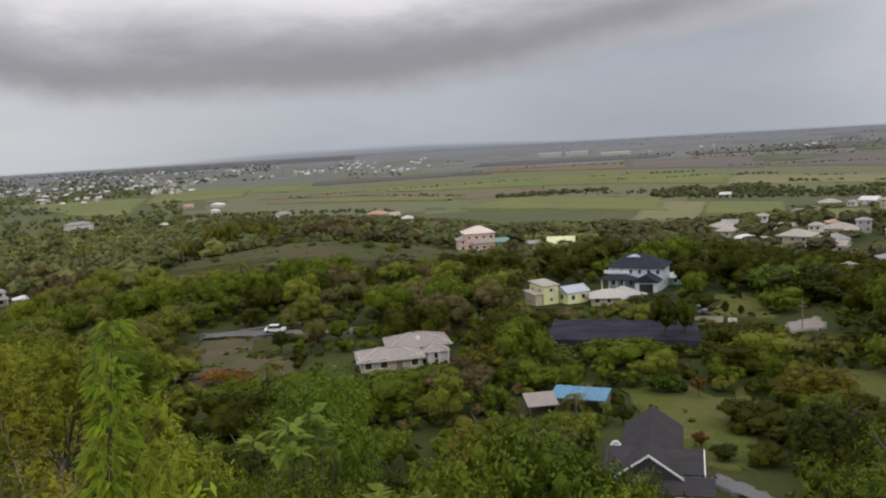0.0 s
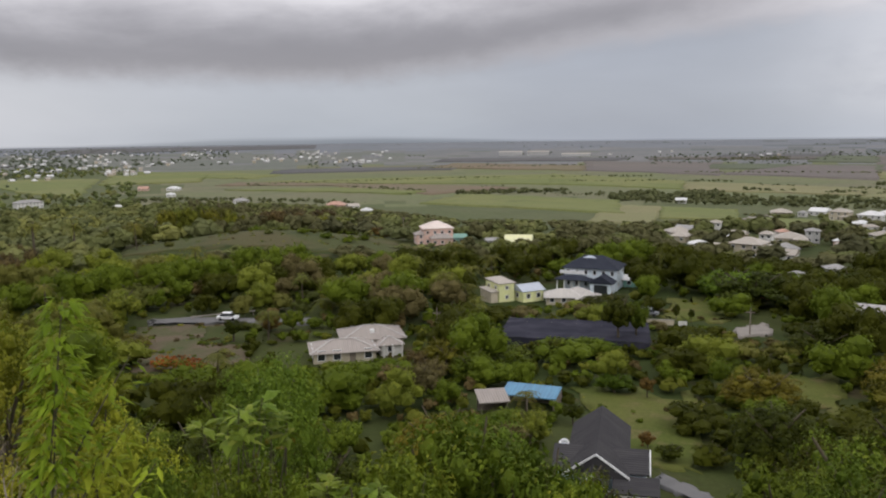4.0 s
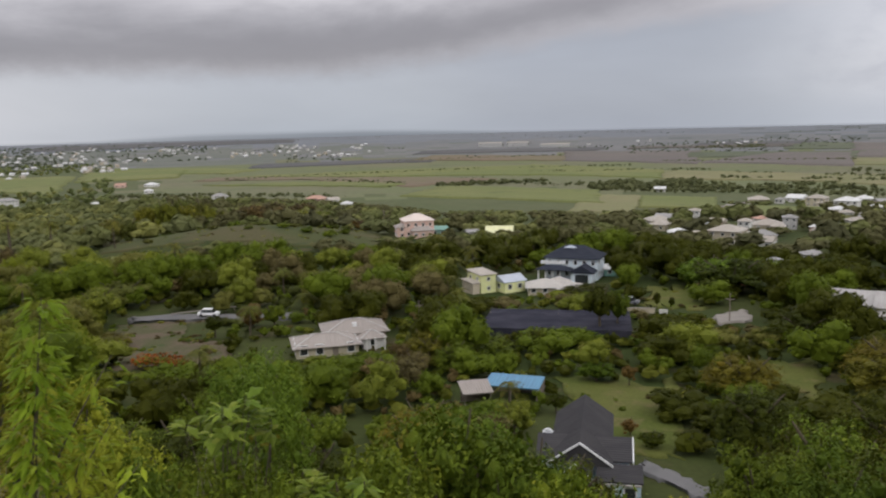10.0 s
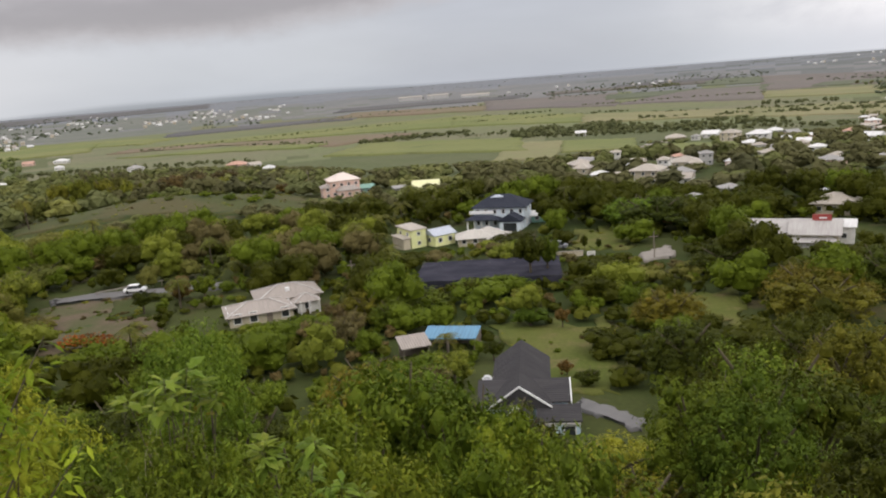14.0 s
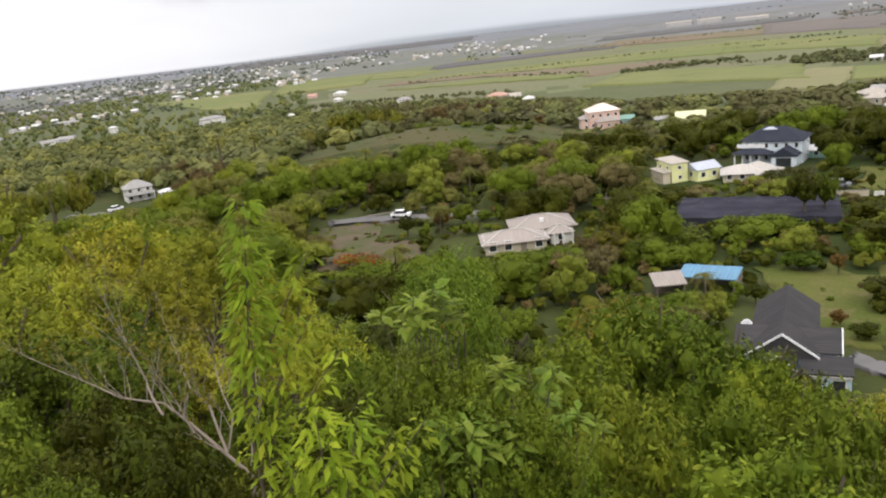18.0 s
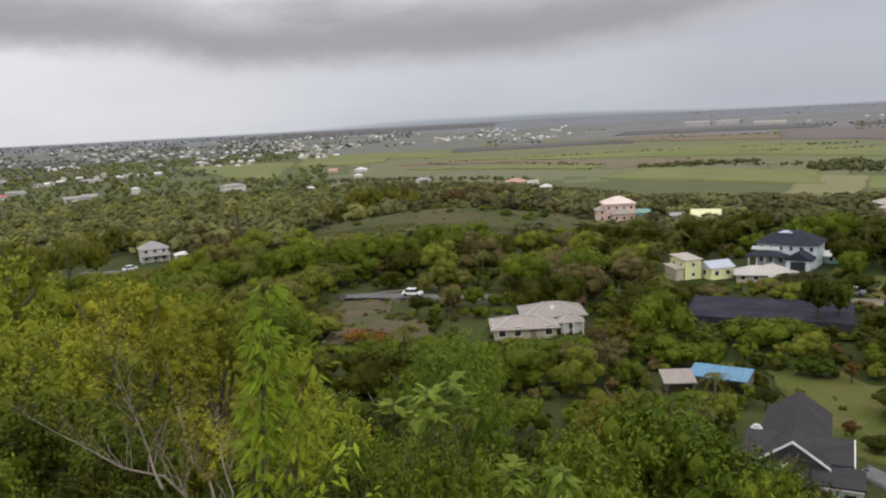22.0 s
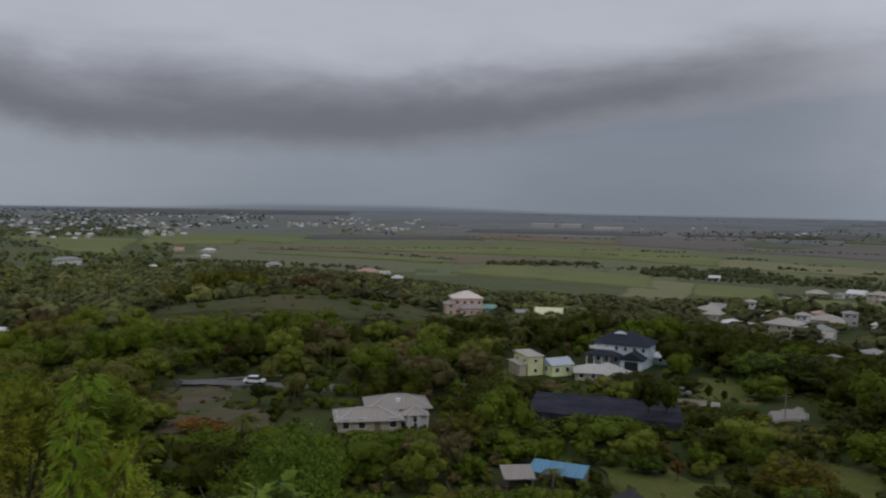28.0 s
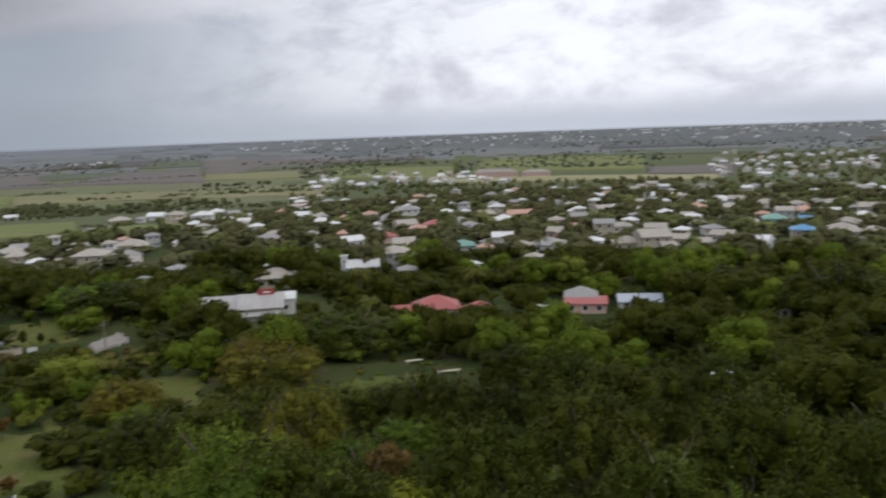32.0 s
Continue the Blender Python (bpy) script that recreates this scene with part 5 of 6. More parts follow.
def tree(az, r, h, w, kind, name="tree"):
    """A tree: trunk with limbs, and a crown w wide whose top is h over the ground."""
    h = max(h, 2.2)
    fine = r < 44 or (w > 8 and r < 150)
    base = ("big" if w >= 4.8 else "close") + {"broad": "", "olive": "_olive", "dark": "_dark"}[kind] if fine and kind in ("broad", "olive", "dark") else kind
    leaf, deep = SPECIES[base][:2]
    depth = min(w * (1.3 if r < 70 else 1.7), max(w * deep, h * (0.98 if r > 185 else 0.76 if r > 70 else 0.48)), h * 0.98)
    ob = root(name, az, r, tree_rng.uniform(0, 360), TREE_LABEL[base], "tree" if h > 3 else "bush")
    i = tree_rng.randrange(100)
    part("trunk", TRUNK[i % 4], None, ob, "", Matrix.Diagonal((w / 2, w / 2, h, 1)))
    part("crown", CROWN[base][i % 3], None, ob, "", Matrix.Translation((0, 0, h - depth * 0.66)) @ Matrix.Diagonal((w / 2, w / 2, depth * 0.66, 1)))
    return ob


def palm_meshes(seed, fronds=17):
    rnd = np.random.RandomState(seed)
    V, T = [], []
    limb(V, T, (0, 0, -0.1), (0.03, 0.02, 1.0), 0.028, 0.018, 7, 0.02)
    stem = mesh_from("stem", np.concatenate(V), np.concatenate(T), [BARK], None, True)
    V, T, k = [], [], 0
    for i in range(fronds):
        a = i * 2.39996 + rnd.uniform(-0.2, 0.2)
        lift = rnd.uniform(-0.35, 0.75)
        out = np.array([math.cos(a), math.sin(a), 0])
        m = 16
        f = np.linspace(0.05, 1, m)[:, None]
        line = out * f * rnd.uniform(0.85, 1.1) + np.array([0, 0, 1]) * (lift * f - 0.85 * f ** 2)
        side = np.array([-math.sin(a), math.cos(a), 0])
        for s in (-1, 1):
            ln = (0.30 * np.sin(np.pi * (f * 0.85 + 0.12)))
            tip = line + side * s * ln + out * 0.10 + np.array([0, 0, -0.45]) * ln
            w = np.roll(line, -1, 0) * 0.6 + line * 0.4
            w[-1] = line[-1] + out * 0.03
            v = np.stack([line, w, tip], 1).reshape(-1, 3)
            V.append(v), T.append(np.arange(len(v)).reshape(-1, 3) + k)
            k += len(v)
    return stem, mesh_from("fronds", np.concatenate(V), np.concatenate(T), [LEAF["palm"]])


PALM = [palm_meshes(i) for i in range(3)]


def palm(az, r, h, w):
    h = max(h, 4.0)
    ob = root("palm_tree", az, r, tree_rng.uniform(0, 360), "palm tree with drooping feathery fronds", "palm")
    stem, fronds = PALM[tree_rng.randrange(3)]
    part("stem", stem, None, ob, "", Matrix.Diagonal((h, h, h * 0.88, 1)))
    part("fronds", fronds, None, ob, "", Matrix.Translation((0.02 * h, 0.02 * h, h * 0.86)) @ Matrix.Diagonal((w * 0.55, w * 0.55, w * 0.5, 1)))


def brighter(az, r, kind):
    """The western slope carries fresher, yellower trees."""
    if r < 27 and az < -27:
        return {"near": "broad" if r > 18 else "dark", "olive": "broad", "fine": "broad" if r < 20 else "fine", "broad": "broad" if r > 14 else "dark"}.get(kind, kind)
    if -10 < az < 5 and r < 30:
        return "fresh"
    if az > -24 and kind == "near" or r < 17 and -8 < az < 15:
        return "broad"
    if az < -27 and r < 130:
        return {"broad": "near", "dark": "broad", "olive": "near", "dry": "olive", "dome": "near"}.get(kind, kind)
    if az < -24 and 130 <= r < 1800:
        return {"dark": "broad", "broad": "olive", "dry": "dome", "olive": "near"}.get(kind, kind)
    return kind


TREES_BROAD = [
    (-52.1, 17, 12.1, 3.1), (-49.6, 30, 17.8, 5.3), (-47.4, 200, 20.1, 16.8), (-42.1, 22, 13.7, 4.1), (-40.8, 13, 8.7, 2.3),
    (-37.9, 300, 10.0, 18.9), (-36.2, 175, 9.7, 13.6), (-35.7, 46, 19.4, 5.9), (-34.5, 21, 11.6, 3.1), (-33.8, 9.5, 6.6, 1.6),
    (-31.0, 38, 16.4, 4.4), (-29.1, 12, 8.2, 1.7), (-28.6, 148, 3.2, 12.7), (-28.2, 27, 14.0, 3.5), (-27.5, 330, 13.5, 25.3),
    (-25.9, 22, 12.1, 3.1), (-24.6, 16, 9.9, 2.2), (-22.9, 420, 19.7, 32.2), (-21.6, 215, 5.9, 18.2), (-19.0, 195, 2.2, 15.2),
    (-16.9, 225, 5.0, 19.0), (-10.2, 10, 6.1, 1.8), (-7.3, 240, 2.1, 18.6), (-4.3, 114, 5.0, 8.2), (-2.3, 125, 3.6, 10.8),
    (5.1, 133, 2.1, 8.6), (5.8, 110, 3.4, 6.4), (7.2, 140, 9.2, 6.0), (9.1, 134, 1.7, 7.7), (12.3, 125, 3.5, 10.8),
    (13.2, 190, 9.1, 16.0), (18.0, 42, 11.6, 7.5), (25.5, 45, 12.0, 6.6), (17.0, 190, 6.5, 9.4), (28.9, 205, 0.7, 17.4), (34.3, 146, 1.1, 6.3),
    (36.7, 80, 9.6, 9.3), (40.3, 40, 13.0, 7.1), (40.9, 146, 1.8, 6.3), (42.2, 22, 10.4, 3.7), (42.5, 108, 6.8, 9.3),
    (46.5, 78, 12.0, 9.5), (56.2, 66, 14.7, 9.5),
]
TREES_DARK = [
    (-44.2, 240, 18.2, 21.8), (-39.8, 11, 7.6, 2.2), (-23.9, 400, 18.9, 30.7), (-21.1, 390, 14.4, 19.0), (-20.6, 158, 2.1, 5.6),
    (-15.0, 190, -0.4, 14.8), (-12.9, 205, 4.0, 14.5), (-10.2, 195, 0.9, 12.4), (2.9, 94, 3.0, 3.4), (5.2, 172, 4.3, 13.4),
    (6.0, 137, 10.6, 7.3), (9.8, 82, 0.5, 3.7), (10.0, 230, 2.8, 21.1), (10.5, 215, 4.4, 13.6), (14.7, 186, 9.0, 20.9),
    (19.2, 140, 6.1, 13.0), (20.2, 215, 6.1, 13.6), (23.7, 280, 5.0, 13.7), (27.2, 330, 6.0, 16.2), (28.9, 130, 7.6, 13.0),
    (29.1, 330, 0.8, 13.9), (29.8, 34, 11.3, 6.1), (31.2, 132, 7.3, 20.7), (45.0, 205, 2.8, 11.6), (45.4, 140, 4.5, 9.0),
    (48.9, 130, 5.1, 11.2), (49.7, 400, -0.6, 25.2), (51.7, 150, 3.9, 12.8), (56.1, 185, 7.7, 26.1), (59.1, 146, 4.1, 8.3),
    (59.7, 170, 8.2, 16.8), (61.6, 100, 9.1, 8.6), (64.1, 150, 14.3, 19.0), (64.9, 115, 8.7, 11.5), (65.7, 24, 13.5, 3.9),
]
TREES_OLIVE = [
    (-50.5, 13, 9.5, 2.4), (-49.1, 62, 24.5, 11.3), (-47.6, 10, 7.3, 1.9), (-43.5, 38, 18.3, 5.4), (-41.6, 50, 21.1, 8.4),
    (-41.4, 300, 14.8, 23.0), (-14.8, 365, 12.0, 28.0), (-9.8, 16, 9.7, 2.4), (-6.3, 118, 6.1, 9.3), (-5.3, 250, 3.4, 14.1),
    (1.0, 135, 2.0, 9.7), (12.3, 99, 2.8, 4.3), (15.8, 108, 5.9, 11.7), (24.9, 118, 8.3, 16.8), 
    (25.5, 112, 7.3, 16.1), (27.1, 70, 11.4, 10.2), (41.8, 200, 3.7, 12.7),
]
TREES_DRY = [
    (-35.8, 295, 12.0, 22.7), (-34.7, 250, 9.8, 21.0), (-33.5, 255, 13.1, 21.4), (-23.5, 200, 5.2, 9.9), (-18.0, 385, 14.5, 32.2),
    (-16.7, 430, 13.4, 45.0), (-8.8, 103, 6.3, 8.2), (-7.4, 110, 5.2, 6.5), (-10.2, 108, 5.0, 5.5), (-8.3, 116, 5.0, 6.0), (47.0, 420, -0.3, 23.5), (52.0, 195, 4.1, 20.6),
]
TREES_RUSSET = [
    (-18.7, 156, 2.6, 5.6), (-10.8, 350, 5.7, 12.2), (-10.6, 330, 7.6, 13.8), (8.1, 108, 3.4, 3.1), (8.2, 86, 2.3, 2.5),
    (33.6, 58, 8.3, 4.8),
]
TREES_PALM = [
    (-44.4, 230, 11.2, 4.8), (-33.2, 270, 16.6, 5.7), (-32.4, 205, 4.2, 5.8), (-32.0, 205, 6.2, 7.2), (-31.1, 280, 14.5, 5.9),
    (-27.2, 300, 10.0, 6.3), (-15.0, 170, -2.0, 5.5), (-14.4, 172, 0.2, 4.9), (-9.1, 192, -1.1, 6.1), (-8.6, 190, 2.7, 6.0),
    (-8.6, 190, 3.5, 6.0), (-5.4, 235, 4.4, 6.6), (-5.4, 252, 5.6, 8.0), (-4.4, 205, 4.0, 5.8), (-4.2, 158, 1.9, 5.1),
    (-4.1, 165, 2.6, 4.7), (-2.9, 215, 5.8, 6.8), (-0.6, 96, 3.7, 3.5), (-0.5, 225, 4.5, 7.1), (0.3, 232, 4.3, 6.5),
    (19.9, 166, 6.4, 8.6), (-6.2, 178, 6.5, 6.0), (-4.9, 170, 5.0, 5.4), (-12.4, 186, 5.0, 6.2), (9.2, 232, 6.0, 6.5), (1.4, 226, 7.0, 6.4), (-10.2, 178, 4.6, 5.6), (38.4, 128, 3.8, 6.4), (39.8, 122, 4.3, 5.3),
]
TREES_DOME = [
    (-31.3, 205, 10.0, 11.5), (-30.5, 215, 6.8, 16.6), (-27.1, 190, 7.7, 17.4),
]
TREES_NEAR = [
    (-53.1, 22, 14.7, 3.5), (-51.7, 48, 21.0, 7.4), (-47.4, 25, 15.1, 4.1), (-46.6, 40, 19.4, 5.7), (-44.6, 18, 11.6, 3.2),
    (-39.4, 40, 18.2, 5.4), (-38.4, 27, 14.2, 4.1), (-25.3, 9, 6.1, 1.5), (-22.3, 12, 7.9, 2.0), (-16.9, 18, 10.2, 2.7),
    (-16.4, 11, 7.0, 1.8), (-10.6, 18, 11.0, 3.2), (-6.4, 27, 11.8, 5.3), (-6.0, 14, 8.8, 2.6), (-5.2, 24, 13.3, 6.2), (-9.0, 22, 11.6, 4.4), (4.0, 20, 10.7, 3.6),
    (-3.8, 48, 12.1, 8.5), (0.4, 23, 12.1, 5.4), (1.5, 15, 8.8, 3.0), (48.1, 46, 14.4, 8.7), (53.6, 22, 11.8, 4.2),
    (59.9, 34, 15.1, 6.9),
]
TREES_FINE = [
    (-21.8, 24, 11.9, 3.9), (-19.3, 50, 16.0, 7.2), (-18.7, 32, 15.9, 4.8), (21.3, 40, 11.9, 7.7),
    (22.1, 55, 11.8, 11.3),
]
for kind, rows in (("broad", TREES_BROAD), ("dark", TREES_DARK), ("olive", TREES_OLIVE), ("dry", TREES_DRY), ("russet", TREES_RUSSET),
                   ("dome", TREES_DOME), ("near", TREES_NEAR), ("fine", TREES_FINE)):
    for az, r, h, w in rows:
        if r > 190 and w > 18:  # a grove of several trees
            for s in (-1, 0, 1):
                tree(az + s * math.degrees(w * 0.3 / r), r + 4 * s * s, h * (0.8 if s else 0.92), w * 0.42, {"dark": "olive", "broad": "dome"}.get(kind, kind) if az < -8 else kind)
        else:
            x, y, z = spot(az, r)
            g0 = 60 - float(np.interp(math.log1p(r / 20.0), LOG_R, PROFILE_D))
            if az > 24 and tree_rng.random() < (0.85 if r < 62 else 0.7) and kind in ("near", "broad"):
                kind = "dark"
            kind = "broad" if az > 12 and kind == "near" else kind
            tree(az, r, h - (z - g0), w, brighter(az, r, kind))
for az, r, h, w in TREES_PALM:
    palm(az, r, h + (1.6 if r > 150 else 0), w * (1.15 if r > 150 else 1.0))
for az, r, h, w in [(-25.2, 296, 2.6, 4.6), (-21.0, 304, 2.4, 6.0), (-19.4, 312, 2.8, 7.5), (-17.8, 308, 2.6, 7.0), (-16.2, 300, 2.8, 6.5), (-14.6, 292, 3.0, 6.0), (-13.0, 288, 3.4, 6.5), (-12.0, 296, 3.2, 6.0), (-18.6, 296, 2.3, 4.5), (-15.4, 306, 2.6, 6.5)]:
    tree(az, r, h, w, "dome" if h < 2.7 else "broad", "bush")
for az, r, h in [(9.9, 161, 4.6), (10.9, 163, 3.2)]:
    t = tree(az, r, h, 1.7, "dark", "cypress")
    tagged(t, "narrow dark cypress at the edge of the lawn")
    for c in t.children:
        if c.name.startswith("crown"):
            c.matrix_basis = Matrix.Translation((0, 0, h * 0.52)) @ Matrix.Diagonal((0.85, 0.85, h * 0.55, 1))

# ---------------------------------------------------------------- woods between
# open sight lines: azimuth from, to, lowest open angle below the level, distance
OPEN = [(-17.4, -10.8, 15.6, 127), (-10.8, -9.0, 14.6, 132), (2.6, 8.9, 22.6, 74), (8.8, 14.2, 25.6, 66), (-2.4, 1.9, 18.3, 99), (-4.0, -1.8, 19.0, 98),
        (-2.2, 8.2, 13.95, 133), (-3.5, 0.2, 11.9, 182), (0.8, 6.3, 11.6, 180), (8.2, 15.6, 12.8, 163), (13.9, 16.2, 13.5, 150), (12.5, 15.8, 10.6, 193),
        (20.2, 22.6, 9.6, 158), (22.6, 24.0, 10.5, 158), (24.0, 28.3, 11.0, 158), (25.0, 27.0, 12.0, 158), (33.6, 36.0, 11.9, 150), (36.4, 39.0, 11.7, 150), (39.0, 42.0, 11.3, 150), (44.2, 46.0, 11.4, 146), (46.0, 49.5, 11.9, 150), (59.6, 61.6, 12.3, 150), (50.0, 53.4, 11.2, 158),
        (-27.8, -16.2, 12.6, 165), (-27.4, -20.6, 15.2, 128), (-45.0, -40.0, 8.8, 240), (-40.2, -37.6, 8.2, 262), (2.0, 11.8, 17.7, 110), (6.8, 11.6, 20.6, 84),
        (16.6, 20.0, 17.0, 112), (28.0, 41.0, 17.3, 100), (30.6, 33.8, 9.2, 210), (56.7, 58.3, 16.5, 106), (-8.8, -5.4, 7.6, 300),
        (-27.5, -22.5, 7.5, 264), (-22.5, -15.0, 7.3, 264), (-15.0, -10.5, 8.0, 258)]
for az, r, w, c, k in TOWN:
    a = math.degrees(w * 0.5 / r)
    OPEN.append((az - a, az + a, math.degrees(math.atan((60 - spot(az, r)[2] - 2.0 - 2.6 * ((az * 7.7 + r) % 1.0)) / r)), r - 5))
NAMED = len(OPEN) - len(TOWN)
for az, r in FAR_SPOTS:
    if r < 2600 and abs(az) > 26 and (az * 31) % 1.0 < 0.75:
        OPEN.append((az - 0.3, az + 0.3, math.degrees(math.atan((60 - spot(az, r)[2] - 1.2) / r)), r - 5))
OPEN = np.array(OPEN)
CAP_A = [-62, -50, -40, -33, -25, -12, -5, 8, 14, 25, 40, 60, 76]
CAP_E = [3.3, 3.2, 3.1, 3.2, 3.9, 5.0, 5.9, 6.0, 5.4, 5.1, 4.3, 4.2, 4.2]
BARE = [(8.6, 13.2, 164, 190), (3.0, 11.2, 80, 110), (16.8, 20.0, 111, 127), (27, 40.5, 101, 122), (-2.8, 8.6, 133, 151), (-28.0, -20.4, 128, 162),
        (-28.5, -21, 160, 178), (-21, -15.2, 156, 170), (-18.4, -8.4, 122, 142), (1.5, 10.0, 66, 96), (9, 14.2, 64, 80), (-4.6, 2.4, 97, 108), (13.4, 16.4, 150, 168), (-4.0, 7.0, 176, 209),
        (19.5, 29.5, 158, 190), (33, 43, 148, 168), (44, 53.5, 144, 170), (-46, -37, 238, 280), (-28.0, -9.8, 264, 326), (-6, 16, 560, 1400), (19, 30.5, 690, 1300), (30.4, 39, 880, 1300), (37, 58, 770, 900), (39.5, 58, 900, 1450),
        (-37.5, -29, 900, 1350), (-29.5, -22, 1090, 1360), (13.6, 20.4, 400, 485), (3.5, 13.8, 420, 580)]
HOMES = np.array([spot(a, r)[:2] for a, r, w, c, k in TOWN])


def allowed(az, r, h, w, hides=False):
    """The height that a tree may have there, or 0."""
    for a0, a1, r0, r1 in BARE:
        if a0 < az < a1 and r0 < r < r1:
            return 0
    x, y, z = spot(az, r)
    if np.min(np.hypot(HOMES[:, 0] - x, HOMES[:, 1] - y)) < 6.5:
        return 0
    half = math.degrees(w * 0.5 / r)
    hit = (OPEN[:, 0] - half * 0.7 < az) & (az < OPEN[:, 1] + half * 0.7) & (r < OPEN[:, 3])
    if hides:
        hit[NAMED:] = False
    low = max(float(np.interp(az, CAP_A, CAP_E)) if r < 640 else 0, float(OPEN[hit, 2].max()) if hit.any() else 0)
    top = 60 - r * math.tan(radians(low)) - z
    return min(h, top)


def filler(seed, r0, r1, step, hs, az0=-64, az1=76, hides=False):
    rnd = random.Random(seed)
    n = int(r1 / step) + 1
    for i in range(-n, n + 1):
        for j in range(-n, n + 1):
            x, y = (i + rnd.uniform(-0.45, 0.45)) * step, (j + rnd.uniform(-0.45, 0.45)) * step
            h, u = rnd.uniform(*hs), rnd.random()
            r, az = math.hypot(x, y), math.degrees(math.atan2(x, y))
            if r0 <= r < r1 and az0 < az < az1:
                w = min(h * rnd.uniform(0.9, 1.85), 11.0)
                top = allowed(az, r, h, w, hides)
                if top >= 1.6:
                    yield az, r, top, min(w, top * 2.2), u


def pick(az, r, u):
    f = noise.noise(Vector((math.sin(radians(az)) * r * 0.022, math.cos(radians(az)) * r * 0.022, 3.7)))
    v = u + f * 0.9 - (0.58 if az > 36 and r < 260 else 0.42 if az > 18 else 0.27 if az > 2 else 0.30 if -22 < az and 120 < r < 300 else 0.14) + (0.24 if az < -26 and r < 150 else 0.08 if az < -22 else 0.0)
    v += 0.26 * max(0.0, f) if -34 < az < -6 and 135 < r < 350 else 0.0
    return brighter(az, r, "dark" if v < 0.30 else "broad" if v < 0.62 else "olive" if v < 0.80 else "dry" if v < 0.98 else "dome")


def joined(name, rows, templates, mat, label, lift=0.0):
    """Many far crowns in one mesh."""
    V, T, k = [], [], 0
    rnd = np.random.RandomState(len(rows))
    for az, r, h, w, u in rows:
        v, t = templates[int(u * 997) % len(templates)]
        a = rnd.uniform(0, 6.28)
        c, s = math.cos(a), math.sin(a)
        x, y, z = spot(az, r)
        d = min(w * 0.8, h)
        q = np.stack([(v[:, 0] * c - v[:, 1] * s) * w / 2 + x, (v[:, 0] * s + v[:, 1] * c) * w / 2 + y, v[:, 2] * d * 0.66 + z + h - d * 0.66], -1)
        V.append(q), T.append(t + k)
        k += len(v)
    if V:
        tagged(new(name, mesh_from(name, np.concatenate(V), np.concatenate(T), [mat])), label, "trees", kind="stuff")


for az, r, h, w, u in filler(21, 16, 62, 8.0, (5.0, 8.5)):
    kind = pick(az, r, u)
    tree(az, r, h, w, "near" if kind in ("dry", "dome") else kind)
for az, r, h, w, u in filler(20, 7.5, 16, 3.0, (5.0, 6.0)):
    top = 60 - r * math.tan(radians(22.0 + 7 * u))
    kind = pick(az, r, (u * 7.3) % 1)
    tree(az, r, top - spot(az, r)[2], 2.2 + 1.4 * u, "near" if kind in ("dry", "dome") else kind)
for az, r, h, w, u in filler(22, 62, 88, 8.4, (4.0, 8.0)):
    kind = pick(az, r, u)
    tree(az, r, h, w, kind)
BUSH_T = [crown_arrays(600 + i, 3, 24, 0.52, 0.8, 0.75, 0.9) for i in range(8)]
FAR_T = [crown_arrays(700 + i, 6, 64, 0.36, 0.75, 0.75, 0.92) for i in range(7)]
OUTER_T = [crown_arrays(760 + i, 2, 12, 0.5, 0.7, 0.8, 0.95) for i in range(6)]
PLAIN_T = [crown_arrays(800 + i, 2, 5, 0.6, 0.5, 0.8, 0.95) for i in range(6)]
LIGHT_CROWN["near"] = [crown_arrays(900 + i, 15, 820, 0.100, 0.8, 0.7, 0.86, -0.35, 0.5, (0.22, 0.40)) for i in range(4)]
rows = list(filler(23, 88, 245, 8.8, (4.0, 12.0)))
for q in [q for q in rows if (q[4] * 37) % 1 < 0.05 and q[1] > 105 and q[2] > 4]:
    palm(q[0], q[1], q[2] + 2.2, 5.2)
rows = [q for q in rows if not ((q[4] * 37) % 1 < 0.05 and q[1] > 105 and q[2] > 4)]
low = list(filler(31, 60, 150, 3.3, (1.7, 3.2))) + list(filler(32, 150, 250, 5.0, (2.0, 4.0))) + list(filler(33, 330, 470, 6.5, (1.6, 3.4), -28, -8))
more = list(filler(24, 245, 640, 12.5, (5.5, 11.0)))
more += list(filler(27, 215, 560, 27.0, (7.0, 11.0), 8, 74, True)) + list(filler(28, 280, 640, 34.0, (8.0, 12.0), -60, -24, True))
outer = list(filler(25, 640, 1350, 18.0, (4.5, 8.5), 27, 74)) + list(filler(26, 640, 1700, 19.0, (5.0, 9.5), -64, -27))
def weeds(seed, zones, step):
    rnd = random.Random(seed)
    for a0, a1, r0, r1 in zones:
        m = int(math.radians(a1 - a0) * (r0 + r1) / 2 * (r1 - r0) / step ** 2)
        for _ in range(m):
            az, r = rnd.uniform(a0, a1), rnd.uniform(r0, r1)
            if noise.noise(Vector((az * 0.8, r * 0.16, 9.0))) > 0.02:
                h = rnd.uniform(0.35, 1.1)
                yield az, r, h, h * rnd.uniform(1.6, 3.0), rnd.random()


tufts = list(weeds(41, [(-28, -20, 127, 162), (-25, -20, 143, 162), (8.6, 13.2, 165, 190), (-28, -20.5, 128, 163), (-24, -20.5, 140, 163), (-24, -20.5, 140, 163), (-28, -16, 164, 171), (-28, -20, 127, 164), (-28, -22, 140, 166), (3, 11, 84, 110), (28, 41, 100, 124), (-17, -8.5, 124, 140), (-27, -10.5, 266, 322), (-22, -10.5, 290, 322), (-20, -10.5, 280, 322)], 3.2))
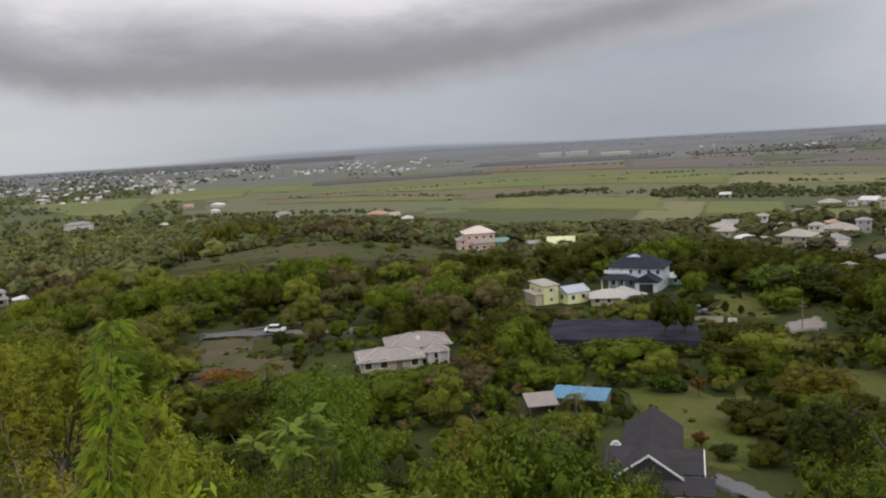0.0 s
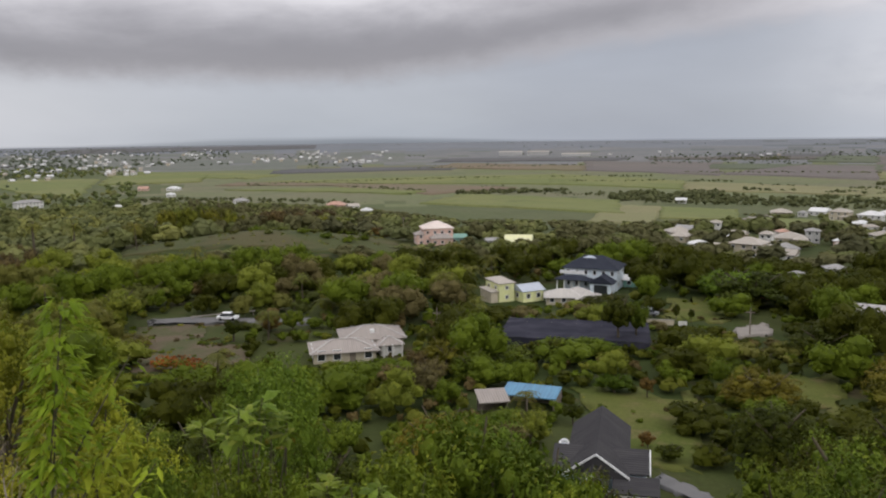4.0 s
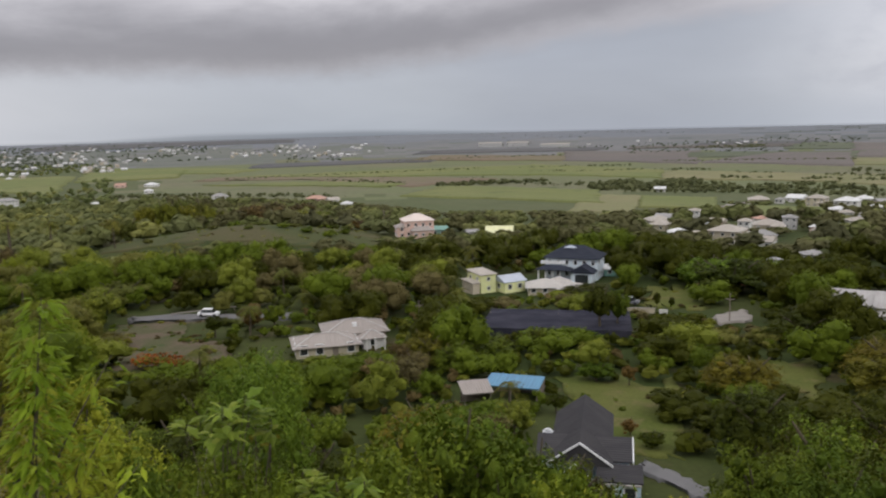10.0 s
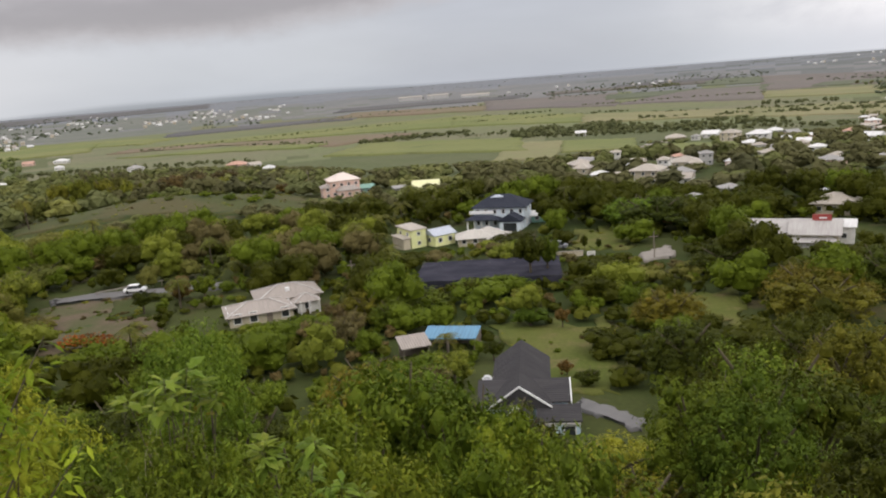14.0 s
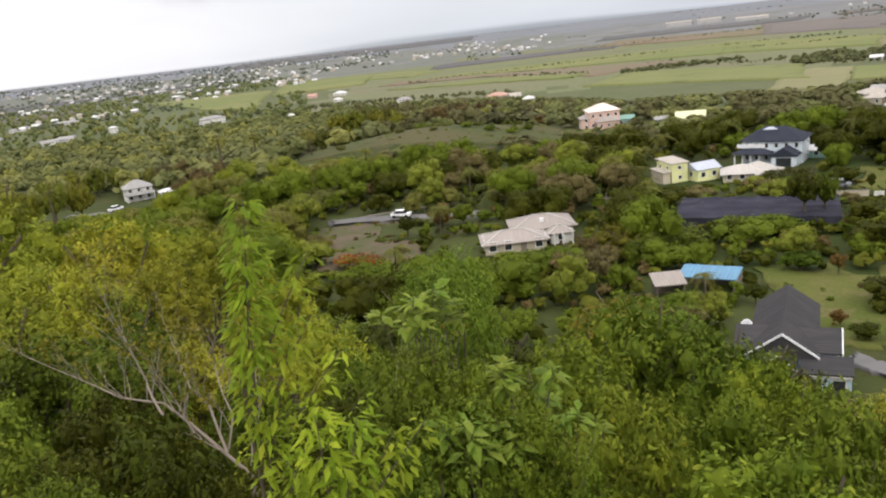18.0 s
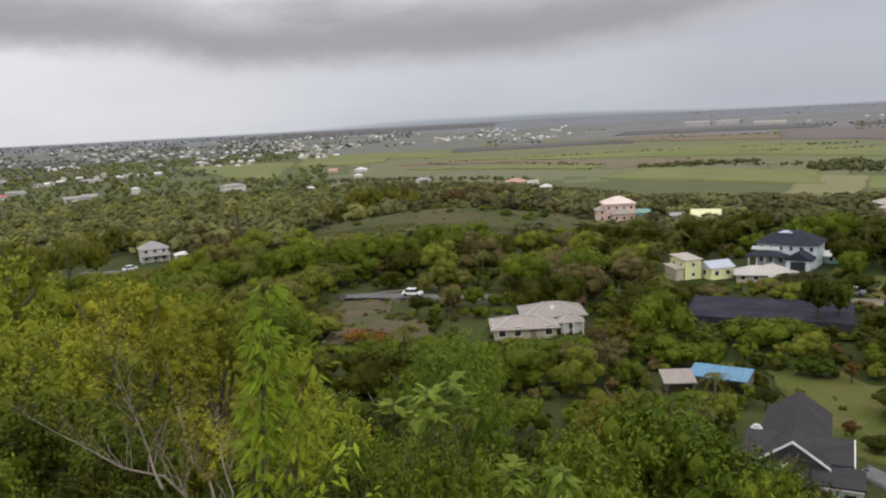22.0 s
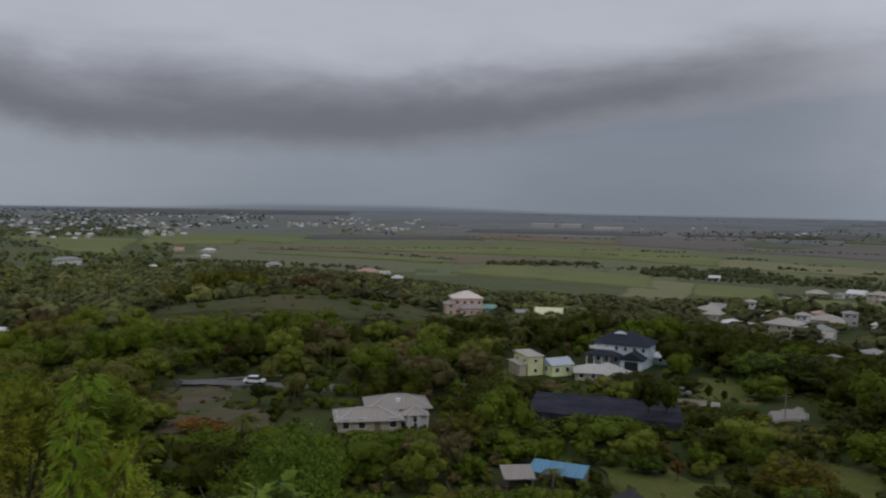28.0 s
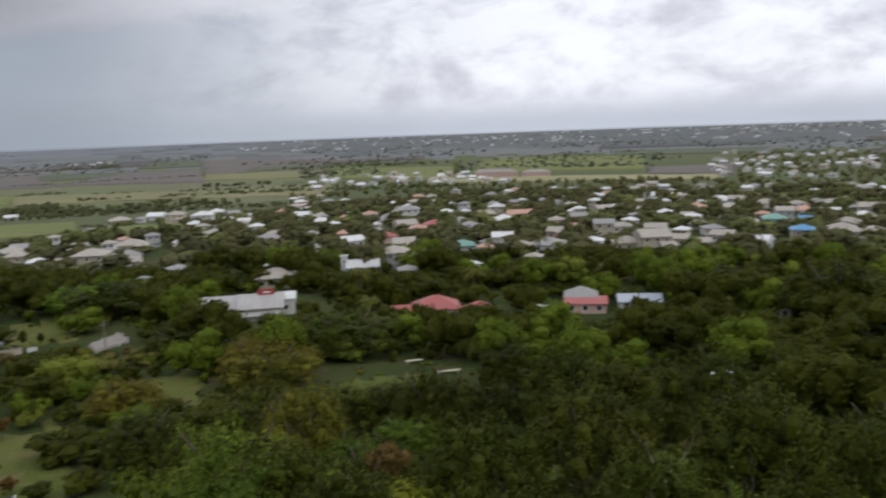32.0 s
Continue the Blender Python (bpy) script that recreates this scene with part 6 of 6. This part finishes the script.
for kind in ("broad", "olive", "dry"):
    joined("weeds", [q for q in tufts if int(q[4] * 300) % 3 == ("broad", "olive", "dry").index(kind)], BUSH_T, WOODS[kind], "tufts of weeds and low scrub on open ground")
for kind in ("broad", "dark", "olive", "dry", "dome", "near"):
    joined("woods", [q for q in rows if pick(q[0], q[1], q[4]) == kind], LIGHT_CROWN[kind], WOODS[kind], "dense mixed woods between the houses")
    joined("undergrowth", [q for q in low if pick(q[0] + 3, q[1], q[4]) == kind], BUSH_T, WOODS[kind], "low bushes and undergrowth between the trees")
    joined("far_woods", [(q[0], q[1], q[2], q[3] * 1.45, q[4]) for q in more if pick(q[0], q[1], q[4]) == kind], FAR_T, HAZED_WOODS[kind], "woods and garden trees round the town")
    joined("outer_woods", [q for q in outer if pick(q[0], q[1], q[4]) == kind], OUTER_T, HAZED_WOODS[kind], "garden trees between the far houses")
# hedges and tree lines of the plain: azimuth, distance at both ends, tree height
LINES = [(-4.9, 744, 2.3, 790, 11), (-4.9, 752, 2.3, 800, 11), (5.4, 660, 13.4, 680, 14), (5.4, 690, 13.4, 715, 14), (5.4, 720, 13.4, 740, 13), (10.1, 745, 21, 720, 9), (-6, 985, -2.5, 1000, 9), (21.7, 960, 27, 960, 10), (12.6, 1700, 16.5, 1800, 12), (12.6, 1780, 16.5, 1880, 12),
         (-13.4, 905, -7.2, 800, 7), (-34, 830, -12, 640, 8), (-30, 760, -24, 740, 10), (-20, 1000, 8, 1120, 6), (-3, 760, 7, 720, 8), (6, 660, 20, 640, 12), (6, 690, 24, 660, 11), (8, 640, 30, 600, 9),
         (-8, 1400, 4, 1500, 8), (2, 980, 14, 1000, 6), (10, 1200, 22, 1240, 8), (14, 820, 40, 760, 9), (20, 880, 36, 840, 8), (26, 1150, 31, 1120, 9), (30, 700, 56, 640, 9),
         (44, 760, 70, 700, 10)]
for rowset in (FIELDS_MID, FIELDS_FAR, FIELDS_RIGHT):
    for q in rowset[::2]:
        LINES.append((q[6], q[7], q[4], q[5], 5))
rnd = random.Random(8)
rows = []
for a0, r0, a1, r1, h in LINES:
    m = int(math.radians(abs(a1 - a0)) * (r0 + r1) / 2 / 4.5)
    for i in range(m):
        if noise.noise(Vector((i * 0.07, a0, r0 * 0.01))) > (-0.2 if h > 5.5 else 0.16):
            for _ in range(3):
                f = i / m
                hh = h * 0.62 * rnd.uniform(0.3, 1.0) ** 1.3
                rows.append((a0 + (a1 - a0) * f + rnd.uniform(-0.5, 0.5), r0 + (r1 - r0) * f + rnd.uniform(-16, 16), hh, hh * rnd.uniform(1.2, 2.0), rnd.random()))
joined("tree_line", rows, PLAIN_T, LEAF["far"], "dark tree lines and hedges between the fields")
rows = []
for _ in range(7600):
    az, el = rnd.uniform(-60, 74), rnd.uniform(0.72, 3.3)
    r = 60 / math.tan(radians(el))
    if el < 1.5:
        r = rnd.uniform(1900, 4100)
    n = noise.noise(Vector((az * 0.16, math.log(r) * 5.0, 1.5)))
    keep = -0.1 if az < -12 or az > 26 else 0.05
    if n > keep + (0.16 if az > -20 and r > 1900 else 0.0) and not (-34 < az < 28 and r < 1500):
        h = rnd.uniform(2.5, 6.5)
        rows.append((az, r, h, h * rnd.uniform(1.0, 2.4), rnd.random()))
for _ in range(2400):  # garden trees of the far western district
    az, r, h = rnd.uniform(-62, -21), rnd.uniform(1650, 3700), rnd.uniform(4, 8)
    if noise.noise(Vector((az * 0.3, r * 0.004, 6.0))) > -0.22 + max(0, az + 34) * 0.03:
        rows.append((az, r, h, h * rnd.uniform(1.2, 2.6), rnd.random()))
joined("plain_trees", rows, PLAIN_T, LEAF["plain"], "scrub and trees far over the plain, greyed with haze")

# ---------------------------------------------------------------- plants close to the viewer
def sapling(az, r, top, shoots, leaf, size, seed, label, droop=0.35, slim=0.42, tip_only=False, reach=0.17, name="sapling"):
    """A slender plant: leaning shoots with leaves round them. shoots: sideways, away, down from the top, length, leaves."""
    rnd = np.random.RandomState(seed)
    x, y, z = spot(az, r)
    ob = root(name, az, r, 0, label, "plant")
    height = top - z
    first = np.array([0, 0, height - shoots[0][2] - shoots[0][3]])
    V, T = [], []
    limb(V, T, (0, 0, -0.5), first, 0.035, 0.016, 6, 0.02)
    part("stem", mesh_from("stem", np.concatenate(V), np.concatenate(T), [BARK], None, True), None, ob)
    for sx, sy, down, length, count in shoots:
        V, T = [], []
        tip = np.array([sx, sy, height - down])
        foot = np.array([sx * 0.35, sy * 0.35, height - down - length])
        limb(V, T, foot, tip, 0.008, 0.003, 5, rnd.uniform(-0.05, 0.05))
        twig = part("shoot", mesh_from("shoot", np.concatenate(V), np.concatenate(T), [BARK], None, True), None, ob)
        f = 1 - rnd.uniform(0, 0.16, count) if tip_only else rnd.uniform(0.02, 1, count) ** 0.85
        a = rnd.uniform(0, 6.283, count)
        out = np.stack([np.cos(a), np.sin(a), np.zeros(count)], -1)
        far = ((0.01 if tip_only else 0.04) + reach * (0.1 if tip_only else 1.0) * np.sqrt(1 - 0.8 * f) * rnd.uniform(0.2, 1.0, count))[:, None]
        c = foot + (tip - foot) * f[:, None] + out * far
        long = unit(out * (1 - droop) + np.array([0, 0, -droop * 0.8 + (0.25 if tip_only else 0.0)]) + rnd.normal(size=(count, 3)) * 0.28)
        wide = unit(np.cross(long, np.array([0, 0, 1.0])) + rnd.normal(size=(count, 3)) * 0.25)
        n = np.cross(wide, long)
        s = size * rnd.uniform(0.6, 1.25, (count, 1))
        g = np.array([0, 0, -1.0])
        row = [c, c + long * s * 0.45 + wide * s * slim * 0.5 - n * s * 0.05, c + long * s * 0.5, c + long * s * 0.45 - wide * s * slim * 0.5 - n * s * 0.05, c + long * s + g * s * 0.28]
        v = np.stack(row, 1).reshape(-1, 3)
        i = np.arange(count)[:, None] * 5
        t = np.concatenate([i + np.array([q]) for q in ((0, 1, 2), (0, 2, 3), (1, 4, 2), (2, 4, 3))])
        tagged(part("foliage", mesh_from("foliage", v, t, [leaf]), None, twig), kind="stuff")
    return ob


sapling(-34.2, 6.0, 58.92, [(0.25, 0, 0, 1.2, 230), (0.20, 0.05, 0.42, 1.2, 190), (0.10, 0, 0.9, 1.3, 140), (0.66, 0.05, 0.48, 0.7, 46), (0.60, -0.05, 0.95, 0.6, 46),
                           (0.78, 0, 1.3, 0.6, 60), (0.40, 0, 1.15, 0.8, 60), (0.55, 0.1, 1.75, 0.7, 80), (0.15, 0, 1.7, 0.7, 60), (0.88, 0, 1.75, 0.6, 66), (0.5, -0.1, 2.2, 0.6, 70)],
        LEAF["lime"], 0.120, 1, "tall lime-green sapling with drooping pointed leaves", 0.26, 0.40, False, 0.15)
for az, r, el, n, seed in [(-21.6, 7.5, 18.3, 4, 2), (-19.3, 7.8, 18.6, 4, 3), (-13.4, 7.2, 23.2, 4, 4), (-15.6, 6.4, 27.2, 4, 6), (-17.4, 6.2, 27.6, 3, 7), (-10.6, 8.0, 26.5, 3, 8)]:
    rnd = random.Random(seed)
    sapling(az, r, 60 - r * math.tan(radians(el)), [(rnd.uniform(-0.32, 0.32), rnd.uniform(-0.2, 0.2), rnd.uniform(0, 0.3), 0.9, 13) for _ in range(n + 2)],
            LEAF["pale"], 0.20, seed, "shrub with rosettes of broad pale green leaves", 0.12, 0.44, True, name="shrub")
sapling(-53.2, 8.0, 58.4, [(0, 0, 0, 1.4, 110), (0.22, 0.1, 0.35, 1.0, 70), (-0.4, 0.1, 0.2, 1.3, 100), (0.36, 0, 0.65, 0.8, 50), (0.1, 0, 0.8, 0.9, 70), (0.3, 0, 0.95, 0.8, 50)],
        LEAF["lime"], 0.11, 5, "bright green bush with small pointed leaves", 0.2, 0.42, False, 0.25)


sapling(-29.4, 5.5, 57.35, [(0, 0, 0, 0.9, 90), (0.3, 0.1, 0.12, 0.7, 70), (-0.25, 0.0, 0.3, 0.6, 60), (0.55, 0.1, 0.3, 0.6, 60), (0.8, 0.0, 0.2, 0.6, 50)],
        LEAF["lime"], 0.135, 12, "low lime-green sapling with drooping pointed leaves", 0.3, 0.42, False, 0.16)
# leafy bushes under the taller stems; dark leaf colour stands in for the shaded hollow below the bare limbs
for az, r, el, w, kind in [(-22.3, 6.9, 21.6, 1.3, "fine"), (-19.2, 7.0, 21.8, 1.4, "fresh"), (-20.8, 6.3, 25.5, 1.5, "fine"), (-13.6, 6.5, 25.8, 1.2, "fresh"), (-24.6, 7.0, 24.8, 1.3, "fine"), (-17.0, 6.8, 26.0, 1.4, "fine"),
                           (-38.5, 13.0, 24.0, 3.2, "dark"), (-42.0, 12.0, 25.5, 3.0, "dark"), (-35.5, 13.5, 24.5, 2.8, "dark"), (-46.0, 11.0, 27.0, 2.6, "dark"), (-39.5, 9.5, 29.5, 2.2, "dark"), (-28.5, 12.0, 23.0, 2.4, "dark"), (-40.5, 12.5, 22.5, 3.4, "dark"), (-45.0, 13.0, 22.5, 3.2, "dark")]:
    tree(az, r, 60 - r * math.tan(radians(el)) - spot(az, r)[2], w, kind, "bush")


for az, r, h, w, kind in ((-21.3, 147, 5.2, 5.4, "dark"), (-18.9, 151, 5.6, 6.0, "russet"), (-28.6, 171, 9.0, 11.0, "olive"), (-17.2, 155, 5.0, 6.0, "broad"), (-30.6, 160, 7.0, 8.0, "dome")):
    tree(az, r, h, w, kind)


def bare_tree(az, r, foot_el, seed, label, paths, leaves=420, size=1.0, twigs=3):
    """A half-bare tree: pale crooked limbs along paths (across, up from the foot), forked twigs off them, sparse leaves at the ends."""
    rnd = np.random.RandomState(seed)
    x, y, z = spot(az, r)
    ob = root("bare_tree", az, r, 0, label, "tree")
    foot = np.array([0.0, 0.0, 60 - r * math.tan(radians(foot_el)) - z])
    V, T, ends = [], [], []
    limb(V, T, (0.15, 0, -0.5), foot, 0.055 * size, 0.042 * size, 7, 0.02)
    part("trunk", mesh_from("trunk", np.concatenate(V), np.concatenate(T), [PALE_BARK], None, True), None, ob)

    def grow(V, T, p, d, length, thick, level):
        q = p + d * length
        limb(V, T, p, q, thick, thick * 0.66, 5 if level < 2 else 4, rnd.uniform(-0.06, 0.06))
        if level >= 4 or length < 0.07:
            ends.append(q)
            return
        for _ in range(2):
            turn = rnd.normal(size=3) * np.array([0.42, 0.42, 0.25])
            turn[2] = abs(turn[2]) * 0.8
            grow(V, T, q, unit(d + turn), length * rnd.uniform(0.6, 0.85), thick * 0.62, level + 1)

    for start, points in paths:
        V, T = [], []
        line = [foot + np.array([a * size, (0.12 + 0.25 * rnd.uniform(-1, 1)) * abs(b) * size, b * size]) for a, b in points]
        line[0] = foot + np.array([points[0][0] * size, 0.0, points[0][1] * size])
        n = len(line) - 1
        for i in range(n):
            t0, t1 = start * (1 - 0.75 * i / n), start * (1 - 0.75 * (i + 1) / n)
            limb(V, T, line[i], line[i + 1], t0 * size, t1 * size, 6, rnd.uniform(-0.05, 0.05))
            way = unit(line[i + 1] - line[i])
            for _ in range(twigs if i else 1):
                f = rnd.uniform(0.3, 1.0)
                side = unit(way * 0.5 + np.array([rnd.uniform(-0.7, 0.7), rnd.uniform(-0.6, 0.6), rnd.uniform(0.5, 1.0)]))
                grow(V, T, line[i] + (line[i + 1] - line[i]) * f, side, rnd.uniform(0.2, 0.38) * size, t1 * 0.55 * size, 2)
        grow(V, T, line[-1], unit(line[-1] - line[-2]), 0.3 * size, start * 0.22 * size, 1)
        part("limb", mesh_from("limb", np.concatenate(V), np.concatenate(T), [PALE_BARK], None, True), None, ob, "pale crooked limb")
    ends = np.array(ends)
    c = ends[rnd.randint(0, len(ends), leaves)] + rnd.normal(size=(leaves, 3)) * 0.10
    v, t = leaf_cards(c, unit(rnd.normal(size=(leaves, 3)) + np.array([0, 0, 0.6])), 0.085, rnd, 0.5)
    tagged(part("foliage", mesh_from("foliage", v, t, [LEAF["golden"]]), None, ob, "sparse yellowish brown leaves"), kind="stuff")
    return ob


bare_tree(-35.1, 10.6, 28.2, 4, "half-bare tree with pale forked branches", [
    (0.030, [(0, 0), (-0.3, 0.4), (-0.95, 1.15), (-1.45, 1.4), (-2.1, 1.9)]), (0.020, [(-0.95, 1.15), (-1.12, 1.5), (-1.3, 2.2), (-1.4, 2.7)]),
    (0.022, [(-0.25, 0.4), (-0.37, 1.0), (-0.55, 1.4), (-0.7, 2.0)]), (0.018, [(-0.22, 0.45), (-0.08, 0.95), (-0.2, 1.5), (-0.15, 2.1)]),
    (0.016, [(-0.62, 0.8), (-0.75, 1.3), (-0.95, 1.9)]), (0.016, [(0, 0), (0.12, 0.5), (0.3, 1.0), (0.35, 1.5)])], 1300, 1.0, 5)
bare_tree(-23.2, 8.2, 28.5, 9, "thin dead branches among the leaves", [(0.018, [(0, 0), (0.16, 0.25), (0.32, 0.55)]), (0.014, [(0.1, 0.15), (-0.05, 0.4), (-0.02, 0.6)])], 40, 1.0, 1)
bare_tree(53.6, 26.0, 23.6, 6, "thin pale branches in the dark trees", [(0.026, [(0, 0), (-0.35, 0.3), (-0.6, 0.7)]), (0.026, [(0, 0), (0.35, 0.3), (0.65, 0.75)])], 120)


def flowering(az, r, h, w, seed):
    rnd = np.random.RandomState(seed)
    ob = root("flowering_bush", az, r, 0, "bush with orange-red blossom", "bush")
    part("leaves", CROWN["olive"][seed % 3], None, ob, "", Matrix.Translation((0, 0, h * 0.45)) @ Matrix.Diagonal((w / 2, w / 2, h * 0.5, 1)))
    m = 130
    q = unit(rnd.normal(size=(m, 3)))
    q[:, 2] = np.abs(q[:, 2])
    c = q * np.array([w * 0.5, w * 0.5, h * 0.5]) * rnd.uniform(0.8, 1.1, (m, 1)) + np.array([0, 0, h * 0.5])
    v, t = leaf_cards(c, unit(q + rnd.normal(size=(m, 3)) * 0.5), 0.34, rnd, 0.8)
    part("blossom", mesh_from("blossom", v, t, [LEAF["flower"]]), None, ob, "orange-red blossom")


for az, r, h, w, s in [(-29.3, 134, 2.4, 3.6, 0), (-26.0, 129, 2.4, 4.2, 1), (-24.9, 128, 2.6, 4.6, 2), (-23.9, 127, 2.2, 3.8, 3)]:
    flowering(az, r, h, w, s)

# ---------------------------------------------------------------- cars, walls and clutter
def car(az, r, yaw, paint, label, dz=0.47):
    ob = root("car", az, r, yaw, label, "car", dz=dz)
    bm = bmesh.new()
    slab(bm, -2.15, 2.15, -0.86, 0.86, 0.32, 0.92)
    bmesh.ops.bevel(bm, geom=bm.edges[:], offset=0.12, segments=2, affect="EDGES")
    part("body", bm, paint, ob)
    bm = bmesh.new()
    v = [bm.verts.new(p) for p in ((-1.5, -0.8, 0.9), (1.35, -0.8, 0.9), (1.35, 0.8, 0.9), (-1.5, 0.8, 0.9), (-1.1, -0.66, 1.5), (0.75, -0.66, 1.5), (0.75, 0.66, 1.5), (-1.1, 0.66, 1.5))]
    for q in ((0, 1, 5, 4), (1, 2, 6, 5), (2, 3, 7, 6), (3, 0, 4, 7)):
        bm.faces.new([v[i] for i in q])
    part("windows", bm, GLASS, ob, "dark car glass")
    box_part("car_roof", -1.12, 0.78, -0.68, 0.68, 1.5, 1.56, paint, ob)
    for x in (-1.35, 1.35):
        for y in (-0.78, 0.78):
            bm = bmesh.new()
            bmesh.ops.create_cone(bm, segments=14, radius1=0.32, radius2=0.32, depth=0.22, cap_ends=True, matrix=Matrix.Translation((x, y, 0.32)) @ pose(0, 0, 0, 90))
            part("wheel", bm, TYRE, ob)
    return ob


car(-21.6, 167.4, -20, CAR_WHITE, "small white car on the road below the woods", 0.55)
rail = root("guard_rail", -21.9, 172.0, 8, "pale roadside guard rail along the verge", "guard rail", dz=0.45)
box_part("rail", -6.6, 6.6, -0.04, 0.04, 0.45, 0.75, CONCRETE, rail)
for x in np.linspace(-6.2, 6.2, 8):
    box_part("post", x - 0.06, x + 0.06, 0.045, 0.15, -0.6, 0.7, WOOD, rail)
car(8.0, 167.5, -10, CAR_GREY, "grey car parked beside the lawn", 0.3)
car(-40.6, 250.5, 30, CAR_WHITE, "white car on the lane by the white house", 0.5)
w = root("garden_wall", 9.2, 160.0, 4, "low whitish garden wall beside the lawn", "wall")
box_part("wall", -4.4, 1.6, -0.15, 0.15, -0.8, 1.0, WALL[1], w)
box_part("wall", 2.4, 4.0, -0.15, 0.15, -0.8, 0.8, WALL[0], w)
box_part("coping", -4.5, 1.7, -0.2, 0.2, 1.004, 1.1, CONCRETE, w)
for az, r, h in [(-6.9, 150, 4), (14.7, 154, 5), (-9.2, 320, 9), (38.6, 130, 6), (43.9, 700, 14)]:
    p = root("utility_pole", az, r, 0, "grey wooden utility pole with a crossarm", "pole")
    bm = bmesh.new()
    bmesh.ops.create_cone(bm, segments=8, radius1=0.13, radius2=0.09, depth=h + 1, cap_ends=True, matrix=Matrix.Translation((0, 0, h / 2)))
    part("pole", bm, WOOD, p)
    box_part("crossarm", -0.8, 0.8, -0.06, 0.06, h - 0.6, h - 0.45, WOOD, p)
for az, r, w in [(38.1, 114, 3.4), (35.6, 121, 2.6)]:
    b = root("garden_bench", az, r, 12, "pale concrete garden bench in the clearing", "bench", dz=0.2)
    box_part("seat", -w / 2, w / 2, -0.3, 0.3, 0.42, 0.52, WALL[1], b)
    for x in (-w * 0.38, w * 0.38):
        box_part("leg", x - 0.1, x + 0.1, -0.25, 0.25, -0.3, 0.416, CONCRETE, b)
